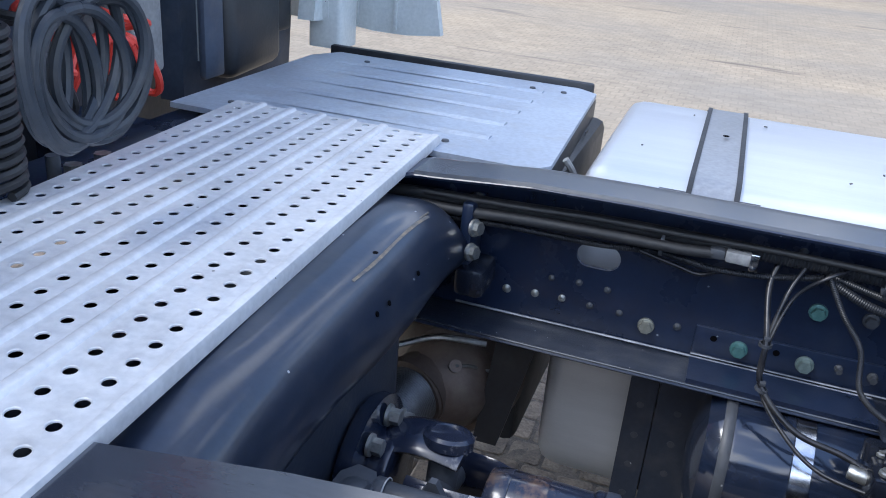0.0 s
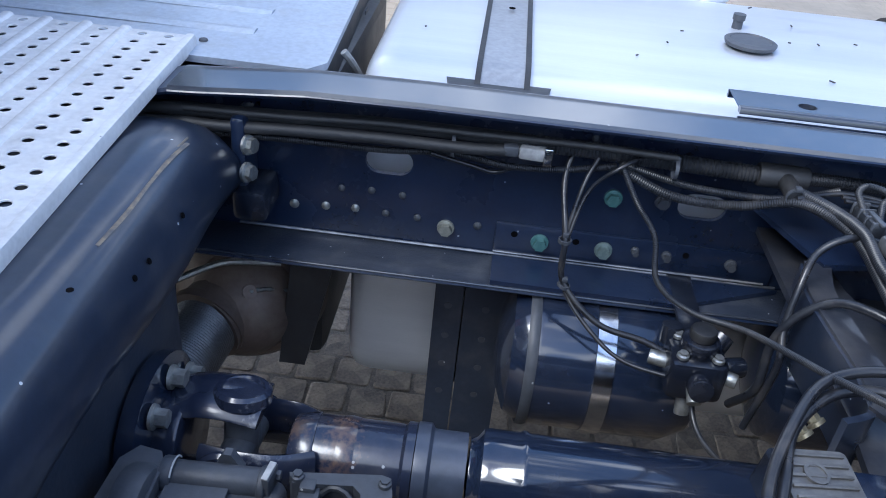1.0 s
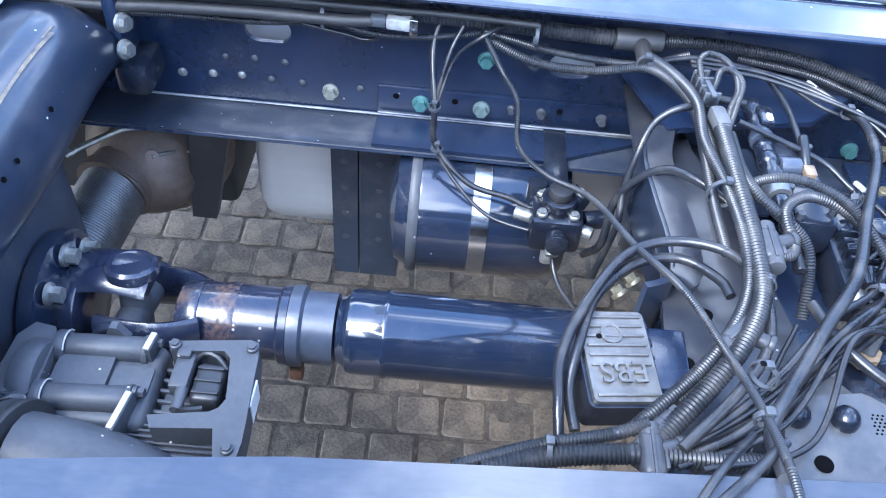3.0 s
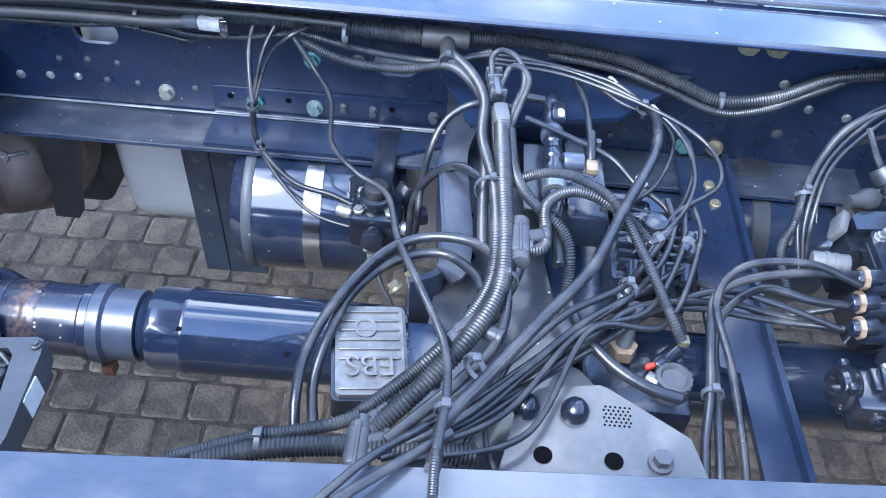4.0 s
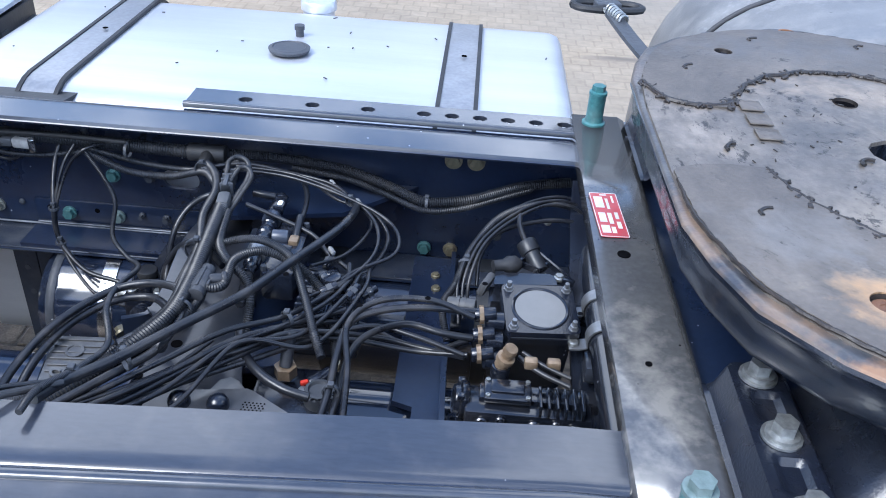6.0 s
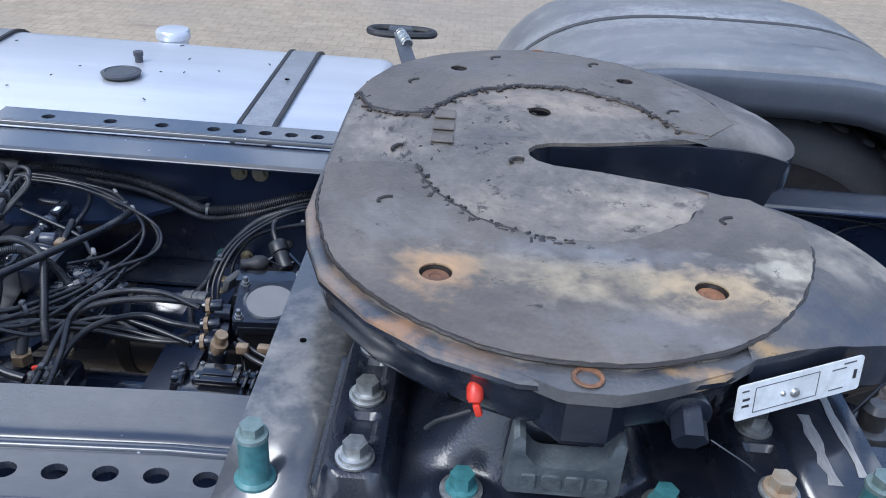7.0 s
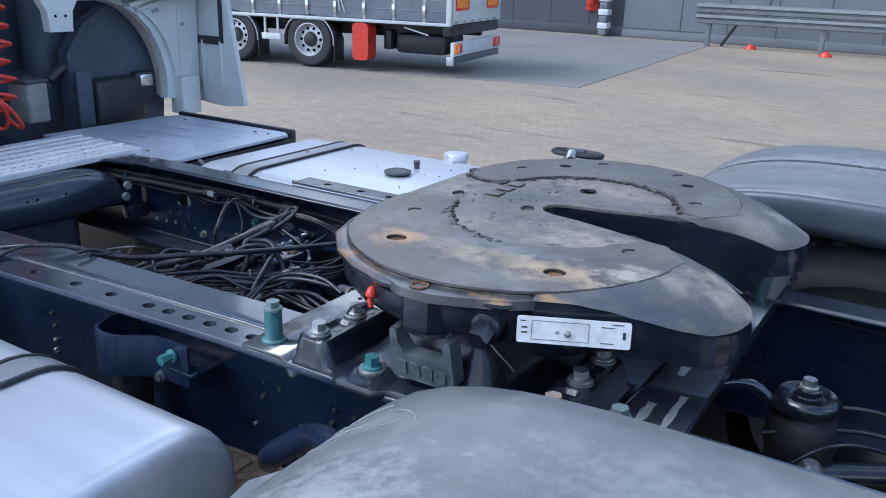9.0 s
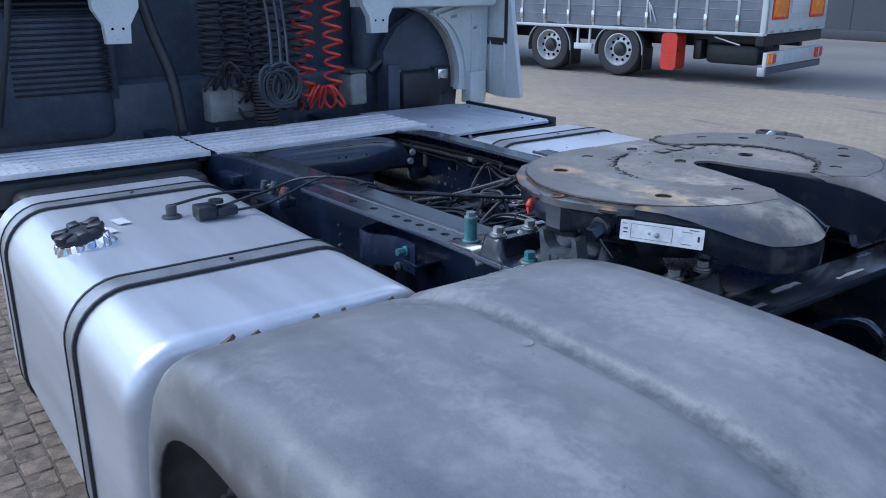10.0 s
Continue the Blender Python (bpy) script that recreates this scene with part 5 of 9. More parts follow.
part("coil_spring", sweep(coil_line((0.030, 0.675, 1.106), (0.052, 0.615, 1.100), 0.010, 7), 0.0026, 6, 0.01), ZINC, hd)
part("grip_clamp", box((0.030, 0.700, 1.103), (0.050, 0.030, 0.016), 0.004, (0, 0, 12)), GEAR, hd)

# ---- mounting plate under the fifth wheel ----
mount = thing("mounting_plate", "corrugated navy mounting plate across the rails", "mounting plate", (0.3, 0, 0.955))
for xa, xb, flip in ((-0.036, 0.046, 1), (0.570, 0.655, -1)):
    own = bmesh.new()
    prev = None
    sec = [(xa - 0.004, 0.951), (xa, 0.967), (xb, 0.968), (xb + 0.012, 0.962), (xb + 0.024, 0.940), (xb + 0.028, 0.936)] if flip > 0 else [(xa - 0.028, 0.936), (xa - 0.024, 0.940), (xa - 0.012, 0.962), (xa, 0.968), (xb, 0.967), (xb + 0.004, 0.951)]
    for y in (-0.476, -0.2, 0.2, 0.476):
        row = [own.verts.new((x, y, z)) for x, z in sec]
        if prev:
            for k in range(len(sec) - 1):
                own.faces.new((prev[k], prev[k + 1], row[k + 1], row[k]))
        prev = row
    bar = part("ridge", own, RIDGE if flip > 0 else PAINT_TOP, mount, "rubbed grey plate ridge with faded paint and a painted pale sheen" if flip > 0 else "navy plate ridge with torn pale scrapes")
    md = bar.modifiers.new("thick", "SOLIDIFY")
    md.thickness, md.offset = 0.008, -1
    if flip < 0:
        for x, y, long, wide in ((0.592, -0.33, 0.11, 0.010), (0.628, -0.30, 0.14, 0.007), (0.600, -0.12, 0.09, 0.009), (0.634, 0.06, 0.10, 0.006), (0.586, 0.20, 0.05, 0.006)):
            pts = [(wide * random.uniform(0.5, 1.0), -long / 2 + long * k / 7) for k in range(8)] + [(-wide * random.uniform(0.3, 1.0), long / 2 - long * k / 7) for k in range(8)]
            part("scrape", prism(pts, 0.9682, 0.9687, 0, Matrix.Translation((x, y, 0))), SCRAPED, bar, "paint scraped to pale metal")
    for y in (0.014, -0.21):
        if flip > 0:
            part("hole", rod((0.002, y, 0.9675), (0.002, y, 0.9687), 0.009 if y > 0 else 0.004, seg=18), PIT, bar)
    for s in (-1, 1):
        xb_ = 0.0 if flip > 0 else 0.60
        sb = part("stud_sleeve", lathe([(0.0205, 0), (0.0205, 0.0035), (0.0165, 0.006), (0.0150, 0.012), (0.0148, 0.052), (0.0160, 0.056), (0.0, 0.056)], Matrix.Translation((xb_, s * 0.44, 0.968)), 24), GREEN, mount, "turquoise-green coated spacer sleeve")
        bolt(sb, (xb_, s * 0.44, 1.024), (0, 0, 1), PALETEAL if s < 0 else GREEN, 0.0118, 0.015, name="stud_bolt")
part("floor_plate", box((0.31, 0, 0.936), (0.49, 0.80, 0.008), 0.002), PAINT, mount)
# red and white maker's sticker on the ridge
m = Matrix.Translation((-0.008, 0.116, 0.9692)) @ pose(0, 0, 0, 0, 0, 3)
st = part("sticker", prism(rounded(0.041, 0.125, 0.004, 2), 0, 0.001, 0, m), FADED_RED, mount, "red and white warning sticker, print worn")
for u, v, w, h in ((-0.0195, 0, 0.001, 0.122), (0.0195, 0, 0.001, 0.122), (0, 0.0615, 0.039, 0.001), (0, -0.0615, 0.039, 0.001), (-0.009, 0.034, 0.013, 0.032), (0.003, 0.030, 0.004, 0.030), (-0.010, -0.010, 0.010, 0.026), (0.001, -0.012, 0.006, 0.030), (0.011, -0.004, 0.005, 0.018), (0.011, -0.030, 0.006, 0.018), (-0.010, -0.042, 0.012, 0.020), (0.001, -0.044, 0.006, 0.016), (0.012, 0.044, 0.003, 0.020), (0.0, 0.056, 0.010, 0.003)):
    part("printed_bar", prism([(u - w / 2, v - h / 2), (u + w / 2, v - h / 2), (u + w / 2, v + h / 2), (u - w / 2, v + h / 2)], 0.001, 0.0014, 0, m), LABEL, st, smooth=False)


# ---- fuel tanks ----
def tank(name, label, x0, x1, yc, w, z0, z1, straps, r=0.115):
    t = thing(name, label, "fuel tank", ((x0 + x1) / 2, yc, z0))
    h = z1 - z0
    own = bmesh.new()
    rows = []
    ends = ((0.0, 0.040), (0.004, 0.020), (0.013, 0.007), (0.030, 0.0012), (0.045, 0))
    for x, ins in [(x0 + e, i) for e, i in ends] + [((x0 + x1) / 2, 0)] + [(x1 - e, i) for e, i in ends[::-1]]:
        rows.append([own.verts.new((x, yc + u, (z0 + z1) / 2 + v + (0.010 * (1 - (2 * u / w) ** 2) if v > 0 else 0))) for u, v in rounded(w - 2 * ins, h - 2 * ins, max(0.03, r - ins), 8)])
    for a, b in zip(rows, rows[1:]):
        for k in range(len(a)):
            j = (k + 1) % len(a)
            own.faces.new((a[k], a[j], b[j], b[k]))
    own.faces.new(rows[0])
    own.faces.new(rows[-1])
    shell = part("tank_shell", own, TANK, t, "brushed aluminium shell with rounded corners")
    for xs in straps:
        for dx, wide, out, mat, nm in ((0, 0.066, 0.006, BAND, "strap"), (-0.0365, 0.0085, 0.0085, RUBBER, "strap_rubber"), (0.0365, 0.0085, 0.0085, RUBBER, "strap_rubber")):
            own = bmesh.new()
            loops = []
            for x, o in ((xs + dx - wide / 2, 0.001), (xs + dx - wide / 2, out), (xs + dx + wide / 2, out), (xs + dx + wide / 2, 0.001)):
                loops.append([own.verts.new((x, yc + u, (z0 + z1) / 2 + v + (0.010 * (1 - min(1, (2 * u / w) ** 2)) if v > 0 else 0))) for u, v in rounded(w + 2 * o, h + 2 * o, r + o, 8)])
            for a, b in zip(loops, loops[1:]):
                for k in range(len(a)):
                    j = (k + 1) % len(a)
                    own.faces.new((a[k], a[j], b[j], b[k]))
            if nm == "strap":
                band = part(nm, own, mat, t, "dull steel tank strap with rubber edging")
                part("hole", rod((xs + 0.004, yc + 0.02, z1 + 0.0158), (xs + 0.004, yc + 0.02, z1 + 0.0168), 0.006, seg=14), PIT, band)
            else:
                part(nm, own, mat, band)
    return t


far_tank = tank("fuel_tank", "bright aluminium fuel tank with two straps, beyond the frame", -1.245, -0.010, 0.800, 0.72, 0.33, 0.920, (-1.035, -0.245))
near_tank = tank("fuel_tank", "silver aluminium fuel tank with black cap, beside the mudguard", -1.315, 0.035, -0.905, 0.70, 0.30, 0.905, (-1.12, -0.345), 0.12)


def tank_cap(parent, at, r, mat, label, lean=0.0):
    P = Matrix.Translation(at) @ pose(0, 0, 0, lean, 0, 0)
    neck = part("filler_neck", lathe([(r * 1.25, -0.01), (r * 1.2, 0.004), (r * 0.95, 0.01), (r * 0.95, 0.03), (0, 0.03)], P, 28), TANK, parent)
    cap = part("cap", lathe([(r * 0.9, 0.03), (r * 1.08, 0.033), (r * 1.08, 0.05), (r * 0.98, 0.056), (0, 0.057)], P, 28), mat, neck, label)
    for a in range(0, 360, 60) if mat is BLACK else ():
        lobe = box((r * 0.8 * math.cos(radians(a)), r * 0.8 * math.sin(radians(a)), 0.054), (r * 0.7, r * 0.5, 0.018), 0.005, (0, 0, a))
        lobe.transform(P)
        part("lobe", lobe, mat, cap)


# far tank fittings
part("sender_plate", lathe([(0.043, 0), (0.045, 0.006), (0.036, 0.009), (0.034, 0.007), (0, 0.007)], Matrix.Translation((-0.617, 0.785, 0.931)), 32), GEAR, far_tank, "round dark sender cover")
own = lathe([(0.013, 0), (0.013, 0.022), (0.016, 0.024), (0.016, 0.038), (0, 0.04)], Matrix.Translation((-0.617, 0.895, 0.924)) @ Matrix.Scale(0.72, 4), 16)
part("breather", own, GEAR, far_tank)
tank_cap(far_tank, (-0.622, 1.155, 0.878), 0.042, TANK, "pale filler cap")
for i in range(18):
    a, b = random.uniform(-1.2, -0.05), random.uniform(0.52, 1.05)
    part("dirt_speck", box((a, b, 0.9305 - 0.04 * ((b - 0.8) / 0.36) ** 2 * 0.25), (random.uniform(0.003, 0.012), 0.003, 0.002), 0.0005, (0, 0, random.uniform(0, 180)), seg=1), GREASE, far_tank)
part("strap_bracket", prism([(-1.10, 0.435), (-0.98, 0.435), (-0.96, 0.52), (-1.12, 0.52)], 0.88, 0.915, 0.004), BLACK, far_tank)
# near tank fittings
random.seed(31)
own = lathe([(0.088, -0.02), (0.080, -0.004), (0.074, 0.008), (0.070, 0.020), (0.064, 0.034), (0.058, 0.036)], Matrix.Translation((-0.70, -1.125, 0.893)) @ pose(0, 0, 0, 14, 0, 0), 40)
for v in own.verts:
    v.co += Vector((random.uniform(-0.004, 0.004), random.uniform(-0.004, 0.004), random.uniform(-0.003, 0.003)))
part("foil_wrap", own, CHROME, near_tank, "crumpled silver foil round the filler neck", smooth=False)
tank_cap(near_tank, (-0.70, -1.125, 0.893), 0.056, BLACK, "black lobed filler cap in foil-wrapped neck", 14)
own = lathe([(0.028, 0), (0.026, 0.004), (0.015, 0.006), (0.015, 0.03), (0.013, 0.034), (0, 0.034)], Matrix.Translation((-0.80, -0.87, 0.913)), 20)
part("level_plug", own, GEAR, near_tank)
own = box((-0.73, -0.80, 0.934), (0.055, 0.055, 0.038), 0.006)
box((-0.715, -0.745, 0.932), (0.04, 0.06, 0.028), 0.008, bm=own)
rod((-0.72, -0.77, 0.955), (-0.72, -0.77, 0.965), 0.02, seg=16, bm=own)
part("level_sensor", own, BLACK, near_tank, "black plastic fuel level sensor")
for x, y, w, h in ((-0.83, -1.0, 0.06, 0.035), (-0.76, -1.05, 0.05, 0.03)):
    part("sticker", box((x, y, 0.9155), (w, h, 0.001), 0, (0, 0, 8)), LABEL, near_tank, "small pale sticker")


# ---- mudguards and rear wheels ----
# Darker copy of the guard plastic; the flank's shade is in the colour.
FLANK = material("shaded_flank_plastic", (0.098, 0.110, 0.135), 0.34, dark=(0.072, 0.082, 0.104), scale=4, fine=320, bump=0.012, dust=0.08)
SCRATCH = material("pale_plastic_scratch", (0.36, 0.36, 0.36), 0.6, dark=(0.25, 0.25, 0.26), scale=40, bump=0.02)
# Dark tone for the groove bead, shade put into colour.
GROOVESHADE = material("groove_shade_tone", (0.045, 0.047, 0.055), 0.7, dark=(0.05, 0.052, 0.056), scale=18, bump=0.03)
def mudguard(side):
    g = thing("mudguard", "grey scuffed plastic mudguard arched over the rear wheel" if side > 0 else "dusty grey plastic mudguard with a moulded groove, over the twin wheels", "mudguard", (0.81, side * 0.92, 0.5), group="rear mudguards")
    own = bmesh.new()
    lift, middle, wide, at, rear = (0.025, 0.875, 0.98, 0.06, 0.495) if side > 0 else (0.0, 0.90, 1.05, 0.0, 0.535)
    inner = [(-0.318, -0.104), (-0.326, -0.076), (-0.336, -0.046), (-0.339, -0.024), (-0.334, -0.010), (-0.318, -0.003)] if side > 0 else [(-0.346, -0.052), (-0.348, -0.036), (-0.343, -0.018), (-0.325, -0.004)]
    across = inner + [(-0.28, 0), (-0.13, 0.002), *[(u + at, d) for u, d in ((-0.064, 0.002), (-0.054, 0.0005), (-0.046, -0.005), (-0.038, -0.011), (-0.030, -0.0135), (-0.022, -0.0115), (-0.014, -0.007), (-0.006, -0.003), (0.004, -0.0005), (0.017, 0.0008), (0.030, 0.0020), (0.06, 0.0025))], (0.15, 0.002), (0.28, 0), (0.320, -0.004), (0.340, -0.012), (0.352, -0.026), (0.360, -0.045), (0.366, -0.075), (0.368, -0.112)]
    rows, arcs = [], []
    for k in range(49):
        a = radians(-14 + 208 * k / 48)
        c, s = math.cos(a), math.sin(a)
        p = 3.7 if c < 0 else 3.0
        rad = (abs(c / (0.61 if c < 0 else rear)) ** p + abs(s / 0.613) ** p) ** (-1 / p)
        arcs.append((c, s, rad))
        rows.append([own.verts.new((0.81 + (rad + d) * c, side * (middle + u * wide), 0.49 + lift + (rad + d) * s)) for u, d in across])
    for a, b in zip(rows, rows[1:]):
        for i in range(4 if side > 0 else 0, len(across) - 1):
            own.faces.new((a[i], a[i + 1], b[i + 1], b[i]))
    bmesh.ops.delete(own, geom=[v for v in own.verts if not v.link_faces], context="VERTS")
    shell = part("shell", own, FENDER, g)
    md = shell.modifiers.new("thick", "SOLIDIFY")
    md.thickness, md.offset = 0.007, -1
    # inner strips get the darker tone in place of shade
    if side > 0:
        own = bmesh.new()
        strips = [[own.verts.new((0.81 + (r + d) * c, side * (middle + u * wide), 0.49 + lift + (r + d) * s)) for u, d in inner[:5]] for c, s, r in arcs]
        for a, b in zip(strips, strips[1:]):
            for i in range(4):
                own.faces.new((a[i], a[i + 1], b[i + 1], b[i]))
        flank = part("inner_flank", own, FLANK, g, "inner flank of the mudguard, toned darker for its shade")
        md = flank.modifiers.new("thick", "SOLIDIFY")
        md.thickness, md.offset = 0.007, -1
    part("moulded_ring", lathe([(0.0135, 0), (0.0125, 0.0012), (0.0105, 0.0012), (0.009, 0.0002), (0, 0.0002)], Matrix.Translation((0.716, side * 0.912, 1.1033 + lift)) @ pose(0, 0, 0, 0, -1, 0), 20), FENDER, g)
    # a dark bead along the far groove draws its shade
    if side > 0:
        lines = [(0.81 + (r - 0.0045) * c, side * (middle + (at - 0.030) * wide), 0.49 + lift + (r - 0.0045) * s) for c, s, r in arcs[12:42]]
        part("groove_shade", sweep(lines, 0.0058, 10, 0.02), GROOVESHADE, shell, "dark bead standing in for the groove's shade")
    if side < 0:
        # thin pale scratches across the front of the crown
        rnd = random.Random(5)
        for k in range(14):
            a0, u0 = rnd.uniform(126, 143), rnd.uniform(-0.25, -0.19)
            da, du, bend = rnd.uniform(-6, 6), rnd.uniform(-0.03, 0.03), rnd.uniform(-0.012, 0.012)
            pts = []
            for i in range(5):
                t = i / 4
                a = radians(a0 + da * t)
                c, s = math.cos(a), math.sin(a)
                r = (abs(c / (0.61 if c < 0 else rear)) ** (3.7 if c < 0 else 3.0) + abs(s / 0.613) ** (3.7 if c < 0 else 3.0)) ** (-1 / (3.7 if c < 0 else 3.0)) + 0.0012
                pts.append((0.81 + r * c, side * (middle + (u0 + du * t + bend * math.sin(3.1 * t)) * wide), 0.49 + lift + r * s))
            part("scratch", sweep(pts, rnd.uniform(0.0004, 0.0009), 4, 0.01), SCRATCH, shell)
        part("front_tab", prism([(0.275, -0.775), (0.31, -0.70), (0.345, -0.70), (0.345, -0.88), (0.29, -0.85)], 0.984, 0.990, 0.002), FENDER, g, "grey front tab of the mudguard")
    part("stay", rod((0.35, side * 0.40, 0.86), (0.42, side * 0.75, 1.0), 0.02, seg=14), PAINT, g)
    return g


mudguard(1)
mudguard(-1)


axle = thing("rear_axle", "black cast drive axle with dusty twin wheels", "axle", (0.81, 0, 0.0))
own = rod((0.81, -1.2, 0.505), (0.81, 1.2, 0.505), 0.085, seg=24)
lathe([(0, -0.2), (0.12, -0.19), (0.2, -0.1), (0.22, 0), (0.2, 0.1), (0.12, 0.19), (0, 0.2)], Matrix.Translation((0.80, 0, 0.505)), 28, own)
part("axle_casing", own, CAST, axle)


def wheel(y):
    m = Matrix.Translation((0.81, y, 0.505)) @ pose(0, 0, 0, 90, 0, 0)
    w = part("wheel", lathe([(0.295, -0.10), (0.285, -0.085), (0.27, -0.06), (0.26, 0.0), (0.16, 0.03), (0.09, 0.03), (0.085, 0.06), (0, 0.065)], m, 40), GALV, axle, "grey steel wheel rim")
    prof = [(0.29, -0.10), (0.31, -0.125), (0.36, -0.142), (0.40, -0.146), (0.404, -0.149), (0.43, -0.148), (0.434, -0.145), (0.468, -0.138), (0.488, -0.126), (0.498, -0.10), (0.499, -0.05), (0.499, 0), (0.499, 0.05), (0.498, 0.10), (0.488, 0.126), (0.468, 0.138), (0.434, 0.145), (0.43, 0.148), (0.404, 0.149), (0.40, 0.146), (0.36, 0.142), (0.31, 0.125), (0.29, 0.10)]
    own = lathe(prof, m, 56)
    blocks = bmesh.new()
    for k in range(48):
        for s in (-1, 1):
            a = 2 * math.pi * (k + 0.5 * (s > 0)) / 48
            lug = box((0, random.uniform(-0.004, 0.004), 0), (0.016 + random.uniform(-0.003, 0.002), 0.034 + random.uniform(-0.006, 0.004), 0.075), 0.006, (0, 0, random.uniform(-7, 7)), seg=1)
            lug.transform(m @ pose(0, 0, 0, 0, 0, math.degrees(a)) @ Matrix.Translation((0.499, 0, s * 0.093)))
            join(blocks, lug)
    tyre = part("tyre", own, TYRE, w, "dusty black tyre with block tread")
    tagged(part("tread", blocks, TYRE, w), "", "", "", "stuff")


for yy in (0.775, -0.775, 1.10, -1.10):
    wheel(yy)


# ---- walkway deck behind the cab ----
def deck(name, y0, y1, x1, skew, label):
    """Pressed planks: single rows of holes between rounded ribs, and a double row along the rear edge."""
    d = thing(name, label, "walkway", (x1 - 0.19, (y0 + y1) / 2, 0.90), group="walkway sections")
    n, m = round((y1 - y0) / 0.032), 14
    wy = (y1 - y0) / n

    def lean(bm):
        for v in bm.verts:
            v.co.x -= skew * (v.co.y - 0.473)
        return bm

    for back, front, hole, rib in ((0.0, 0.052, 0.033, 0), (0.052, 0.100, 0.072, 1), (0.100, 0.158, 0.129, 1), (0.158, 0.217, 0.188, 1), (0.217, 0.276, 0.247, 1), (0.276, 0.335, 0.306, 1), (0.335, 0.388, 0.360, 0)):
        own = bmesh.new()
        for k in range(n):
            cx, a, b = x1 - hole, y0 + k * wy, y0 + (k + 1) * wy
            cy = (a + b) / 2
            vs = [own.verts.new(p) for p in ((x1 - front, a, 0.944), (x1 - back, a, 0.944), (x1 - back, b, 0.944), (x1 - front, b, 0.944))]
            ring = []
            for rad, z in ((0.0118, 0.944), (0.0094, 0.9447), (0.0074, 0.9449), (0.0065, 0.9442), (0.0064, 0.9427)):
                ring.append([own.verts.new((cx + rad * math.cos(2 * math.pi * i / m), cy + rad * math.sin(2 * math.pi * i / m), z)) for i in range(m)])
            for q, s0, s1 in ((0, 9, 12), (1, 12, 2), (2, 2, 5), (3, 5, 9)):
                seq, i = [], s0
                while True:
                    seq.append(ring[0][i % m])
                    if i % m == s1:
                        break
                    i += 1
                own.faces.new([vs[q], vs[(q + 1) % 4]] + seq[::-1])
            for p, q in zip(ring, ring[1:]):
                for i in range(m):
                    own.faces.new((p[i], p[(i + 1) % m], q[(i + 1) % m], q[i]))
        bmesh.ops.remove_doubles(own, verts=own.verts[:], dist=0.0003)
        plank = part("plank", lean(own), DECK, d, "galvanised plank with punched round holes")
        edge = None
        if rib:
            edge, xr = [(-0.010, -0.002), (-0.0075, 0.0028), (-0.005, 0.0040), (0.003, 0.0040), (0.006, 0.0028), (0.009, -0.002)], x1 - front
        elif back == 0:
            edge, xr = [(-0.014, -0.002), (-0.011, 0.002), (-0.005, 0.003), (0.0, 0.0015), (0.002, -0.003), (0.002, -0.016), (-0.002, -0.016), (-0.002, -0.004)], x1
        if edge:
            own = bmesh.new()
            ends = [[own.verts.new((xr + u, y, 0.944 + v)) for u, v in edge] for y in (y0, y1)]
            for i in range(len(edge)):
                j = (i + 1) % len(edge)
                own.faces.new((ends[0][i], ends[0][j], ends[1][j], ends[1][i]))
            own.faces.new(ends[0])
            own.faces.new(ends[1])
            part("rib" if rib else "folded_edge", lean(own), DECK, plank)
    for y in (y0 + 0.02, (y0 + y1) / 2, y1 - 0.02):
        part("bearer", lean(box((x1 - 0.2, y, 0.922), (0.34, 0.03, 0.036), 0.003)), PAINT_MATT, d, "dark bearer below the planks")
    # added black sheet, so the punched holes look into darkness
    part("shade_sheet", lean(box((x1 - 0.2, (y0 + y1) / 2, 0.82), (0.32, y1 - y0 - 0.02, 0.01), 0.002)), PIT, d, "black sheet added below the planks as shade")
    return d


deck("walkway_deck", -0.485, 0.478, -1.484, 0.055, "galvanised perforated walkway deck across the frame")
deck("walkway_deck", -1.27, -0.497, -1.470, 0.0, "galvanised perforated walkway deck beside the frame")
own = box((-1.405, -0.86, 0.82), (0.15, 0.62, 0.15), 0.035, seg=3)
solid("air_filter_box", own, BLACK, "black rounded plastic box below the walkway", "air box")
own = box((-1.66, -0.86, 0.80), (0.30, 0.70, 0.25), 0.03, seg=3)
solid("step_box", own, BLACK, "black plastic housing below the walkway", "housing")
own = box((-1.30, -0.463, 0.88), (0.12, 0.10, 0.03), 0.004)
box((-1.41, -0.44, 0.905), (0.05, 0.05, 0.05), 0.006, bm=own)
solid("deck_bracket", own, PAINT, "navy bracket holding the walkway to the rail", "bracket")

# ---- battery box cover beyond the frame ----
cover = thing("battery_cover", "grey ribbed cover of the battery box with black edging", "battery box", (-1.63, 0.76, 0.3))
own = prism([(-1.99, 0.44), (-1.99, 0.98), (-1.95, 1.055), (-1.36, 1.06), (-1.315, 1.03), (-1.288, 0.47), (-1.31, 0.438)], 0.920, 0.930, 0.003)
lid = part("lid", own, COVER, cover)
for y in (0.56, 0.66, 0.76, 0.86, 0.96):
    part("pressed_rib", sweep([(-1.93 + 0.02 * y, y, 0.9295), (-1.7, y, 0.9315), (-1.42, y + 0.005, 0.9295)], 0, section=[(-0.016, 0), (-0.005, 0.0035), (0.005, 0.0035), (0.016, 0), (0, -0.002)]), COVER, lid)
for x, y in ((-1.45, 0.99), (-1.38, 0.99), (-1.56, 0.50), (-1.48, 0.50), (-1.9, 0.5), (-1.85, 0.99)):
    part("rivet", lathe([(0.007, 0), (0.006, 0.003), (0, 0.004)], Matrix.Translation((x, y, 0.930)), 12), GEAR, lid)
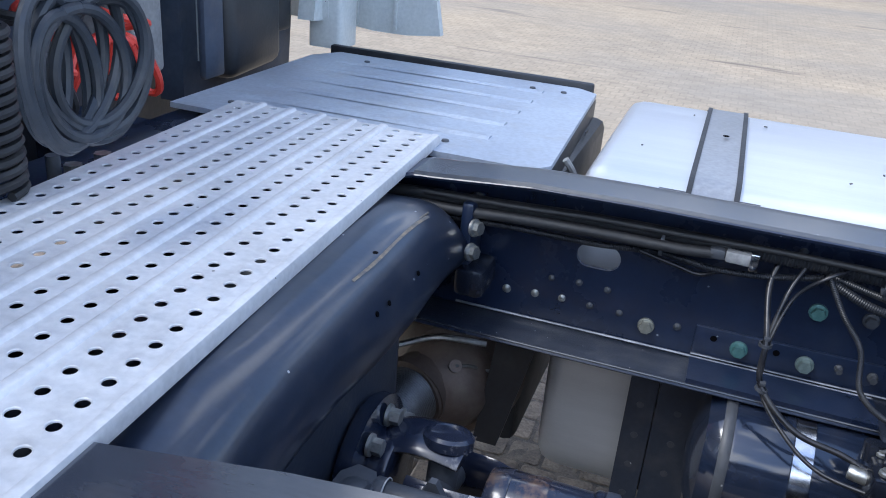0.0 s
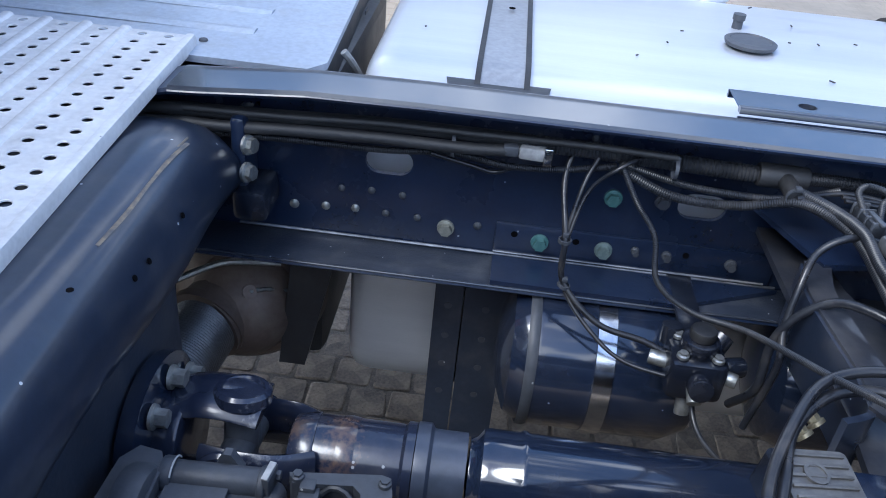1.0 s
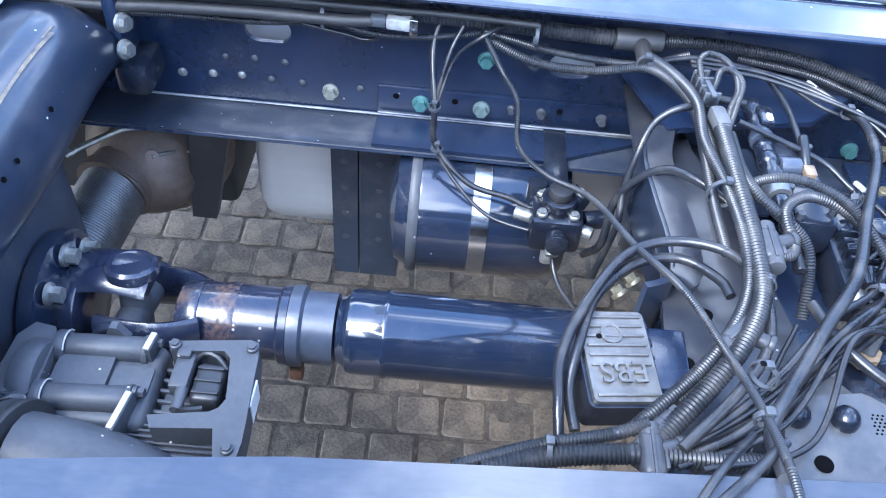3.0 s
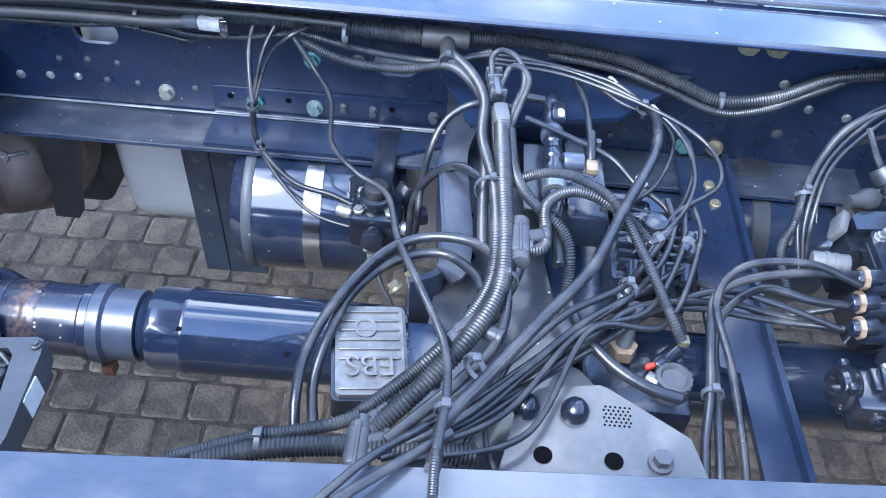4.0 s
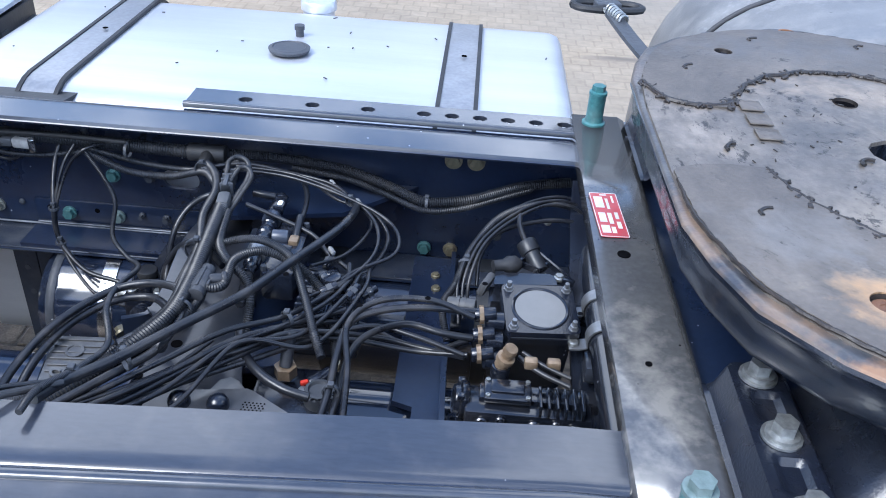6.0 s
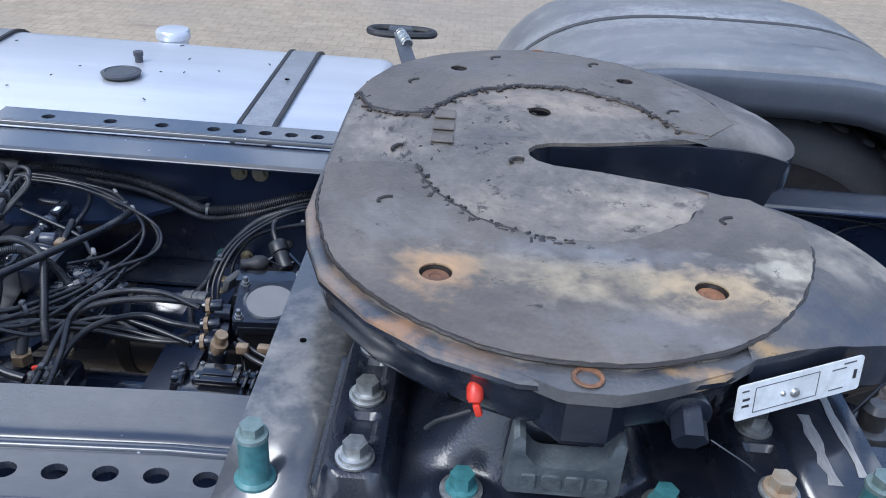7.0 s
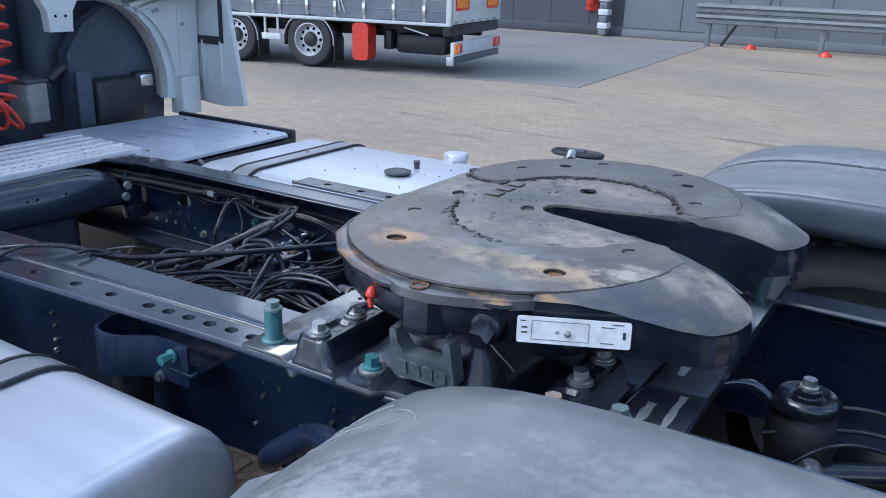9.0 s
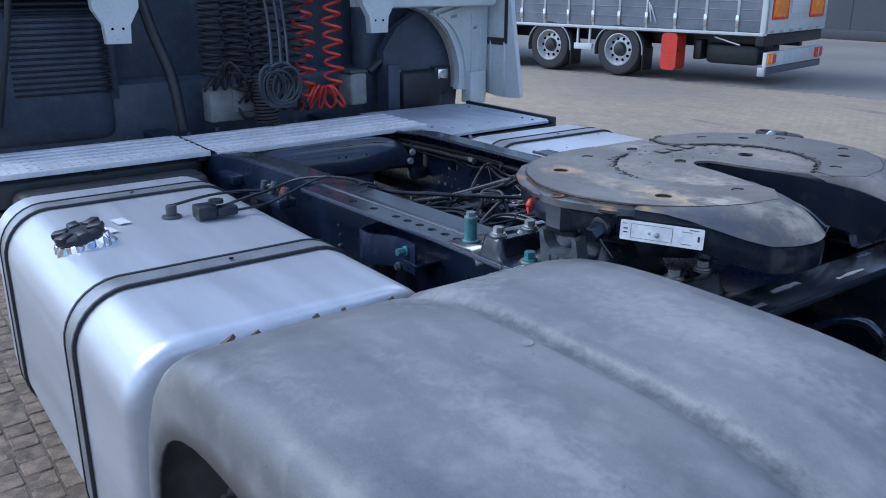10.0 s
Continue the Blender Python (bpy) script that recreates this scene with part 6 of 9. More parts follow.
part("edge_strip", box((-1.66, 1.085, 0.80), (0.66, 0.02, 0.28), 0.006), BLACK, cover, "black plastic edging")
part("end_panel", box((-1.313, 0.77, 0.79), (0.014, 0.60, 0.24), 0.004, (0, 0, 2.5)), BLACK, cover)
part("housing", box((-1.62, 0.78, 0.62), (0.66, 0.6, 0.5), 0.02), BLACK, cover, "black plastic box")
for z in (0.78, 0.83, 0.88):
    part("slot", box((-1.3030, 0.80 + 0.9 * (z - 0.78), z), (0.002, 0.03, 0.008), 0), GEAR, cover)
own = sweep([(-1.40, 0.425, 0.915), (-1.36, 0.435, 0.90), (-1.31, 0.45, 0.885), (-1.27, 0.47, 0.88)], 0.008, 8)
solid("battery_cable", own, HOSE, "black battery cable between cover and rail", "cable")
own = sweep([(-1.28, 0.55, 0.92), (-1.268, 0.56, 0.90), (-1.26, 0.60, 0.86)], 0.006, 8)
solid("battery_strap", own, GREYBOX, "pale strap hanging at the battery box", "strap")

# ---- cab back ----
CABBACK = material("dusty_dark_cab_lining", (0.056, 0.074, 0.110), 0.5, dark=(0.038, 0.050, 0.077), scale=5, fine=90, bump=0.03, dust=0.12, specks=0.04, speck_colour=(0.16, 0.17, 0.19))
LIP = material("cream_arch_lip", (0.52, 0.47, 0.40), 0.5, dark=(0.40, 0.36, 0.30), scale=10, bump=0.01, dust=0.15)
cab = thing("truck_cab", "white truck cab back with dark chassis units below it", "truck cab", (-2.6, 0, 0.0))
part("back_wall", box((-2.42, 0, 1.75), (0.10, 2.36, 1.7), 0.03), CABBACK, cab, "black lined cab back wall")
part("engine_tunnel", box((-2.41, -0.02, 0.92), (0.30, 2.2, 0.40), 0.05), CABBACK, cab, "dark unit behind the engine")
for y, z1 in ((0.505, 1.60), (-0.655, 1.75)):
    own = prism([(-0.045, 0), (-0.05, 0.07), (-0.085, 0.13), (-0.10, 0.40), (0.10, 0.40), (0.085, 0.13), (0.05, 0.07), (0.045, 0)], -0.02, 0.02, 0.006, Matrix.Translation((-1.92, y, 1.305)) @ pose(0, 0, 0, 90, 0, 90))
    br = part("cab_bracket", own, WHITE, cab, "white painted bracket under the cab")
    for dy in (-0.02, 0.02):
        part("hole", rod((-1.8995, y + dy, 1.36), (-1.8985, y + dy, 1.36), 0.005, seg=12), PIT, br)
part("sill", box((-1.96, 0.85, 1.46), (0.10, 0.72, 0.10), 0.02), WHITE, cab, "white cab sill")
# side flap with its step and slot
for s in (1, -1):
    own = prism([(-2.36, 0.97), (-2.36, 2.4), (-1.92, 2.4), (-1.85, 1.4), (-1.765, 0.965), (-1.86, 0.955), (-1.95, 0.955), (-2.05, 0.965), (-2.05, 1.0), (-2.13, 1.02), (-2.18, 0.99)], -0.012, 0.012, 0.004, Matrix.Translation((0, s * 1.262, 0)) @ pose(0, 0, 0, 90, 0, 0))
    flap = part("side_flap", own, WHITE, cab, "white side fairing with a dark slot")
    for x in (-1.89, -2.0):
        part("moulded_step", box((x, s * 1.246, 1.10), (0.012, 0.014, 0.27), 0.004), WHITE, flap)
    part("slot", box((-1.97, s * 1.247, 1.235), (0.17, 0.012, 0.035), 0.004), BLACK, flap)
    part("slot", box((-1.884, s * 1.247, 1.6), (0.020, 0.012, 0.75), 0.004), BLACK, flap)
    part("arch_back", box((-2.30, s * 0.86, 1.16), (0.14, 0.52, 0.56), 0.08, seg=3), CABBACK, cab, "black moulded wheel arch liner")
CORNER = [(1.25, 2.40), (0.45, 2.40), (0.45, 1.415), (0.78, 1.410), (0.86, 1.385), (0.93, 1.345), (0.985, 1.290), (1.030, 1.205), (1.056, 1.115), (1.058, 1.040), (1.050, 0.995), (1.115, 0.990), (1.120, 0.935), (1.185, 0.925), (1.235, 0.945)]
corner = part("corner_panel", prism(CORNER, -0.022, 0.022, 0.010, Matrix.Translation((-2.045, 0, 0)) @ pose(0, 0, 0, 90, 0, 90), seg=3), WHITE, cab, "white cab corner panel cut out round the wheel")
part("raised_edge", sweep([(-2.020, 0.80, 1.425), (-2.018, 0.90, 1.388), (-2.016, 1.0, 1.315), (-2.016, 1.065, 1.215), (-2.016, 1.092, 1.11), (-2.016, 1.10, 1.0)], 0, section=[(-0.010, -0.004), (0.010, -0.004), (0.007, 0.006), (-0.007, 0.006)]), WHITE, corner)
for y, z in ((0.86, 1.44), (1.02, 1.36), (1.15, 1.30)):
    part("recess", box((-2.0215, y, z), (0.003, 0.035, 0.014), 0.001, (12, 0, 0)), GREYBOX, corner)
part("post_foot", prism(rounded(0.09, 0.10, 0.012, 3), 0, 0.16, 0.006, Matrix.Translation((-2.02, 1.15, 0.925))), WHITE, corner)
part("arch_shield", prism([(0.66, 0.86), (0.66, 1.20), (0.74, 1.31), (0.86, 1.38), (0.98, 1.33), (1.08, 1.18), (1.115, 1.0), (1.10, 0.86)], -0.03, 0.03, 0.012, Matrix.Translation((-2.15, 0, 0)) @ pose(0, 0, 0, 90, 0, 90)), CABBACK, cab, "dark moulded shield behind the wheel arch")
part("shield_ledge", sweep([(-2.16, 0.60, 1.10), (-2.15, 0.72, 1.19), (-2.15, 0.80, 1.25), (-2.15, 0.95, 1.27)], 0.022, 8), BLACK, cab)
part("shield_box", box((-2.10, 0.86, 1.00), (0.08, 0.26, 0.20), 0.03, (0, 0, 6), seg=3), BLACK, cab)
part("lamp_body", box((-2.10, 0.99, 1.04), (0.05, 0.10, 0.14), 0.012), BLACK, cab)
part("work_lamp", box((-2.070, 0.985, 1.075), (0.012, 0.062, 0.05), 0.005), CHROME, cab, "clear work lamp lens")
part("canister", box((-2.11, 0.475, 1.035), (0.11, 0.095, 0.15), 0.012, (0, 0, 6), seg=3), GREYBOX, cab, "pale rounded plastic bottle")
part("canister_cap", box((-2.11, 0.475, 1.117), (0.115, 0.105, 0.014), 0.005, (0, 0, 6)), MIDGREY, cab)
part("canister_strap", box((-2.062, 0.68, 1.03), (0.02, 0.07, 0.22), 0.008), CABBACK, cab)
part("white_canister", rod((-2.12, 0.735, 0.94), (-2.12, 0.735, 1.10), 0.022, seg=16), WHITE, cab)
for k in range(17):
    part("slat", box((-2.245, -0.80, 1.10 + 0.0235 * k), (0.045, 0.38, 0.008), 0.003, (0, 22, 0)), BLACK, cab)
part("intake_frame", box((-2.27, -0.80, 1.28), (0.03, 0.44, 0.46), 0.01), CABBACK, cab)
part("pump_body", box((-2.06, -0.175, 1.022), (0.08, 0.215, 0.145), 0.012, (0, 0, 4)), GREYBOX, cab, "dull grey cast unit")
part("pump_cover", box((-2.016, -0.125, 1.035), (0.010, 0.10, 0.10), 0.006, (0, 0, 4)), GREYBOX, cab)
part("pump_lug", box((-2.03, 0.02, 1.01), (0.02, 0.03, 0.10), 0.006), GEAR, cab)
part("pump_hose", sweep([(-2.02, -0.16, 1.02), (-2.0, -0.13, 0.96), (-2.0, -0.08, 0.965), (-2.01, -0.07, 1.03), (-2.03, -0.10, 1.06)], 0.007, 8), RUBBER, cab)
part("bearer", box((-1.95, 0.0, 0.87), (0.12, 2.0, 0.08), 0.02), PAINT, cab)
part("pipe", sweep([(-2.15, -0.52, 1.62), (-2.1, -0.47, 1.35), (-2.05, -0.42, 1.15), (-2.02, -0.40, 0.93)], 0.024, 10), BLACK, cab, "black pipe")
part("pipe", sweep([(-2.15, -0.95, 1.62), (-2.12, -1.0, 1.35), (-2.1, -1.08, 1.0)], 0.012, 8), BLACK, cab)
for k in range(9):
    part("stud", rod((-1.90, -0.9 + 0.12 * k, 0.91), (-1.90, -0.9 + 0.12 * k, 0.93 + 0.01 * (k % 3)), 0.010, seg=10), GEAR, cab)
for y in (0.08, 0.14):
    bolt(cab, (-1.885, y, 0.912), (0, 0, 1), ZINC, 0.013, 0.022)


for k in range(3):
    part("sill_rib", box((-2.00 - 0.03 * k, 0.94 + 0.055 * k, 1.405 - 0.022 * k), (0.05, 0.16, 0.018), 0.006, (14, 0, 0)), WHITE, cab)
part("arch_lip", sweep([(-2.075, 0.80, 1.405), (-2.075, 0.90, 1.365), (-2.075, 0.985, 1.285), (-2.075, 1.035, 1.20), (-2.075, 1.06, 1.11), (-2.075, 1.062, 1.0)], 0, section=[(-0.030, -0.003), (0.030, -0.003), (0.030, 0.003), (-0.030, 0.003)]), LIP, cab, "cream inner lip of the wheel cut-out")
for y in (1.135, 1.19):
    part("fold", box((-2.020, y, 1.17), (0.012, 0.010, 0.40), 0.004), WHITE, cab)


def coil(x, y, z0, z1, r, turns, wire, wobble=0.0):
    n = turns * 12
    out = []
    for k in range(n + 1):
        a = 2 * math.pi * k / 12
        out.append((x + r * math.cos(a) + wobble * math.sin(k * 0.37), y + r * math.sin(a) + wobble * math.cos(k * 0.23), z1 + (z0 - z1) * k / n))
    return out


def suzi(name, mat, label, x, y, z0, z1, r, turns, wire, gap):
    """A coiled line hanging in two strands, joined by a few loose loops below."""
    c = thing(name, label, "coiled hose", (x, y, z0), group="coiled lines")
    part("strand", sweep(coil(x, y - gap, z0 + 0.03, z1, r, turns, wire, 0.006), wire, 7, 0.02), mat, c)
    part("strand", sweep(coil(x + 0.01, y + gap, z0 + 0.03, z1, r, turns, wire, 0.006), wire, 7, 0.02), mat, c)
    for k in range(5):
        a = -0.9 + 0.45 * k
        pts = [(x + 0.01 * k + r * 1.25 * math.cos(t) * 0.5, y + gap * 1.1 * a + r * 1.2 * math.sin(t) * (0.3 + 0.5 * abs(a)), z0 + 0.02 + r * 1.3 * math.cos(t + 1.57 * a)) for t in [2 * math.pi * j / 12 for j in range(13)]]
        part("loop", sweep(pts, wire, 7, 0.02), mat, c)
    return c


REDHOSE = material("red_coil_hose", (0.66, 0.06, 0.035), 0.38, dark=(0.5, 0.04, 0.03), scale=12, bump=0.01)
suzi("coiled_air_line", REDHOSE, "bright red coiled air line hanging behind the cab", -1.97, 0.222, 1.01, 1.70, 0.040, 11, 0.0065, 0.068)
suzi("coiled_air_line", RUBBER, "black coiled air line hanging behind the cab", -1.98, 0.05, 1.02, 1.70, 0.045, 18, 0.0065, 0.055)
suzi("coiled_cable", RUBBER, "dark grey coiled electric cable behind the cab", -1.99, -0.215, 1.13, 1.70, 0.045, 20, 0.006, 0.05)
suzi("coiled_cable", RUBBER, "thin black coiled cable behind the cab", -2.0, -0.09, 1.05, 1.70, 0.032, 22, 0.005, 0.035)
# drooping bunch of thick black loops
SLATE = material("slate_grey_hose", (0.035, 0.043, 0.056), 0.42, dark=(0.024, 0.030, 0.040), scale=25, bump=0.02, dust=0.10)
bunch = thing("coiled_hose_bunch", "bunched loops of thick black hose", "coiled hose", (-1.69, -0.09, 1.05), group="coiled lines")
for k in range(10):
    r = 0.067 + 0.007 * math.sin(2.1 * k)
    fan = 0.16 * (k - 4.5)
    pts = [(-1.685 + r * math.sin(t) * math.sin(fan) * 0.5 + 0.004 * (k % 3), -0.112 + 0.0085 * (k - 4.5) + r * math.sin(t) * math.cos(fan), 1.130 + 0.010 * math.cos(1.7 * k) + r * math.cos(t + 0.3 * math.sin(1.3 * k)) * 1.12) for t in [2 * math.pi * j / 20 for j in range(21)]]
    part("loop", sweep(pts, 0.0066, 9, 0.02), SLATE, bunch)
for dy, top in ((-0.02, 1.55), (0.02, 1.60), (0.05, 1.62)):
    part("tail", sweep([(-1.70, -0.112 + dy, 1.18), (-1.74, -0.09 + dy, 1.25), (-1.82, -0.06 + dy, 1.38), (-1.92, -0.04 + dy, top)], 0.0062, 8), SLATE, bunch)
pts = [(-1.87 + 0.045 * math.cos(t), -0.085 + 0.05 * math.sin(t), 0.950 + 0.0145 * t / 6.28) for t in [2 * math.pi * j / 12 for j in range(12 * 14 + 1)]]
solid("coiled_cable", sweep(pts, 0.0062, 7, 0.02), RUBBER, "tight black cable coil standing by the walkway", "coiled hose", group="coiled lines")

# ---- drive line ----
shaft = thing("propeller_shaft", "glossy navy propeller shaft with a sliding sleeve", "drive shaft", (-0.7, 0.01, 0.5))
SY, SZ = 0.005, 0.637
CHIPPED = worn(material("chipped_navy_shaft", (0.020, 0.026, 0.048), 0.2, coat=0.5, dark=(0.014, 0.018, 0.034), scale=6, bump=0.006, dust=0.1, specks=0.12, speck_colour=(0.35, 0.36, 0.38), speck_scale=60), ((-1.165, -0.01, 0.022, 0.06, (0.22, 0.13, 0.07), 0.45), (-1.22, 0.0, 0.02, 0.02, (0.20, 0.12, 0.06), 0.4), (-1.25, -0.03, 0.03, 0.03, (0.30, 0.30, 0.30), 0.5)), 0.68, 150)
m = Matrix.Translation((-1.36, SY, SZ)) @ pose(0, 0, 0, 0, 90, 0)
part("front_tube", lathe([(0, 0.15), (0.046, 0.155), (0.048, 0.17), (0.048, 0.262), (0.052, 0.266), (0.052, 0.276), (0.0, 0.276)], m, 36), CHIPPED, shaft, "navy tube with rust showing through")
part("sleeve", lathe([(0.0, 0.276), (0.053, 0.277), (0.0535, 0.282), (0.0535, 0.292), (0.0475, 0.296), (0.0475, 0.335), (0.0, 0.337)], m, 36), SHAFT_MATT, shaft, "dull grey sliding sleeve")
part("main_tube", lathe([(0, 0.336), (0.043, 0.338), (0.045, 0.345), (0.054, 0.352), (0.056, 0.36), (0.056, 0.394), (0.058, 0.397), (0.058, 0.402), (0.056, 0.405), (0.056, 1.55), (0.045, 1.60), (0.045, 1.95), (0, 1.95)], m, 40), SHAFT, shaft)
part("weld_seam", lathe([(0.0484, 0.19), (0.0498, 0.20), (0.0484, 0.21)], m, 36), CHIPPED, shaft, "rusty weld seam")
part("drip", box((-1.075, SY - 0.03, SZ - 0.058), (0.018, 0.02, 0.02), 0.004), RUST, shaft)
# universal joint: two forked yokes on a cross, with round bearing caps
AX, BX = Vector((0, 0.25, 1)).normalized(), Vector((0, -1, 0.25)).normalized()
JC = Vector((-1.285, SY, SZ))
for nm, along, x0, hub, label in (("flange_yoke", AX, -1.372, (0.058, 0.062), "forged flange yoke with scraped paint"), ("tube_yoke", BX, -1.195, (0.050, 0.044), "forged yoke with scraped rusty paint")):
    yoke = part(nm, rod((x0, SY, SZ), (x0 + (0.03 if x0 < -1.3 else -0.03), SY, SZ), *hub, seg=28, bevel=0.004), CHIPPED, shaft, label)
    for sg in (-1, 1):
        d = along * sg
        pts = [Vector((x0, SY, SZ)) + d * 0.040, Vector(((x0 * 2 + JC.x) / 3, SY, SZ)) + d * 0.056, Vector(((x0 + JC.x * 2) / 3, SY, SZ)) + d * 0.060, JC + d * 0.058, JC + Vector(((JC.x - x0) * 0.30, 0, 0)) + d * 0.054]
        sec = [(0.036 * math.cos(radians(a)), 0.013 * math.sin(radians(a))) for a in range(0, 360, 30)] if abs(along.z) > 0.5 else [(0.013 * math.cos(radians(a)), 0.036 * math.sin(radians(a))) for a in range(0, 360, 30)]
        part("yoke_arm", sweep([tuple(p) for p in pts], 0, 12, 0.01, section=sec), CHIPPED, yoke)
        part("bearing_cap", lathe([(0.033, -0.006), (0.033, 0.006), (0.029, 0.010), (0.025, 0.010), (0.023, 0.006), (0, 0.006)], towards(JC + d * 0.066, d), 28), CHIPPED, yoke, "round bearing cap in the yoke")
part("cross_joint", join(rod(JC - AX * 0.06, JC + AX * 0.06, 0.020), rod(JC - BX * 0.06, JC + BX * 0.06, 0.020)), GEAR, shaft)
part("flange", lathe([(0, 0), (0.095, 0.0), (0.098, 0.006), (0.098, 0.02), (0.06, 0.026), (0, 0.026)], Matrix.Translation((-1.395, SY, SZ)) @ pose(0, 0, 0, 0, 90, 0), 36), SHAFT, shaft)
for a in (30, 75, 120, 165, 210):
    bolt(shaft, (-1.369, SY + 0.075 * math.cos(radians(a)), SZ + 0.075 * math.sin(radians(a))), (1, 0, 0), ZINC, 0.011, 0.018)

GREYPAINT = material("dried_pale_splash", (0.45, 0.45, 0.44), 0.6, dark=(0.3, 0.3, 0.3), scale=80, bump=0.02)
box_ = thing("gearbox_actuator", "grey-black gearbox with its ribbed actuator and hose elbow", "gearbox", (-1.3, -0.2, 0.5))
part("gearbox_end", box((-1.50, -0.05, 0.66), (0.20, 0.46, 0.36), 0.06, seg=3), PAINT_MATT, box_)
own = box((-1.270, -0.140, 0.655), (0.13, 0.115, 0.08), 0.014, seg=3)
prism(rounded(0.062, 0.060, 0.006, 3), 0.694, 0.702, 0.003, Matrix.Translation((-1.290, -0.138, 0)), own)
prism(rounded(0.045, 0.040, 0.006, 3), 0.686, 0.697, 0.003, Matrix.Translation((-1.235, -0.140, 0)), own)
rod((-1.362, -0.140, 0.675), (-1.330, -0.140, 0.675), 0.052, seg=24, bevel=0.008, bm=own)
part("housing", own, GEAR, box_)
for ya, yb in ((-0.1015, -0.0970), (-0.1700, -0.1650)):
    own = rod((-1.327, ya, 0.697), (-1.226, yb, 0.697), 0.0158, seg=22, bevel=0.003)
    rod((-1.331, ya, 0.697), (-1.318, ya, 0.697), 0.0190, seg=22, bevel=0.002, bm=own)
    rod((-1.232, yb, 0.697), (-1.224, yb, 0.697), 0.0180, seg=22, bevel=0.002, bm=own)
    barrel = part("air_cylinder", own, GEAR, box_, "grey-black air cylinder with scraped end rings")
    part("scraped_edge", sweep([(-1.3175, ya + 0.0195 * math.cos(radians(a)), 0.697 + 0.0195 * math.sin(radians(a))) for a in range(20, 160, 20)], 0.0011, 5), GREYPAINT, barrel)
    bolt(barrel, (-1.2235, yb + 0.006, 0.705), (1, 0, 0), GEAR, 0.0055, 0.012)
part("end_cap", prism([(-0.030, -0.046), (0.004, -0.050), (0.012, -0.030), (0.010, 0.030), (0.002, 0.046), (-0.022, 0.050), (-0.036, 0.030), (-0.038, -0.028)], 0.676, 0.712, 0.008, Matrix.Translation((-1.338, -0.132, 0)), seg=3), GEAR, box_)
part("lifting_eye", prism([(-0.014, 0), (-0.004, 0.020), (0.004, 0.020), (0.016, 0)], -0.005, 0.005, 0.002, Matrix.Translation((-1.268, -0.082, 0.700)) @ pose(0, 0, 0, 90, 0, 0)), GEAR, box_)
for x, y, h in ((-1.221, -0.098, 0.026), (-1.226, -0.190, 0.050)):
    lug = part("bracket", box((x, y, 0.700), (0.008, h, 0.034), 0.002, (0, 0, -8)), GEAR, box_)
    part("bare_edge", box((x - 0.001, y, 0.7178), (0.007, h * 0.94, 0.002), 0.0006, (0, 0, -8)), GREYPAINT, lug)
for k in range(10):
    part("rib", box((-1.165 + 0.0, -0.235 + 0.014 * k, 0.655), (0.10, 0.005, 0.05), 0.002), GEAR, box_)
C_FRAME = [(-1.202, -0.094), (-1.110, -0.082), (-1.100, -0.085), (-1.096, -0.105), (-1.094, -0.147), (-1.091, -0.190), (-1.090, -0.215), (-1.093, -0.240), (-1.114, -0.243), (-1.124, -0.201), (-1.190, -0.207), (-1.197, -0.192), (-1.133, -0.181), (-1.124, -0.175), (-1.119, -0.164), (-1.127, -0.110), (-1.136, -0.101), (-1.196, -0.107)]
part("frame", prism(C_FRAME, 0.676, 0.716, 0.004), GEAR, box_, "cast grey frame")
part("frame_back", box((-1.150, -0.150, 0.665), (0.10, 0.11, 0.02), 0.004), GEAR, box_)
own = box((-1.146, -0.138, 0.694), (0.034, 0.052, 0.030), 0.007, seg=3)
for k in range(3):
    box((-1.146, -0.154 + 0.016 * k, 0.7095), (0.030, 0.004, 0.004), 0.001, bm=own)
sweep([(-1.172, -0.110, 0.700), (-1.158, -0.104, 0.712), (-1.142, -0.108, 0.712), (-1.130, -0.118, 0.704)], 0.0035, 7, bm=own)
sweep([(-1.176, -0.172, 0.700), (-1.160, -0.180, 0.712), (-1.142, -0.176, 0.712)], 0.0035, 7, bm=own)
part("plug_insert", own, BLACK, box_)
own = box((-1.178, -0.125, 0.700), (0.022, 0.052, 0.022), 0.004)
box((-1.180, -0.106, 0.713), (0.016, 0.014, 0.008), 0.002, bm=own)
rod((-1.172, -0.150, 0.706), (-1.172, -0.178, 0.706), 0.007, seg=12, bm=own)
part("switch_unit", own, GEAR, box_)
for x, y in ((-1.105, -0.095), (-1.103, -0.225), (-1.192, -0.100)):
    bolt(box_, (x, y, 0.716), (0, 0, 1), GEAR, 0.005, 0.008)
part("label", box((-1.0925, -0.15, 0.694), (0.002, 0.035, 0.034), 0), LABEL, box_, "pale sticker")
part("cooling_block", box((-1.175, -0.232, 0.630), (0.14, 0.10, 0.10), 0.01), GEAR, box_)
for k in range(14):
    part("cooling_fin", box((-1.175, -0.275 + 0.0068 * k, 0.682), (0.13, 0.0028, 0.008), 0.0008, seg=1), GEAR, box_)
for k in range(16):
    # dried pale splashes
    part("splash", box((-1.195 + random.uniform(-0.03, 0.035), -0.225 + random.uniform(-0.05, 0.045), 0.6870), (random.uniform(0.003, 0.006), random.uniform(0.006, 0.018), 0.002), 0.0008, seg=1), GREYPAINT, box_)
part("rubber_elbow", sweep([(-1.40, -0.23, 0.69), (-1.36, -0.235, 0.695), (-1.315, -0.245, 0.70)], 0.056, 18), RUBBER, box_)
part("hose_clamp", rod((-1.352, -0.2365, 0.6957), (-1.336, -0.2400, 0.6975), 0.0605, seg=32, bevel=0.001), CHROME, box_, "steel worm-drive clamp")
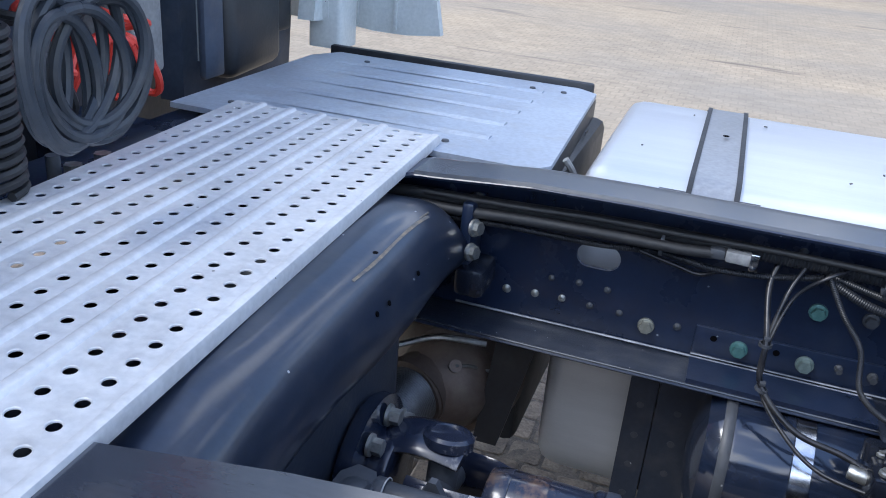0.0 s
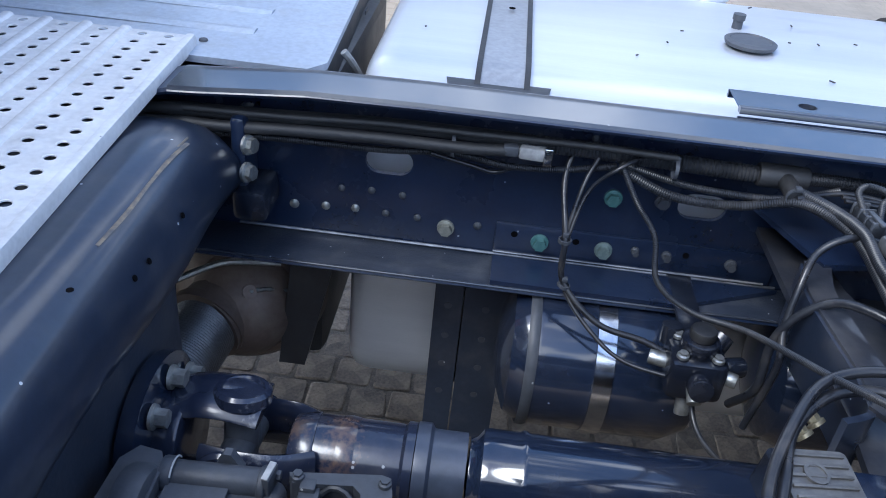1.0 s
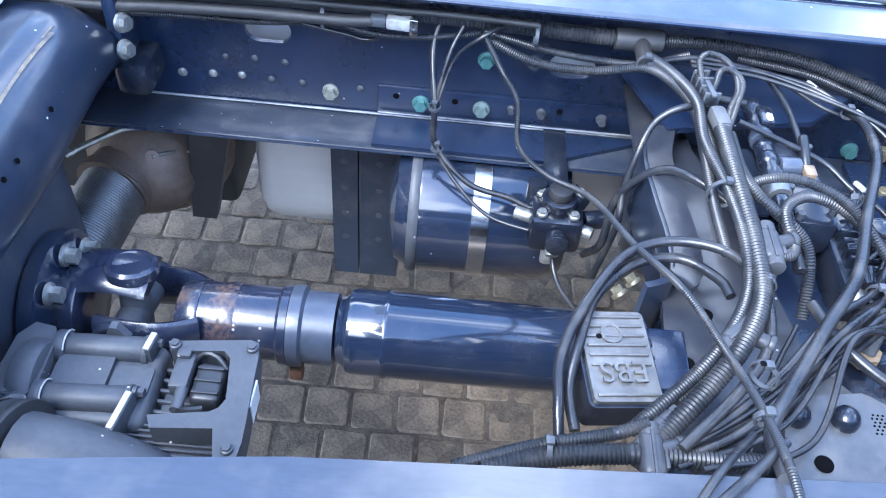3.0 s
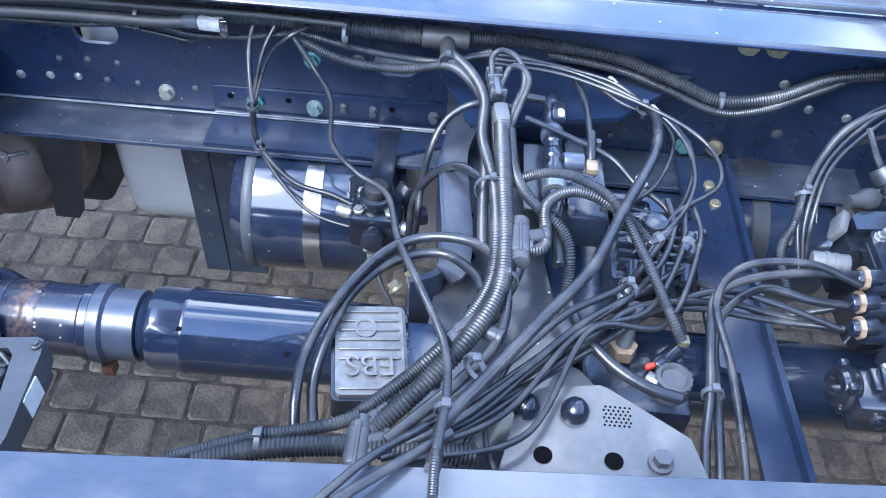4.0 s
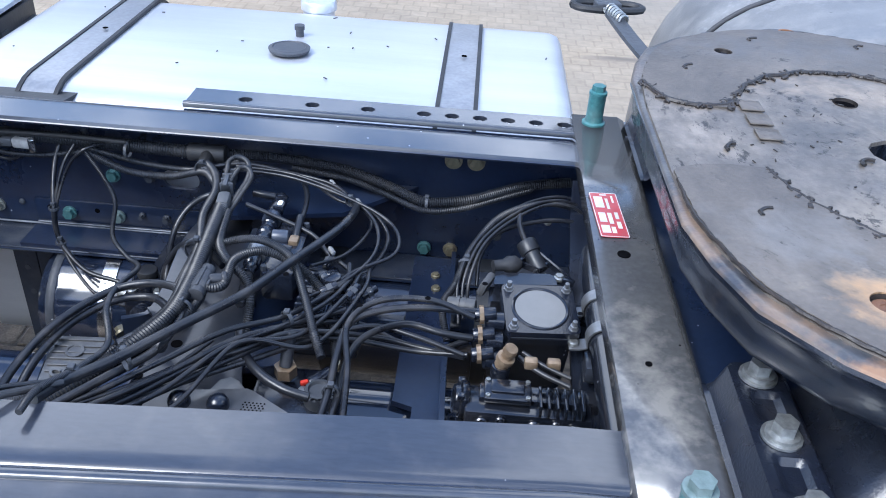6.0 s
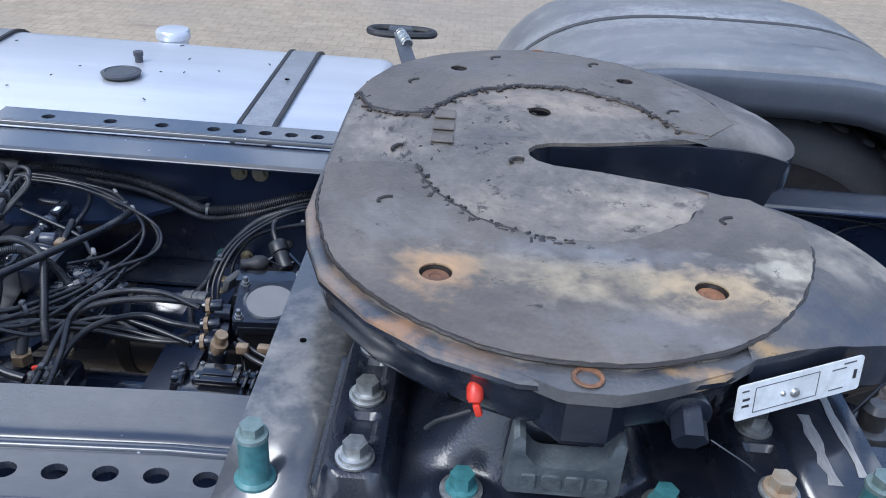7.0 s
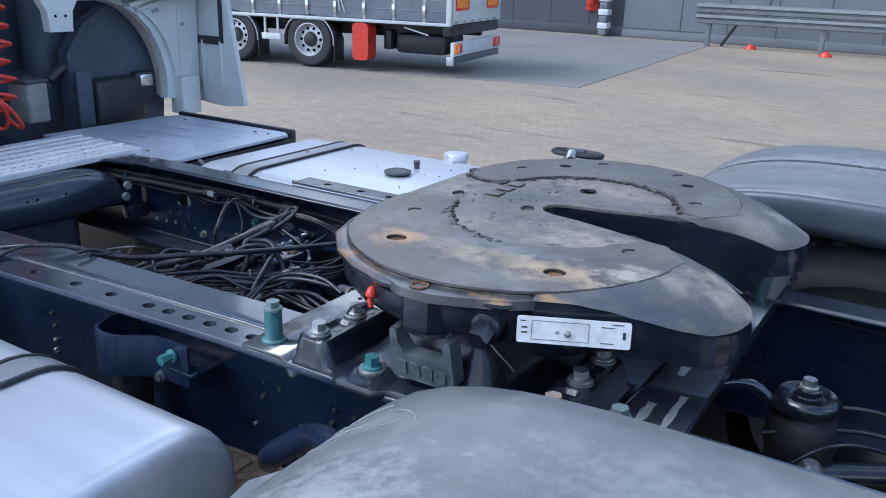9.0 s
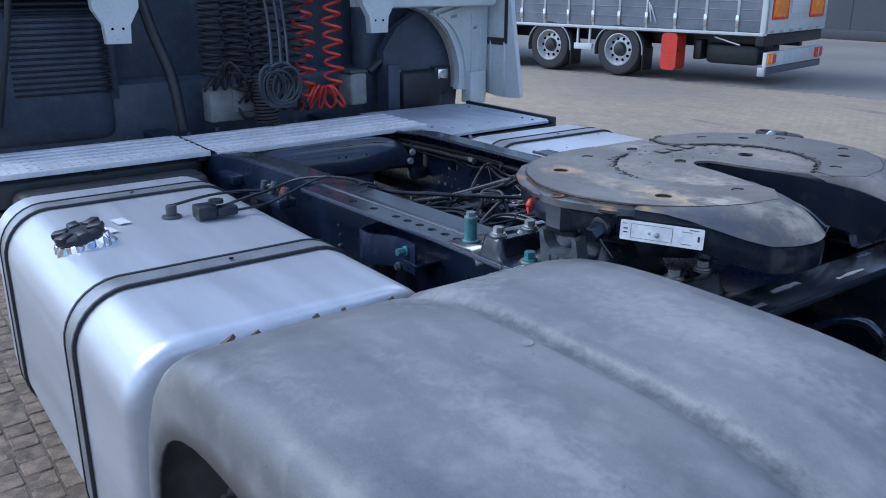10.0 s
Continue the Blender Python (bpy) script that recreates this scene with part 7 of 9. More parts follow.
part("clamp_screw", box((-1.344, -0.236, 0.759), (0.018, 0.03, 0.012), 0.003), CHROME, box_)
part("elbow_bead", rod((-1.322, -0.243, 0.699), (-1.312, -0.245, 0.700), 0.0600, seg=32, bevel=0.003), RUBBER, box_)
part("intake_tube", sweep([(-1.315, -0.245, 0.70), (-1.26, -0.25, 0.695), (-1.2, -0.255, 0.67), (-1.16, -0.26, 0.63)], 0.048, 18), GEAR, box_)

# ---- exhaust, tank brackets ----
ex = thing("exhaust_silencer", "brown heat-stained exhaust silencer with a corrugated pipe", "exhaust", (-1.5, 0.40, 0.3))
part("silencer", lathe([(0, 0.0), (0.06, 0.002), (0.105, 0.010), (0.122, 0.03), (0.126, 0.06), (0.126, 0.42), (0, 0.42)], towards((-1.385, 0.40, 0.535), (-0.35, 0.93, -0.12)), 40), EXHAUST, ex)
part("elbow_dome", lathe([(0.092, -0.02), (0.090, 0.02), (0.080, 0.052), (0.056, 0.078), (0.026, 0.090), (0, 0.093)], towards((-1.412, 0.415, 0.525), (0.25, -0.75, 0.6)), 36), EXHAUST, ex, "brown domed elbow")
part("elbow", sweep([(-1.41, 0.41, 0.53), (-1.432, 0.375, 0.535), (-1.448, 0.335, 0.53)], 0.062, 24), EXHAUST, ex)
part("pipe_collar", sweep([(-1.446, 0.346, 0.532), (-1.449, 0.331, 0.530)], 0.0655, 28), EXHAUST, ex, "brown weld collar")
part("flex_pipe", sweep([(-1.448, 0.335, 0.53), (-1.458, 0.27, 0.522), (-1.468, 0.20, 0.512), (-1.485, 0.12, 0.50), (-1.51, 0.03, 0.49)], 0.055, 30, rib=0.0010, pitch=0.0045), BRAID, ex, "braided silver metal pipe")
part("sensor", rod((-1.385, 0.362, 0.585), (-1.378, 0.345, 0.598), 0.011, seg=12), EXHAUST, ex)
part("sensor_wire", sweep([(-1.378, 0.345, 0.598), (-1.36, 0.365, 0.592), (-1.34, 0.39, 0.575), (-1.30, 0.41, 0.565)], 0.003, 6), ZINC, ex)
part("pressure_pipe", sweep([(-1.50, 0.31, 0.615), (-1.467, 0.343, 0.62), (-1.43, 0.378, 0.622), (-1.39, 0.39, 0.622), (-1.343, 0.400, 0.62)], 0.0055, 8), ZINC, ex, "thin bright pipe")
own = prism([(-1.315, 0.69), (-1.245, 0.69), (-1.300, 0.44), (-1.343, 0.44)], -0.012, 0.012, 0.004, Matrix.Translation((0, 0.385, 0)) @ pose(0, 0, 0, 90, 0, 0))
part("hanger", own, BLACK, ex, "black hanger plate")
part("hanger", box((-1.285, 0.43, 0.66), (0.05, 0.09, 0.04), 0.006), BLACK, ex)
for x, w, nm in ((-1.075, 0.045, "tank_bracket"), (-1.015, 0.07, "tank_bracket"), (-0.25, 0.06, "tank_bracket")):
    own = prism([(0.40, 0.30), (0.40, 0.69), (0.435, 0.69), (0.435, 0.325), (1.05, 0.325), (1.05, 0.30)], -w / 2, w / 2, 0.003, Matrix.Translation((x, 0, 0)) @ pose(0, 0, 0, 90, 0, 90))
    tb = part(nm, own, PAINT_MATT, far_tank, "black tank bracket")
    for k in range(4):
        part("hole", rod((x, 0.3995, 0.40 + 0.06 * k), (x, 0.3985, 0.40 + 0.06 * k), 0.006, seg=12), GEAR, tb)
for x in (-1.12, -0.345):
    own = prism([(-0.47, 0.27), (-0.47, 0.69), (-0.535, 0.69), (-0.55, 0.295), (-1.2, 0.295), (-1.2, 0.27)], -0.03, 0.03, 0.003, Matrix.Translation((x, 0, 0)) @ pose(0, 0, 0, 90, 0, 90))
    part("tank_bracket", own, BLACK, near_tank, "black tank bracket")
    part("bracket_arm", box((x, -0.468, 0.76), (0.06, 0.05, 0.20), 0.006), BLACK, near_tank)
# looped sheet bracket on the near rail
own = bmesh.new()
sweep([(-0.375, -0.405, 0.885), (-0.385, -0.46, 0.885), (-0.365, -0.52, 0.885), (-0.31, -0.525, 0.885), (-0.275, -0.50, 0.885), (-0.245, -0.485, 0.885), (-0.20, -0.482, 0.885), (-0.165, -0.482, 0.885)], 0, bm=own, section=[(-0.003, -0.04), (0.003, -0.04), (0.003, 0.04), (-0.003, 0.04)])
lb = solid("looped_bracket", own, PAINT, "navy looped sheet-metal bracket bolted to the rail", "bracket")
bolt(lb, (-0.202, -0.487, 0.900), (0, -1, 0), GREEN, 0.0095, 0.026)
bolt(lb, (-0.235, -0.487, 0.850), (0, -1, 0), GEAR, 0.0085, 0.010)
part("back_plate", box((-0.22, -0.448, 0.87), (0.13, 0.076, 0.006), 0.002), PAINT, lb)
random.seed(5)
for i in range(44):
    x, z = random.choice((-0.10, -0.07, -0.03, 0.01, 0.05, 0.09, 0.14, 0.2, -0.5, -0.65, 0.26)) + random.uniform(-0.006, 0.006), random.choice((0.70, 0.73, 0.76, 0.79, 0.82, 0.85)) + random.uniform(-0.004, 0.004)
    rv = part("rivet", lathe([(0.0048, 0), (0.0048, 0.003), (0.003, 0.006), (0, 0.0065)], seg=10), ZINC if i % 3 == 0 else GEAR, chassis)
    rv.matrix_basis = towards((x, -0.3952 + near_y(x), z), (0, -1, 0))
# mudguard stay before the wheel
part("guard_stay", sweep([(-0.02, -0.44, 0.73), (0.05, -0.50, 0.80), (0.16, -0.53, 0.885), (0.27, -0.60, 0.93), (0.36, -0.72, 0.96)], 0.022, 12), PAINT, chassis, "navy bent mudguard stay")

# ---- air reservoirs ----
res = thing("air_reservoir", "glossy black air reservoir with bright straps under the rail", "air tank", (-0.85, 0.36, 0.45))
m = Matrix.Translation((-0.985, 0.335, 0.570)) @ pose(0, 0, 0, 0, 90, 0)
part("vessel", lathe([(0, -0.012), (0.06, -0.005), (0.098, 0.010), (0.112, 0.035), (0.1135, 0.05), (0.1135, 0.24), (0.098, 0.275), (0.05, 0.29), (0, 0.292)], m, 40), SHAFT, res)
part("seam", lathe([(0.1138, 0.030), (0.116, 0.034), (0.116, 0.042), (0.1138, 0.046)], m, 40), GEAR, res)
for z in (0.125,):
    part("strap", lathe([(0.1138, z), (0.1165, z + 0.001), (0.1165, z + 0.027), (0.1138, z + 0.028)], m, 40), CHROME, res, "polished steel strap")
part("hanger", box((-0.88, 0.37, 0.675), (0.05, 0.05, 0.03), 0.004), BLACK, res)
res2 = thing("air_reservoir", "long black air reservoir hung below the far rail", "air tank", (-0.35, 0.34, 0.45))
m = Matrix.Translation((-0.60, 0.345, 0.575)) @ pose(0, 0, 0, 0, 90, 0)
part("vessel", lathe([(0, -0.012), (0.06, -0.005), (0.098, 0.010), (0.110, 0.035), (0.112, 0.05), (0.112, 0.52), (0.098, 0.555), (0.05, 0.57), (0, 0.572)], m, 40), SHAFT, res2)
for z in (0.14, 0.42):
    part("strap", lathe([(0.1122, z), (0.1148, z + 0.001), (0.1148, z + 0.027), (0.1122, z + 0.028)], m, 40), BLACK, res2)
for x in (-0.45, -0.17):
    part("hanger", box((x, 0.37, 0.683), (0.05, 0.05, 0.03), 0.004), BLACK, res2)
val = thing("relay_valve", "black air relay valve with steel unions", "valve", (-0.735, 0.21, 0.62))
own = box((-0.742, 0.205, 0.675), (0.075, 0.07, 0.06), 0.01)
rod((-0.742, 0.205, 0.70), (-0.742, 0.205, 0.725), 0.025, seg=18, bevel=0.004, bm=own)
rod((-0.715, 0.235, 0.68), (-0.700, 0.25, 0.70), 0.016, seg=14, bm=own)
rod((-0.772, 0.235, 0.69), (-0.772, 0.24, 0.715), 0.014, seg=14, bm=own)
part("valve_body", own, CAST, val)
for a, b in (((-0.775, 0.205, 0.68), (-0.80, 0.212, 0.68)), ((-0.745, 0.17, 0.672), (-0.745, 0.15, 0.66)), ((-0.712, 0.19, 0.68), (-0.69, 0.18, 0.68)), ((-0.745, 0.20, 0.645), (-0.745, 0.185, 0.61))):
    part("union", rod(a, b, 0.010, seg=12, bevel=0.002), ZINC, val)
part("bracket", box((-0.742, 0.30, 0.70), (0.035, 0.17, 0.008), 0.002), CAST, val)
for x, y, z in ((-0.765, 0.185, 0.706), (-0.72, 0.185, 0.706), (-0.765, 0.228, 0.706)):
    bolt(val, (x, y, z), (0, 0, 1), ZINC, 0.006, 0.008)
part("vent_cap", rod((-0.742, 0.205, 0.725), (-0.742, 0.205, 0.74), 0.017, seg=16, bevel=0.003), RUBBER, val)
part("side_port", rod((-0.70, 0.215, 0.672), (-0.672, 0.225, 0.67), 0.014, seg=16, bevel=0.002), CAST, val)
part("side_port", rod((-0.742, 0.165, 0.682), (-0.742, 0.145, 0.685), 0.016, seg=16, bevel=0.002), CAST, val)
drum = thing("rear_air_reservoir", "black round air reservoir behind the axle", "air tank", (1.1, 0.15, 0.7))
m = Matrix.Translation((1.075, 0.02, 0.845)) @ pose(0, 0, 0, 0, 68, 40)
part("vessel", lathe([(0, -0.07), (0.05, -0.065), (0.09, -0.045), (0.108, -0.01), (0.11, 0.02), (0.11, 0.28), (0.08, 0.31), (0, 0.32)], m, 36), SHAFT, drum)
part("seam", lathe([(0.110, 0.0), (0.114, 0.003), (0.114, 0.009), (0.110, 0.012)], m, 36), EXHAUST, drum)
part("drain_fitting", rod((0.995, 0.07, 0.87), (0.975, 0.065, 0.855), 0.008, seg=12), BRASS, drum)
part("saddle", box((1.12, 0.05, 0.74), (0.10, 0.2, 0.05), 0.01), PAINT, drum)
GLOSSNAVY = material("wet_gloss_navy", (0.018, 0.026, 0.050), 0.14, coat=0.8, dark=(0.010, 0.015, 0.030), scale=12, bump=0.01, dust=0.04)
spring = thing("air_spring", "black rubber air spring with a steel top nut beside the rail", "air spring", (0.758, 0.117, 0.634))
SX, SY_, SZ_ = (0.758, 0.117, 0.894)
part("bellows", lathe([(0.03, 0), (0.058, 0.02), (0.064, 0.06), (0.056, 0.10), (0.064, 0.14), (0.056, 0.18), (0.04, 0.20), (0, 0.20)], Matrix.Translation((SX, SY_, SZ_ - 0.262)), 30), RUBBER, spring)
part("top_plate", lathe([(0.058, -0.014), (0.060, 0.0), (0.056, 0.008), (0.048, 0.013), (0.040, 0.010), (0.034, 0.002), (0.020, 0.0), (0, 0.0)], Matrix.Translation((SX, SY_, SZ_ - 0.045)), 32), CAST, spring, "glossy dished top plate")
part("washer_stack", lathe([(0.024, 0), (0.024, 0.010), (0.021, 0.012), (0.021, 0.022), (0.017, 0.024), (0, 0.024)], Matrix.Translation((SX, SY_, SZ_ - 0.045)), 24), CAST, spring)
bolt(spring, (SX, SY_, SZ_ - 0.021), (0, 0, 1), ZINC, 0.0125, 0.018)
part("supply_pipe", sweep([(SX - 0.05, SY_ - 0.02, SZ_ - 0.060), (SX - 0.09, SY_ - 0.03, SZ_ - 0.030), (SX - 0.14, SY_ - 0.05, SZ_ - 0.035), (SX - 0.19, SY_ - 0.08, SZ_ - 0.07)], 0.011, 12), GLOSSNAVY, spring, "bent glossy pipe")
own = rod((0.80, -0.08, 0.74), (0.80, -0.08, 0.80), 0.035, seg=22, bevel=0.008)
lathe([(0.02, 0), (0.02, 0.03), (0.012, 0.04), (0, 0.04)], Matrix.Translation((0.80, -0.08, 0.80)), 18, own)
box((0.80, -0.08, 0.70), (0.12, 0.12, 0.09), 0.02, bm=own)
solid("levelling_valve", own, STEELMOD, "silver cast levelling valve on the axle", "valve")

# ---- brake module, electronics, gear ----
ebs = thing("brake_control_module", "ribbed cast electronic brake module with raised letters", "control module", (-0.71, -0.12, 0.78))
M = Matrix.Translation((-0.708, -0.130, 0.812)) @ pose(0, 0, 0, 6, 4, 9)
part("body", prism(rounded(0.080, 0.114, 0.008), -0.04, 0.0, 0.004, M), CAST, ebs)
face = part("face_plate", prism(rounded(0.072, 0.106, 0.006), 0.0, 0.006, 0.002, M), STEELMOD, ebs, "ribbed aluminium face")
for k in range(9):
    if k not in (1, 2):
        part("fin", box((0, 0, 0), (0.064, 0.0035, 0.003), 0.001), STEELMOD, face).matrix_basis = M @ Matrix.Translation((0, -0.046 + 0.0115 * k, 0.007))
part("boss", lathe([(0.012, 0.006), (0.012, 0.009), (0.009, 0.009), (0.009, 0.0075), (0, 0.0075)], M @ Matrix.Translation((-0.004, 0.025, 0)), 20), STEELMOD, face)
txt = bpy.data.curves.new("letters", "FONT")
txt.body, txt.size, txt.extrude, txt.align_x, txt.align_y = "EBS", 0.034, 0.0016, "CENTER", "CENTER"
lt = new("letters", txt)
lt.parent = face
lt.matrix_basis = M @ Matrix.Translation((0.000, -0.020, 0.009)) @ pose(0, 0, 0, 0, 0, 180)
lt.data.materials.append(STEELMOD)
lt["label"] = "raised metal letters"
for k in range(5):
    part("clip", box((0, 0, 0), (0.006, 0.012, 0.02), 0.002), CAST, ebs).matrix_basis = M @ Matrix.Translation((0.041, -0.045 + 0.022 * k, -0.012))
part("mount", box((-0.66, -0.12, 0.797), (0.06, 0.08, 0.02), 0.004), PAINT, ebs)

vb = thing("valve_block", "black and steel solenoid valve block on the gusset", "valve block", (-0.46, 0.1, 0.8))
own = box((-0.478, 0.115, 0.845), (0.05, 0.15, 0.05), 0.008)
part("body", own, CAST, vb)
part("base_block", box((-0.40, 0.04, 0.80), (0.10, 0.11, 0.07), 0.01), CAST, vb)
part("mid_block", box((-0.42, 0.08, 0.82), (0.05, 0.05, 0.06), 0.008), CAST, vb)
for k in range(5):
    part("cooling_fin", box((-0.40, -0.002 + 0.014 * k, 0.842), (0.085, 0.005, 0.022), 0.001), CAST, vb)
# a column of screwed valve bodies, each stepped and ringed
def column(y0, y1, rows, mat, nm, x=-0.517, z=0.872, label=""):
    prof = [(0, 0)] + [(r, u * (y0 - y1)) for r, u in rows] + [(0, y0 - y1)]
    return part(nm, lathe(prof, towards((x, y0, z), (0, -1, 0)), 18), mat, vb, label)


column(0.256, 0.192, [(0.0095, 0.0), (0.0115, 0.05), (0.0115, 0.28), (0.0095, 0.32), (0.0095, 0.5), (0.0120, 0.54), (0.0120, 0.95), (0.0100, 1.0)], CAST, "valve_head", label="black stepped valve head")
column(0.190, 0.176, [(0.0140, 0.0), (0.0150, 0.2), (0.0150, 0.8), (0.0140, 1.0)], SHAFT_MATT, "clamp_ring")
column(0.174, 0.150, [(0.0105, 0.0), (0.0120, 0.1), (0.0120, 0.4), (0.0095, 0.5), (0.0115, 0.6), (0.0115, 1.0)], CAST, "valve_body")
column(0.148, 0.104, [(0.0125, 0.0), (0.0135, 0.08), (0.0135, 0.32), (0.0110, 0.38), (0.0110, 0.62), (0.0135, 0.68), (0.0135, 0.94), (0.0120, 1.0)], CAST, "valve_body")
column(0.100, 0.076, [(0.0150, 0.0), (0.0155, 0.15), (0.0155, 0.85), (0.0145, 1.0)], STRAP, "union_nut")
column(0.073, 0.028, [(0.0110, 0.0), (0.0120, 0.1), (0.0120, 0.45), (0.0098, 0.5), (0.0098, 0.9), (0.0110, 0.95), (0.0110, 1.0)], CAST, "valve_body")
for a, b, r, mt in (((-0.564, 0.252, 0.878), (-0.525, 0.250, 0.876), 0.0062, HOSE), ((-0.505, 0.134, 0.872), (-0.480, 0.136, 0.872), 0.0115, SHAFT_MATT), ((-0.515, 0.032, 0.872), (-0.513, -0.03, 0.862), 0.0072, HOSE), ((-0.505, 0.112, 0.868), (-0.470, 0.108, 0.864), 0.010, CAST),
                    ((-0.47, 0.14, 0.87), (-0.47, 0.18, 0.885), 0.006, HOSE), ((-0.40, 0.05, 0.84), (-0.40, 0.05, 0.868), 0.015, CAST), ((-0.36, 0.02, 0.83), (-0.36, 0.02, 0.86), 0.010, CAST), ((-0.43, -0.005, 0.825), (-0.43, -0.03, 0.815), 0.009, STRAP)):
    part("union", rod(a, b, r, seg=14, bevel=0.002), mt, vb)
part("bracket", prism(rounded(0.030, 0.12, 0.004, 2), 0.846, 0.849, 0, Matrix.Translation((-0.535, 0.13, 0))), PRESSED, vb, "upright navy bracket")
part("switch", box((-0.510, 0.214, 0.884), (0.019, 0.036, 0.012), 0.004), CAST, vb)
part("badge", prism(rounded(0.008, 0.015, 0.0035, 3), 0, 0.001, 0, Matrix.Translation((-0.508, 0.206, 0.8902))), LABEL, vb)
part("brass_union", box((-0.470, 0.127, 0.870), (0.015, 0.020, 0.015), 0.003), BRASS, vb)
for x, y, z, a in ((-0.375, 0.075, 0.842, 20), (-0.425, 0.062, 0.858, -15), (-0.355, 0.045, 0.838, 40), (-0.44, 0.03, 0.846, 5), (-0.37, 0.012, 0.858, 65), (-0.41, 0.018, 0.860, 30), (-0.415, 0.092, 0.852, 80)):
    part("fitting", rod((x, y, z), (x + 0.026 * math.cos(radians(a)), y + 0.026 * math.sin(radians(a)), z + 0.006), 0.0065, seg=10, bevel=0.001), CAST, vb)
    part("union_nut", rod((x + 0.010 * math.cos(radians(a)), y + 0.010 * math.sin(radians(a)), z + 0.002), (x + 0.018 * math.cos(radians(a)), y + 0.018 * math.sin(radians(a)), z + 0.004), 0.0078, seg=6), GEAR, vb)
for x, y, z in ((-0.500, 0.095, 0.874), (-0.460, 0.175, 0.873), (-0.458, 0.060, 0.873), (-0.498, 0.050, 0.873)):
    part("screw", rod((x, y, z - 0.006), (x, y, z + 0.003), 0.0045, seg=6), GEAR, vb)
part("fins", box((-0.40, -0.005, 0.835), (0.07, 0.012, 0.03), 0.003), CAST, vb)
for k in range(3):
    part("port", rod((-0.425 + 0.03 * k, 0.0, 0.845), (-0.425 + 0.03 * k, -0.02, 0.84), 0.010, seg=12), CAST, vb)

tf = thing("brake_pressure_sensor", "brass and plastic pressure sensor with a red clip", "sensor", (-0.43, -0.1, 0.78))
part("brass_nut", prism([(0.0155 * math.cos(radians(60 * k)), 0.0155 * math.sin(radians(60 * k))) for k in range(6)], 0.80, 0.816, 0.002, Matrix.Translation((-0.437, -0.093, 0))), BRASS, tf)
part("plug", rod((-0.437, -0.093, 0.815), (-0.432, -0.075, 0.862), 0.0085, seg=12), GEAR, tf)
part("body", rod((-0.385, -0.128, 0.77), (-0.385, -0.128, 0.808), 0.021, seg=24, bevel=0.004), GEAR, tf)
part("collar", lathe([(0.018, 0), (0.019, 0.004), (0.015, 0.005), (0.013, 0.001), (0, 0.001)], Matrix.Translation((-0.385, -0.128, 0.808)), 24), GEAR, tf, "dull knurled cap")
for k in range(16):
    part("knurl", rod((-0.385 + 0.0185 * math.cos(0.393 * k), -0.128 + 0.0185 * math.sin(0.393 * k), 0.800), (-0.385 + 0.0185 * math.cos(0.393 * k), -0.128 + 0.0185 * math.sin(0.393 * k), 0.811), 0.0018, seg=6), GEAR, tf)
part("red_clip", box((-0.408, -0.112, 0.806), (0.011, 0.006, 0.007), 0.002, (0, 0, 25)), RED, tf)
part("sensor_arm", rod((-0.402, -0.110, 0.802), (-0.376, -0.088, 0.808), 0.009, seg=14, bevel=0.002), CAST, tf)
part("steel_stub", rod((-0.412, -0.122, 0.800), (-0.398, -0.132, 0.800), 0.0085, seg=12, bevel=0.002), STRAP, tf)
part("yellow_clip", box((-0.371, -0.082, 0.816), (0.012, 0.012, 0.010), 0.002), YELLOW, tf)
part("seat", box((-0.42, -0.11, 0.765), (0.12, 0.10, 0.05), 0.012), CAST, tf)

gb = thing("air_dryer_unit", "black valve unit with a round pale disc and brass unions", "valve unit", (-0.11, 0, 0.72))
JET = material("glossy_black_valve_plastic", (0.011, 0.013, 0.020), 0.17, coat=0.6, dark=(0.007, 0.009, 0.014), scale=20, fine=260, bump=0.012, dust=0.05, specks=0.03, speck_colour=(0.2, 0.21, 0.23))
M = Matrix.Translation((-0.097, 0.020, 0.859)) @ pose(0, 0, 0, 9, 1, 6)
part("body", prism(rounded(0.094, 0.086, 0.016), -0.12, -0.020, 0.006, M), JET, gb)
part("rim_flange", prism(rounded(0.106, 0.096, 0.012), -0.020, -0.009, 0.004, M), JET, gb)
part("gasket", prism(rounded(0.101, 0.091, 0.010), -0.009, -0.006, 0.0005, M), CREAM, gb, "pale gasket squeezed under the head")
hdp = part("head_plate", prism(rounded(0.104, 0.094, 0.008), -0.006, 0.004, 0.002, M), CAST, gb)
part("disc_ring", lathe([(0.041, 0.004), (0.041, 0.0052), (0.039, 0.006), (0.0365, 0.0052), (0.036, 0.003)], M, 40), JET, hdp)
part("disc", lathe([(0.0362, 0.0044), (0.020, 0.0050), (0, 0.0051)], M, 36), CREAM, hdp, "round pale cap")
for a, b in ((-0.042, -0.037), (0.042, -0.037), (-0.042, 0.037), (0.042, 0.037)):
    st_ = part("stud", lathe([(0.0075, 0.004), (0.0075, 0.0055), (0.0058, 0.0057), (0.0058, 0.0105), (0.0036, 0.011), (0.0036, 0.019), (0, 0.0195)], M @ Matrix.Translation((a, b, 0)), 6), STRAP, hdp, "steel stud with its nut")
# stepped cover behind the head, sensor in its bracket
own = prism([(-0.163, 0.066), (-0.070, 0.076), (-0.072, 0.098), (-0.080, 0.104), (-0.150, 0.098), (-0.162, 0.088)], 0.79, 0.866, 0.005)
prism([(-0.158, 0.060), (-0.066, 0.070), (-0.068, 0.092), (-0.154, 0.084)], 0.79, 0.852, 0.003, bm=own)
prism([(-0.166, 0.050), (-0.145, 0.052), (-0.145, 0.090), (-0.168, 0.086)], 0.77, 0.846, 0.004, bm=own)
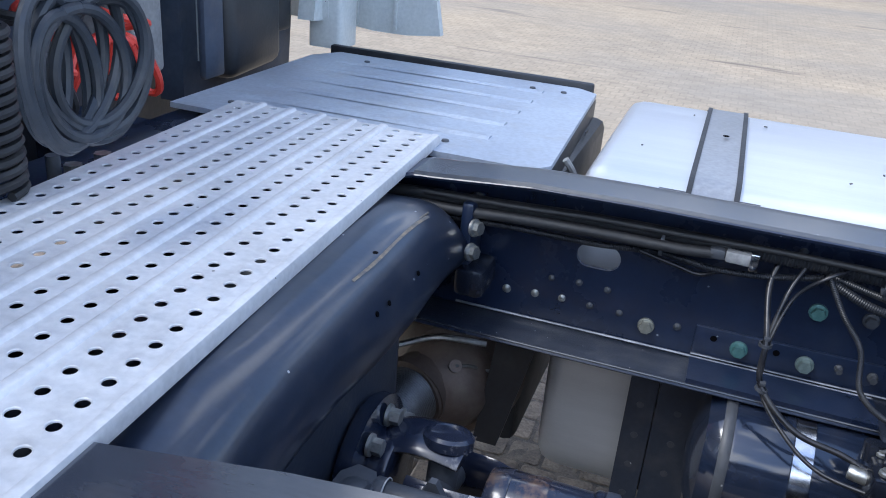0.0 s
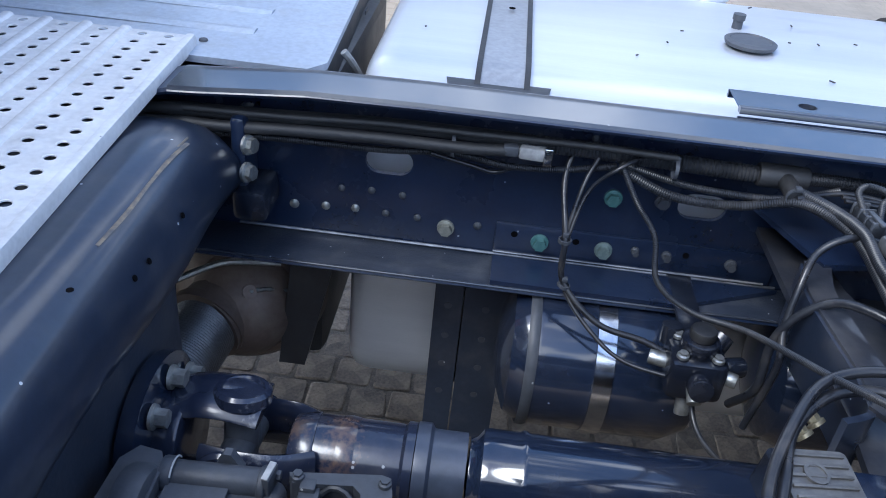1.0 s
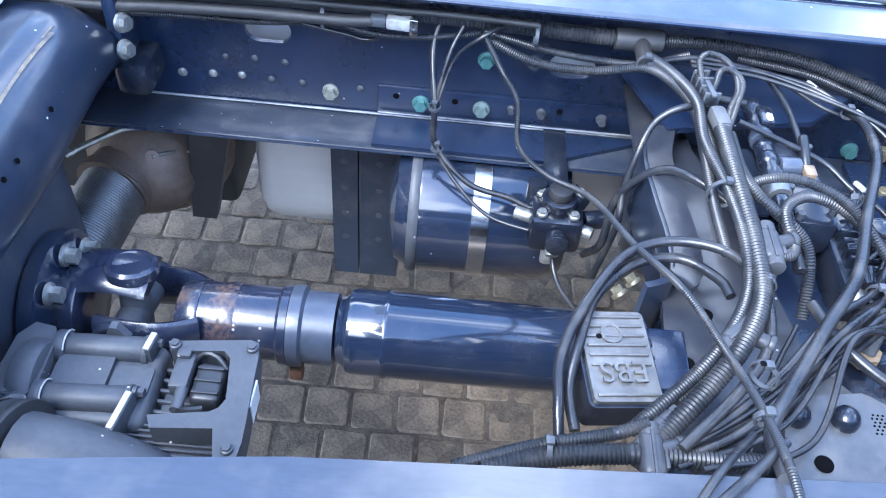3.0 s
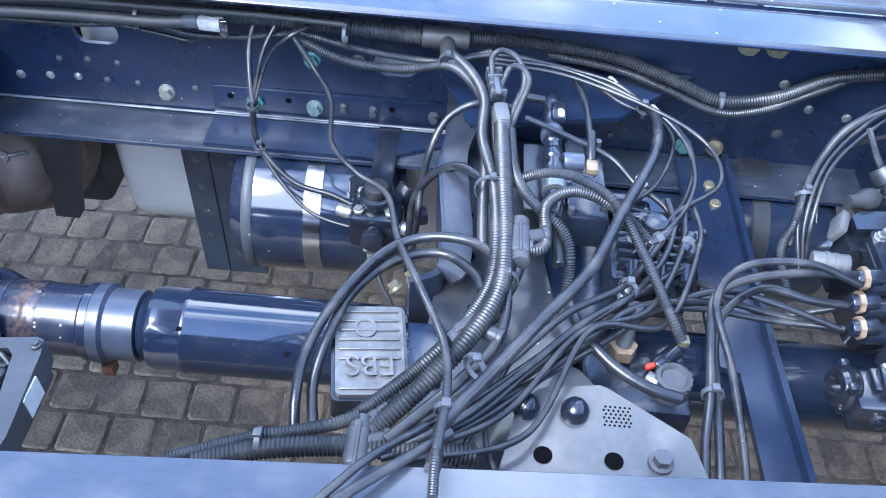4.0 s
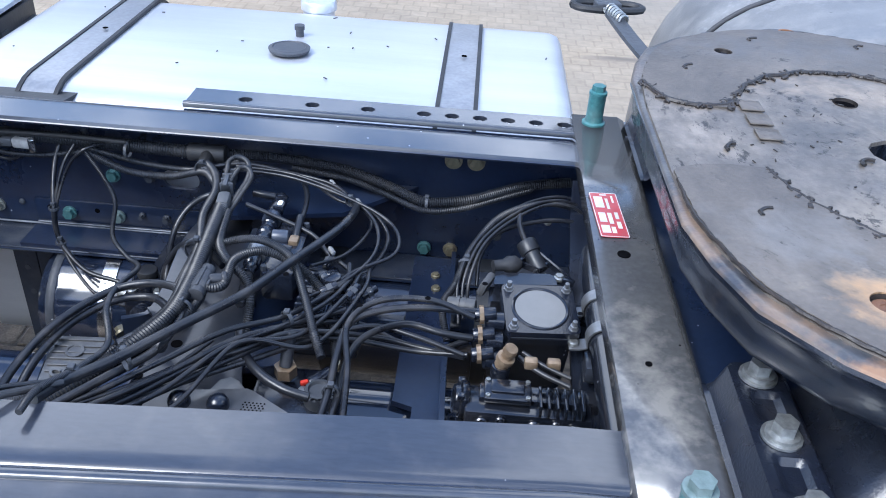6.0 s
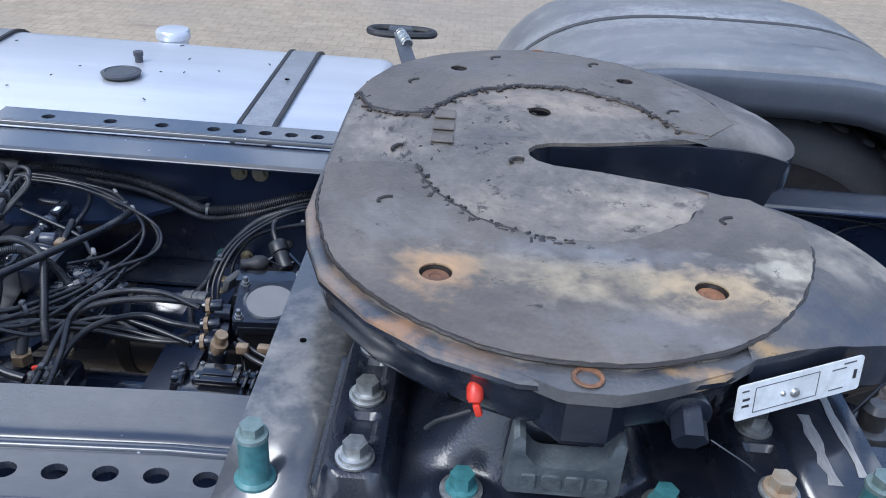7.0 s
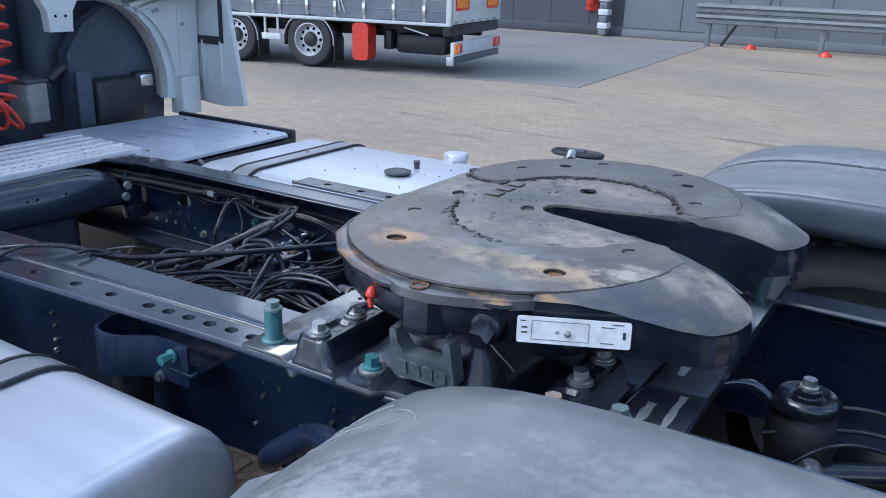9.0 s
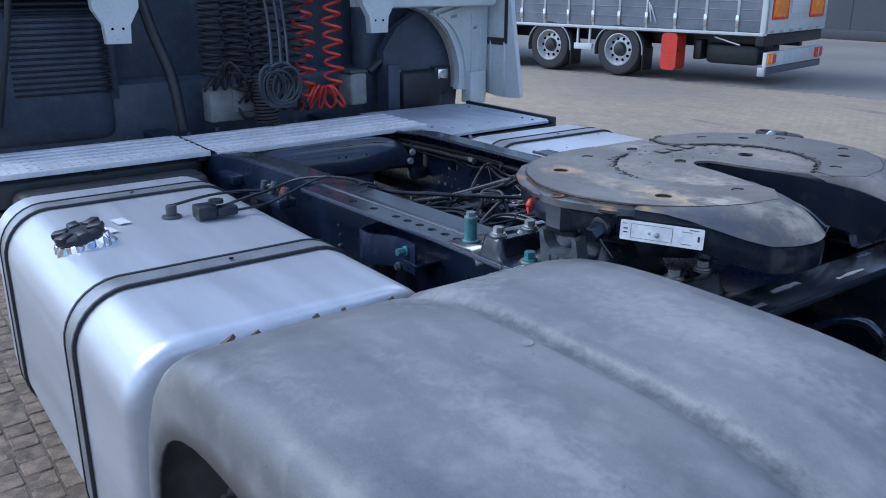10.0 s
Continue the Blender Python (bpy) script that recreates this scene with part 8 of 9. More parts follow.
part("stepped_cover", own, JET, gb)
own = rod((-0.112, 0.150, 0.880), (-0.092, 0.118, 0.860), 0.0125, seg=18, bevel=0.002)
rod((-0.117, 0.158, 0.885), (-0.107, 0.142, 0.875), 0.0160, seg=12, bevel=0.002, bm=own)
part("pressure_sensor", own, BLACK, gb)
own = bmesh.new()
for p, q in (((-0.100, 0.150, 0.874), (-0.045, 0.088, 0.864)), ((-0.126, 0.128, 0.866), (-0.096, 0.112, 0.866)), ((-0.126, 0.128, 0.866), (-0.110, 0.140, 0.872)), ((-0.096, 0.112, 0.866), (-0.080, 0.130, 0.868)), ((-0.045, 0.088, 0.864), (-0.075, 0.098, 0.862))):
    sweep([p, q], 0, section=[(-0.002, -0.006), (0.002, -0.006), (0.002, 0.004), (-0.002, 0.004)], bm=own)
part("sensor_bracket", own, JET, gb)
bolt(gb, (-0.066, 0.098, 0.862), (0, 0, 1), ZINC, 0.006, 0.008, name="screw")
part("sensor_lead", sweep([(-0.115, 0.155, 0.884), (-0.124, 0.168, 0.896), (-0.128, 0.185, 0.905), (-0.126, 0.205, 0.905)], 0.0042, 8), HOSE, gb)
own = lathe([(0, 0), (0.008, 0.002), (0.0135, 0.010), (0.0135, 0.022), (0.009, 0.030), (0.0085, 0.046), (0, 0.047)], towards((-0.122, 0.122, 0.868), (-0.9, -0.32, 0.05)), 18)
part("sensor_boot", own, RUBBER, gb, "black rubber boot")
part("pale_clip", box((-0.174, 0.084, 0.852), (0.012, 0.036, 0.026), 0.004, (0, 18, -22)), MIDGREY, gb, "pale plastic clip")
for y, z in ((-0.017, 0.872), (-0.033, 0.85), (-0.057, 0.835)):
    part("union", rod((-0.19, y, z - 0.003), (-0.160, y + 0.004, z), 0.010, seg=14, bevel=0.002), CAST, gb)
    part("union_ring", rod((-0.183, y + 0.001, z - 0.002), (-0.177, y + 0.0015, z - 0.0015), 0.013, seg=8), BRASS, gb)
    part("port", rod((-0.172, y + 0.003, z - 0.012), (-0.15, y + 0.006, z - 0.014), 0.013, seg=14), CAST, gb)
own = lathe([(0.010, 0), (0.010, 0.010), (0.0125, 0.0105), (0.0125, 0.018), (0.008, 0.019), (0.008, 0.028), (0.010, 0.029), (0.009, 0.036), (0, 0.036)], towards((-0.15, -0.085, 0.842), (0.3, -0.15, 1)), 14)
part("brass_union", own, BRASS, gb, "brass elbow union")
for x, y in ((-0.112, -0.088), (-0.082, -0.087)):
    part("brass_block", box((x, y, 0.852), (0.018, 0.014, 0.014), 0.003), BRASS, gb)
# valve block below the unions: plates, ribs, round ports and screws
own = box((-0.112, -0.122, 0.792), (0.165, 0.052, 0.044), 0.004)
box((-0.112, -0.114, 0.816), (0.130, 0.030, 0.014), 0.003, bm=own)
bank = part("solenoid_bank", own, JET, gb)
own = box((-0.140, -0.118, 0.826), (0.062, 0.036, 0.010), 0.003, (8, 0, 0))
box((-0.140, -0.116, 0.832), (0.044, 0.022, 0.006), 0.002, (8, 0, 0), bm=own)
lid = part("cover_plate", own, JET, bank)
for dx in (-0.026, 0.026):
    for dy in (-0.013, 0.013):
        part("screw", lathe([(0.0034, 0), (0.0032, 0.0024), (0.0014, 0.0026), (0.0012, 0.0012), (0, 0.0012)], Matrix.Translation((-0.140 + dx, -0.118 + dy, 0.8305 + dy * 0.14)), 10), ZINC, lid)
for k in range(6):
    part("rib", box((-0.098 + 0.011 * k, -0.128, 0.822), (0.004, 0.040, 0.020 - 0.002 * (k % 2)), 0.001), JET, bank)
for k, (x, r) in enumerate(((-0.172, 0.009), (-0.148, 0.007), (-0.104, 0.010), (-0.076, 0.007), (-0.052, 0.009))):
    part("port_cap", lathe([(r, 0), (r, 0.006), (r * 0.75, 0.0075), (r * 0.7, 0.005), (r * 0.3, 0.005), (r * 0.25, 0.009), (0, 0.009)], towards((x, -0.148, 0.797 + 0.006 * (k % 2)), (0, -1, 0.35)), 16), JET, bank)
part("end_flange", lathe([(0, 0), (0.024, 0), (0.026, 0.003), (0.026, 0.010), (0.021, 0.012), (0.019, 0.018), (0.012, 0.019), (0.011, 0.010), (0, 0.010)], towards((-0.192, -0.112, 0.800), (-1, -0.1, 0.15)), 24), JET, bank)
for k in range(4):
    part("rim_lug", box((-0.200, -0.112 + 0.024 * math.cos(radians(90 * k + 40)), 0.801 + 0.024 * math.sin(radians(90 * k + 40))), (0.010, 0.010, 0.010), 0.002), JET, bank)
part("side_lug", box((-0.032, -0.104, 0.806), (0.030, 0.028, 0.022), 0.004), JET, bank)
part("neck", rod((-0.152, -0.088, 0.815), (-0.150, -0.086, 0.842), 0.013, seg=16, bevel=0.002), JET, bank)
part("grey_plug", rod((-0.228, 0.012, 0.862), (-0.188, 0.006, 0.866), 0.012, seg=10, bevel=0.002), MIDGREY, gb, "grey moulded plug")
for k in range(3):
    part("plug_rib", rod((-0.214 + 0.009 * k, 0.0100 - 0.0013 * k, 0.8635), (-0.210 + 0.009 * k, 0.0094 - 0.0013 * k, 0.864), 0.0132, seg=12), MIDGREY, gb)
# round pipe under the front ridge, held by two bright clips
pipe = thing("cross_pipe", "glossy black pipe clipped under the mounting plate ridge", "pipe", (-0.008, 0.05, 0.85))
part("tube", rod((-0.008, 0.30, 0.852), (-0.006, -0.30, 0.846), 0.0235, seg=24), JET, pipe)
for y in (0.052, -0.022):
    own = bmesh.new()
    sweep([(-0.0075 + 0.0255 * math.cos(radians(a)), y, 0.849 + 0.0255 * math.sin(radians(a))) for a in range(-20, 201, 20)] + [(-0.0375, y, 0.838), (-0.044, y, 0.836), (-0.056, y, 0.836)], 0, bm=own, section=[(-0.011, -0.0012), (0.011, -0.0012), (0.011, 0.0012), (-0.011, 0.0012)])
    clip = part("clip", own, STRAP, pipe, "bright pipe clip")
    bolt(clip, (-0.050, y, 0.838), (0, 0, 1), ZINC, 0.0055, 0.006, name="screw")

# near-side coupling valves
cv = thing("valve_cluster", "small black test valves with one red cap on the rail", "valve cluster", (-0.92, -0.48, 0.87))
own = box((-0.93, -0.50, 0.885), (0.19, 0.06, 0.03), 0.006)
part("plate", own, PAINT, cv)
random.seed(9)
for k in range(7):
    x = -1.0 + 0.026 * k
    h = random.uniform(0.018, 0.04)
    part("valve", rod((x, -0.50 + random.uniform(-0.02, 0.02), 0.895), (x, -0.50, 0.90 + h), 0.011, seg=12, bevel=0.003), CAST if k % 3 else GEAR, cv)
part("red_cap", lathe([(0.012, 0), (0.013, 0.008), (0.010, 0.022), (0, 0.024)], Matrix.Translation((-0.864, -0.497, 0.908)), 14), RED, cv, "red plastic cap")

# ---- hoses and wiring of the frame bay ----
CONDUITS = 'ribbed grey-black wiring conduit tied into the frame harness'
HOSES = 'smooth black air hose looped through the frame bay'


def line(kind, r, pitch, pts):
    """One hose or ribbed conduit along a smooth line."""
    if kind == "conduit":
        solid("wiring_conduit", sweep(pts, r * 0.82, 12, rib=r * 0.12, pitch=pitch * 0.62), CONDUIT, CONDUITS, "conduit", "bay harness")
    elif kind == "cable":
        solid("wrapped_cable", sweep(pts, r * 0.66, 14, 0.012), RUBBER, "thick black taped cable along the far rail", "cable", "rail cables")
    else:
        solid("air_hose", sweep(pts, r * 0.66, 14, 0.008), HOSE, HOSES, "hose", "bay harness")


line("conduit", 0.0115, 0.006, [(-0.669, 0.333, 0.902), (-0.584, 0.353, 0.895), (-0.505, 0.355, 0.89), (-0.424, 0.354, 0.88), (-0.343, 0.333, 0.865), (-0.28, 0.31, 0.855), (-0.201, 0.323, 0.86), (-0.118, 0.364, 0.87), (-0.032, 0.376, 0.88)])
line("conduit", 0.007, 0.005, [(-0.52, 0.352, 0.878), (-0.423, 0.341, 0.87), (-0.357, 0.328, 0.855), (-0.285, 0.298, 0.845), (-0.229, 0.305, 0.847), (-0.17, 0.33, 0.855), (-0.10, 0.365, 0.865)])
line("conduit", 0.005, 0.004, [(-0.871, 0.316, 0.9), (-0.841, 0.31, 0.85), (-0.815, 0.282, 0.82), (-0.808, 0.238, 0.78), (-0.769, 0.195, 0.77), (-0.719, 0.125, 0.8), (-0.691, -0.009, 0.86), (-0.66, -0.107, 0.9), (-0.631, -0.175, 0.9), (-0.625, -0.251, 0.93), (-0.63, -0.326, 0.965), (-0.63, -0.366, 0.97)])
line("hose", 0.0085, 0, [(-0.77, -0.229, 0.8), (-0.773, -0.195, 0.82), (-0.77, -0.146, 0.83), (-0.745, -0.09, 0.85), (-0.702, -0.028, 0.86), (-0.654, -0.01, 0.87), (-0.601, -0.026, 0.88), (-0.575, -0.068, 0.885), (-0.572, -0.121, 0.885), (-0.584, -0.162, 0.88), (-0.621, -0.212, 0.88), (-0.675, -0.266, 0.87)])
line("hose", 0.0085, 0, [(-0.754, -0.214, 0.8), (-0.76, -0.173, 0.81), (-0.751, -0.129, 0.83), (-0.732, -0.072, 0.84), (-0.69, -0.03, 0.85), (-0.64, -0.02, 0.855), (-0.604, -0.05, 0.86), (-0.595, -0.073, 0.86)])
line("hose", 0.0065, 0, [(-0.925, 0.365, 0.905), (-0.937, 0.337, 0.86), (-0.928, 0.286, 0.8), (-0.922, 0.271, 0.74), (-0.87, 0.241, 0.7), (-0.809, 0.229, 0.69), (-0.765, 0.215, 0.68)])
line("hose", 0.0045, 0, [(-0.895, 0.345, 0.90), (-0.915, 0.315, 0.86), (-0.927, 0.286, 0.79), (-0.919, 0.27, 0.73), (-0.877, 0.233, 0.69), (-0.831, 0.205, 0.67), (-0.759, 0.182, 0.67)])
line("hose", 0.004, 0, [(-0.84, 0.34, 0.903), (-0.87, 0.311, 0.9), (-0.905, 0.313, 0.86), (-0.924, 0.289, 0.80), (-0.925, 0.275, 0.76)])
line("hose", 0.007, 0, [(-0.57, 0.21, 0.89), (-0.614, 0.198, 0.9), (-0.649, 0.19, 0.88), (-0.668, 0.162, 0.85), (-0.677, 0.141, 0.8), (-0.679, 0.117, 0.76), (-0.69, 0.12, 0.66)])
line("hose", 0.0085, 0, [(-0.565, 0.07, 0.855), (-0.603, 0.106, 0.86), (-0.635, 0.134, 0.85), (-0.666, 0.142, 0.82), (-0.685, 0.139, 0.78), (-0.69, 0.125, 0.72), (-0.70, 0.16, 0.66)])
line("conduit", 0.0085, 0.005, [(-0.661, 0.311, 0.9), (-0.629, 0.262, 0.905), (-0.607, 0.198, 0.91), (-0.606, 0.127, 0.905), (-0.59, 0.054, 0.9), (-0.585, -0.026, 0.9), (-0.588, -0.082, 0.89), (-0.61, -0.133, 0.885), (-0.65, -0.185, 0.875), (-0.715, -0.243, 0.855)])
line("conduit", 0.0125, 0.0065, [(-0.584, 0.145, 0.91), (-0.579, 0.05, 0.905), (-0.575, -0.033, 0.9), (-0.58, -0.101, 0.895), (-0.607, -0.158, 0.89), (-0.645, -0.205, 0.875), (-0.688, -0.250, 0.86), (-0.71, -0.275, 0.85)])
line("conduit", 0.0085, 0.005, [(-0.573, 0.142, 0.905), (-0.568, 0.086, 0.9), (-0.558, 0.049, 0.9), (-0.536, 0.02, 0.895), (-0.509, 0.002, 0.88), (-0.5, -0.021, 0.86), (-0.502, -0.06, 0.82)])
line("conduit", 0.0052, 0.004, [(-0.597, 0.215, 0.915), (-0.600, 0.240, 0.925), (-0.600, 0.255, 0.932), (-0.589, 0.262, 0.937), (-0.571, 0.251, 0.937), (-0.560, 0.227, 0.932), (-0.560, 0.202, 0.925), (-0.569, 0.181, 0.912), (-0.578, 0.14, 0.895)])
line("conduit", 0.0052, 0.004, [(-0.588, 0.205, 0.915), (-0.584, 0.218, 0.925), (-0.577, 0.234, 0.932), (-0.564, 0.231, 0.935), (-0.554, 0.213, 0.93), (-0.560, 0.190, 0.918), (-0.574, 0.15, 0.90)])
line("conduit", 0.0085, 0.005, [(-0.559, -0.048, 0.9), (-0.533, -0.032, 0.895), (-0.531, 0.024, 0.9), (-0.5, 0.051, 0.9), (-0.46, 0.048, 0.89), (-0.425, 0.035, 0.87), (-0.397, 0.008, 0.85), (-0.382, -0.032, 0.83), (-0.371, -0.076, 0.815)])
line("conduit", 0.008, 0.005, [(-0.873, -0.287, 0.84), (-0.799, -0.264, 0.85), (-0.732, -0.251, 0.86), (-0.701, -0.242, 0.87)])
line("conduit", 0.0125, 0.0065, [(-0.846, -0.288, 0.84), (-0.791, -0.275, 0.85), (-0.722, -0.27, 0.86), (-0.68, -0.269, 0.86), (-0.635, -0.265, 0.855), (-0.593, -0.262, 0.85)])
line("hose", 0.0095, 0, [(-0.632, -0.338, 0.96), (-0.625, -0.285, 0.94), (-0.595, -0.236, 0.93), (-0.541, -0.156, 0.925), (-0.49, -0.082, 0.92), (-0.449, 0.015, 0.91), (-0.401, 0.128, 0.9), (-0.387, 0.207, 0.89), (-0.396, 0.242, 0.885)])
line("hose", 0.006, 0, [(-0.701, -0.268, 0.86), (-0.638, -0.238, 0.87), (-0.571, -0.18, 0.88), (-0.509, -0.11, 0.88), (-0.444, -0.056, 0.87), (-0.398, 0.017, 0.86), (-0.377, 0.056, 0.86), (-0.379, 0.094, 0.86)])
line("hose", 0.006, 0, [(-0.675, -0.271, 0.86), (-0.617, -0.242, 0.87), (-0.559, -0.185, 0.87), (-0.496, -0.12, 0.875), (-0.437, -0.067, 0.865), (-0.371, -0.006, 0.85)])
line("hose", 0.006, 0, [(-0.667, -0.265, 0.85), (-0.598, -0.228, 0.86), (-0.538, -0.166, 0.865), (-0.484, -0.125, 0.865), (-0.425, -0.074, 0.86), (-0.324, -0.034, 0.83), (-0.265, -0.036, 0.82), (-0.199, -0.056, 0.825)])
line("hose", 0.0052, 0, [(-0.657, 0.281, 0.9), (-0.591, 0.3, 0.905), (-0.511, 0.3, 0.895), (-0.438, 0.278, 0.892), (-0.396, 0.242, 0.885), (-0.357, 0.225, 0.87), (-0.333, 0.195, 0.85), (-0.342, 0.14, 0.84), (-0.372, 0.091, 0.84), (-0.437, 0.075, 0.86)])
line("hose", 0.0052, 0, [(-0.555, 0.178, 0.9), (-0.504, 0.17, 0.885), (-0.446, 0.152, 0.87), (-0.416, 0.119, 0.86), (-0.381, 0.094, 0.85), (-0.37, 0.067, 0.84), (-0.393, 0.018, 0.83)])
line("hose", 0.0065, 0, [(-0.495, 0.303, 0.89), (-0.475, 0.256, 0.88), (-0.47, 0.192, 0.875), (-0.473, 0.132, 0.87)])
line("hose", 0.0042, 0, [(-0.479, 0.292, 0.89), (-0.425, 0.251, 0.88), (-0.38, 0.233, 0.875), (-0.361, 0.196, 0.865), (-0.388, 0.123, 0.86), (-0.432, 0.067, 0.87)])
line("hose", 0.0075, 0, [(-0.385, -0.43, 0.79), (-0.378, -0.32, 0.81), (-0.372, -0.224, 0.83), (-0.365, -0.171, 0.85), (-0.362, -0.116, 0.87), (-0.353, -0.07, 0.88), (-0.319, -0.047, 0.885), (-0.262, -0.031, 0.885), (-0.189, -0.017, 0.875)])
line("hose", 0.0075, 0, [(-0.368, -0.43, 0.78), (-0.362, -0.32, 0.80), (-0.358, -0.223, 0.83), (-0.354, -0.164, 0.84), (-0.351, -0.107, 0.85), (-0.332, -0.063, 0.855), (-0.284, -0.025, 0.85), (-0.233, -0.032, 0.845), (-0.19, -0.031, 0.84)])
line("hose", 0.0095, 0, [(-0.504, -0.063, 0.85), (-0.489, -0.107, 0.85), (-0.458, -0.144, 0.845), (-0.423, -0.164, 0.84), (-0.39, -0.17, 0.835)])
line("conduit", 0.007, 0.0045, [(-0.225, 0.02, 0.79), (-0.236, 0.064, 0.82), (-0.22, 0.095, 0.84), (-0.2, 0.146, 0.87), (-0.157, 0.203, 0.9), (-0.093, 0.246, 0.905), (-0.045, 0.252, 0.9), (-0.014, 0.25, 0.88), (-0.012, 0.24, 0.82)])
line("hose", 0.0055, 0, [(-0.224, 0.075, 0.82), (-0.204, 0.126, 0.85), (-0.162, 0.182, 0.88), (-0.095, 0.215, 0.89), (-0.035, 0.228, 0.885), (-0.014, 0.222, 0.86), (-0.013, 0.21, 0.80)])
line("hose", 0.0045, 0, [(-0.187, 0.108, 0.83), (-0.183, 0.149, 0.86), (-0.147, 0.206, 0.89), (-0.081, 0.26, 0.9), (-0.022, 0.262, 0.9)])
for k in range(3):
    line("hose", 0.0042, 0, [(-0.21 + 0.006 * k, 0.05 + 0.012 * k, 0.80), (-0.215 + 0.008 * k, 0.10, 0.845), (-0.190 + 0.006 * k, 0.160 - 0.004 * k, 0.882), (-0.135 + 0.004 * k, 0.222 - 0.010 * k, 0.905), (-0.075, 0.262 - 0.012 * k, 0.91), (-0.03, 0.27 - 0.014 * k, 0.90), (-0.013, 0.262 - 0.014 * k, 0.86)])
line("hose", 0.0045, 0, [(-0.123, -0.071, 0.855), (-0.093, -0.09, 0.85), (-0.06, -0.104, 0.845)])
line("hose", 0.0055, 0, [(-0.128, -0.075, 0.85), (-0.099, -0.098, 0.845), (-0.061, -0.115, 0.84)])
line("conduit", 0.0145, 0.0075, [(-1.0, 0.349, 0.9), (-0.935, 0.349, 0.9), (-0.83, 0.345, 0.9), (-0.756, 0.34, 0.9), (-0.669, 0.333, 0.902)])
line("cable", 0.0150, 0, [(-1.9, 0.335, 0.862), (-1.5, 0.340, 0.890), (-1.4, 0.342, 0.894), (-1.31, 0.346, 0.896), (-1.19, 0.353, 0.899), (-1.056, 0.352, 0.901), (-0.97, 0.349, 0.901)])
line("cable", 0.0125, 0, [(-1.9, 0.315, 0.855), (-1.5, 0.322, 0.880), (-1.4, 0.324, 0.882), (-1.31, 0.330, 0.885), (-1.19, 0.335, 0.887), (-1.056, 0.334, 0.889), (-0.98, 0.340, 0.895)])
line("cable", 0.0075, 0, [(-1.45, 0.330, 0.900), (-1.31, 0.334, 0.902), (-1.19, 0.340, 0.906), (-1.056, 0.339, 0.908), (-0.92, 0.335, 0.912), (-0.80, 0.33, 0.912)])
line("hose", 0.006, 0, [(-0.738, 0.176, 0.68), (-0.74, 0.169, 0.64), (-0.73, 0.135, 0.62), (-0.707, 0.088, 0.62), (-0.692, 0.037, 0.64)])
line("conduit", 0.006, 0.0045, [(-1.5, 0.33, 0.865), (-1.31, 0.345, 0.864), (-1.186, 0.352, 0.862), (-1.09, 0.36, 0.866), (-1.02, 0.35, 0.862), (-0.947, 0.345, 0.868), (-0.873, 0.34, 0.885)])
line("hose", 0.005, 0, [(-1.12, 0.352, 0.866), (-1.06, 0.36, 0.85), (-1.03, 0.36, 0.845), (-1.0, 0.355, 0.862)])
line("conduit", 0.0062, 0.0045, [(-0.871, 0.33, 0.895), (-0.78, 0.33, 0.875), (-0.70, 0.31, 0.88), (-0.655, 0.29, 0.895), (-0.60, 0.305, 0.905)])
line("conduit", 0.008, 0.005, [(-0.871, 0.325, 0.89), (-0.80, 0.315, 0.865), (-0.72, 0.30, 0.87), (-0.66, 0.285, 0.892), (-0.63, 0.25, 0.90), (-0.605, 0.20, 0.895), (-0.60, 0.12, 0.885), (-0.60, 0.04, 0.88), (-0.598, -0.03, 0.88)])
line("conduit", 0.0085, 0.005, [(-0.66, 0.30, 0.895), (-0.62, 0.24, 0.897), (-0.595, 0.18, 0.892), (-0.585, 0.09, 0.885), (-0.57, 0.0, 0.885), (-0.56, -0.06, 0.885), (-0.60, -0.14, 0.87), (-0.67, -0.21, 0.86)])
line("hose", 0.006, 0, [(-0.69, -0.27, 0.855), (-0.60, -0.22, 0.86), (-0.52, -0.15, 0.862), (-0.46, -0.08, 0.86), (-0.38, -0.02, 0.84), (-0.34, 0.0, 0.82), (-0.26, -0.02, 0.80), (-0.195, -0.03, 0.835)])
line("hose", 0.006, 0, [(-0.66, -0.275, 0.85), (-0.57, -0.21, 0.855), (-0.50, -0.14, 0.857), (-0.44, -0.08, 0.85), (-0.36, -0.05, 0.835), (-0.27, -0.045, 0.82), (-0.195, -0.056, 0.83)])
line("hose", 0.0042, 0, [(-0.575, -0.27, 0.84), (-0.585, -0.23, 0.845), (-0.57, -0.17, 0.85), (-0.53, -0.10, 0.855)])
line("hose", 0.0042, 0, [(-0.62, -0.30, 0.84), (-0.60, -0.24, 0.845), (-0.56, -0.18, 0.845)])
line("hose", 0.0065, 0, [(-0.73, -0.775, 0.935), (-0.80, -0.65, 0.935), (-0.86, -0.55, 0.93), (-0.84, -0.47, 0.955), (-0.75, -0.42, 0.975), (-0.68, -0.36, 0.972), (-0.62, -0.30, 0.95)])
line("hose", 0.0065, 0, [(-0.80, -0.87, 0.945), (-0.85, -0.74, 0.945), (-0.90, -0.62, 0.93), (-0.93, -0.53, 0.91)])
line("hose", 0.0055, 0, [(-0.70, -0.76, 0.93), (-0.72, -0.62, 0.93), (-0.76, -0.53, 0.94), (-0.74, -0.43, 0.975), (-0.69, -0.35, 0.970), (-0.64, -0.29, 0.94)])
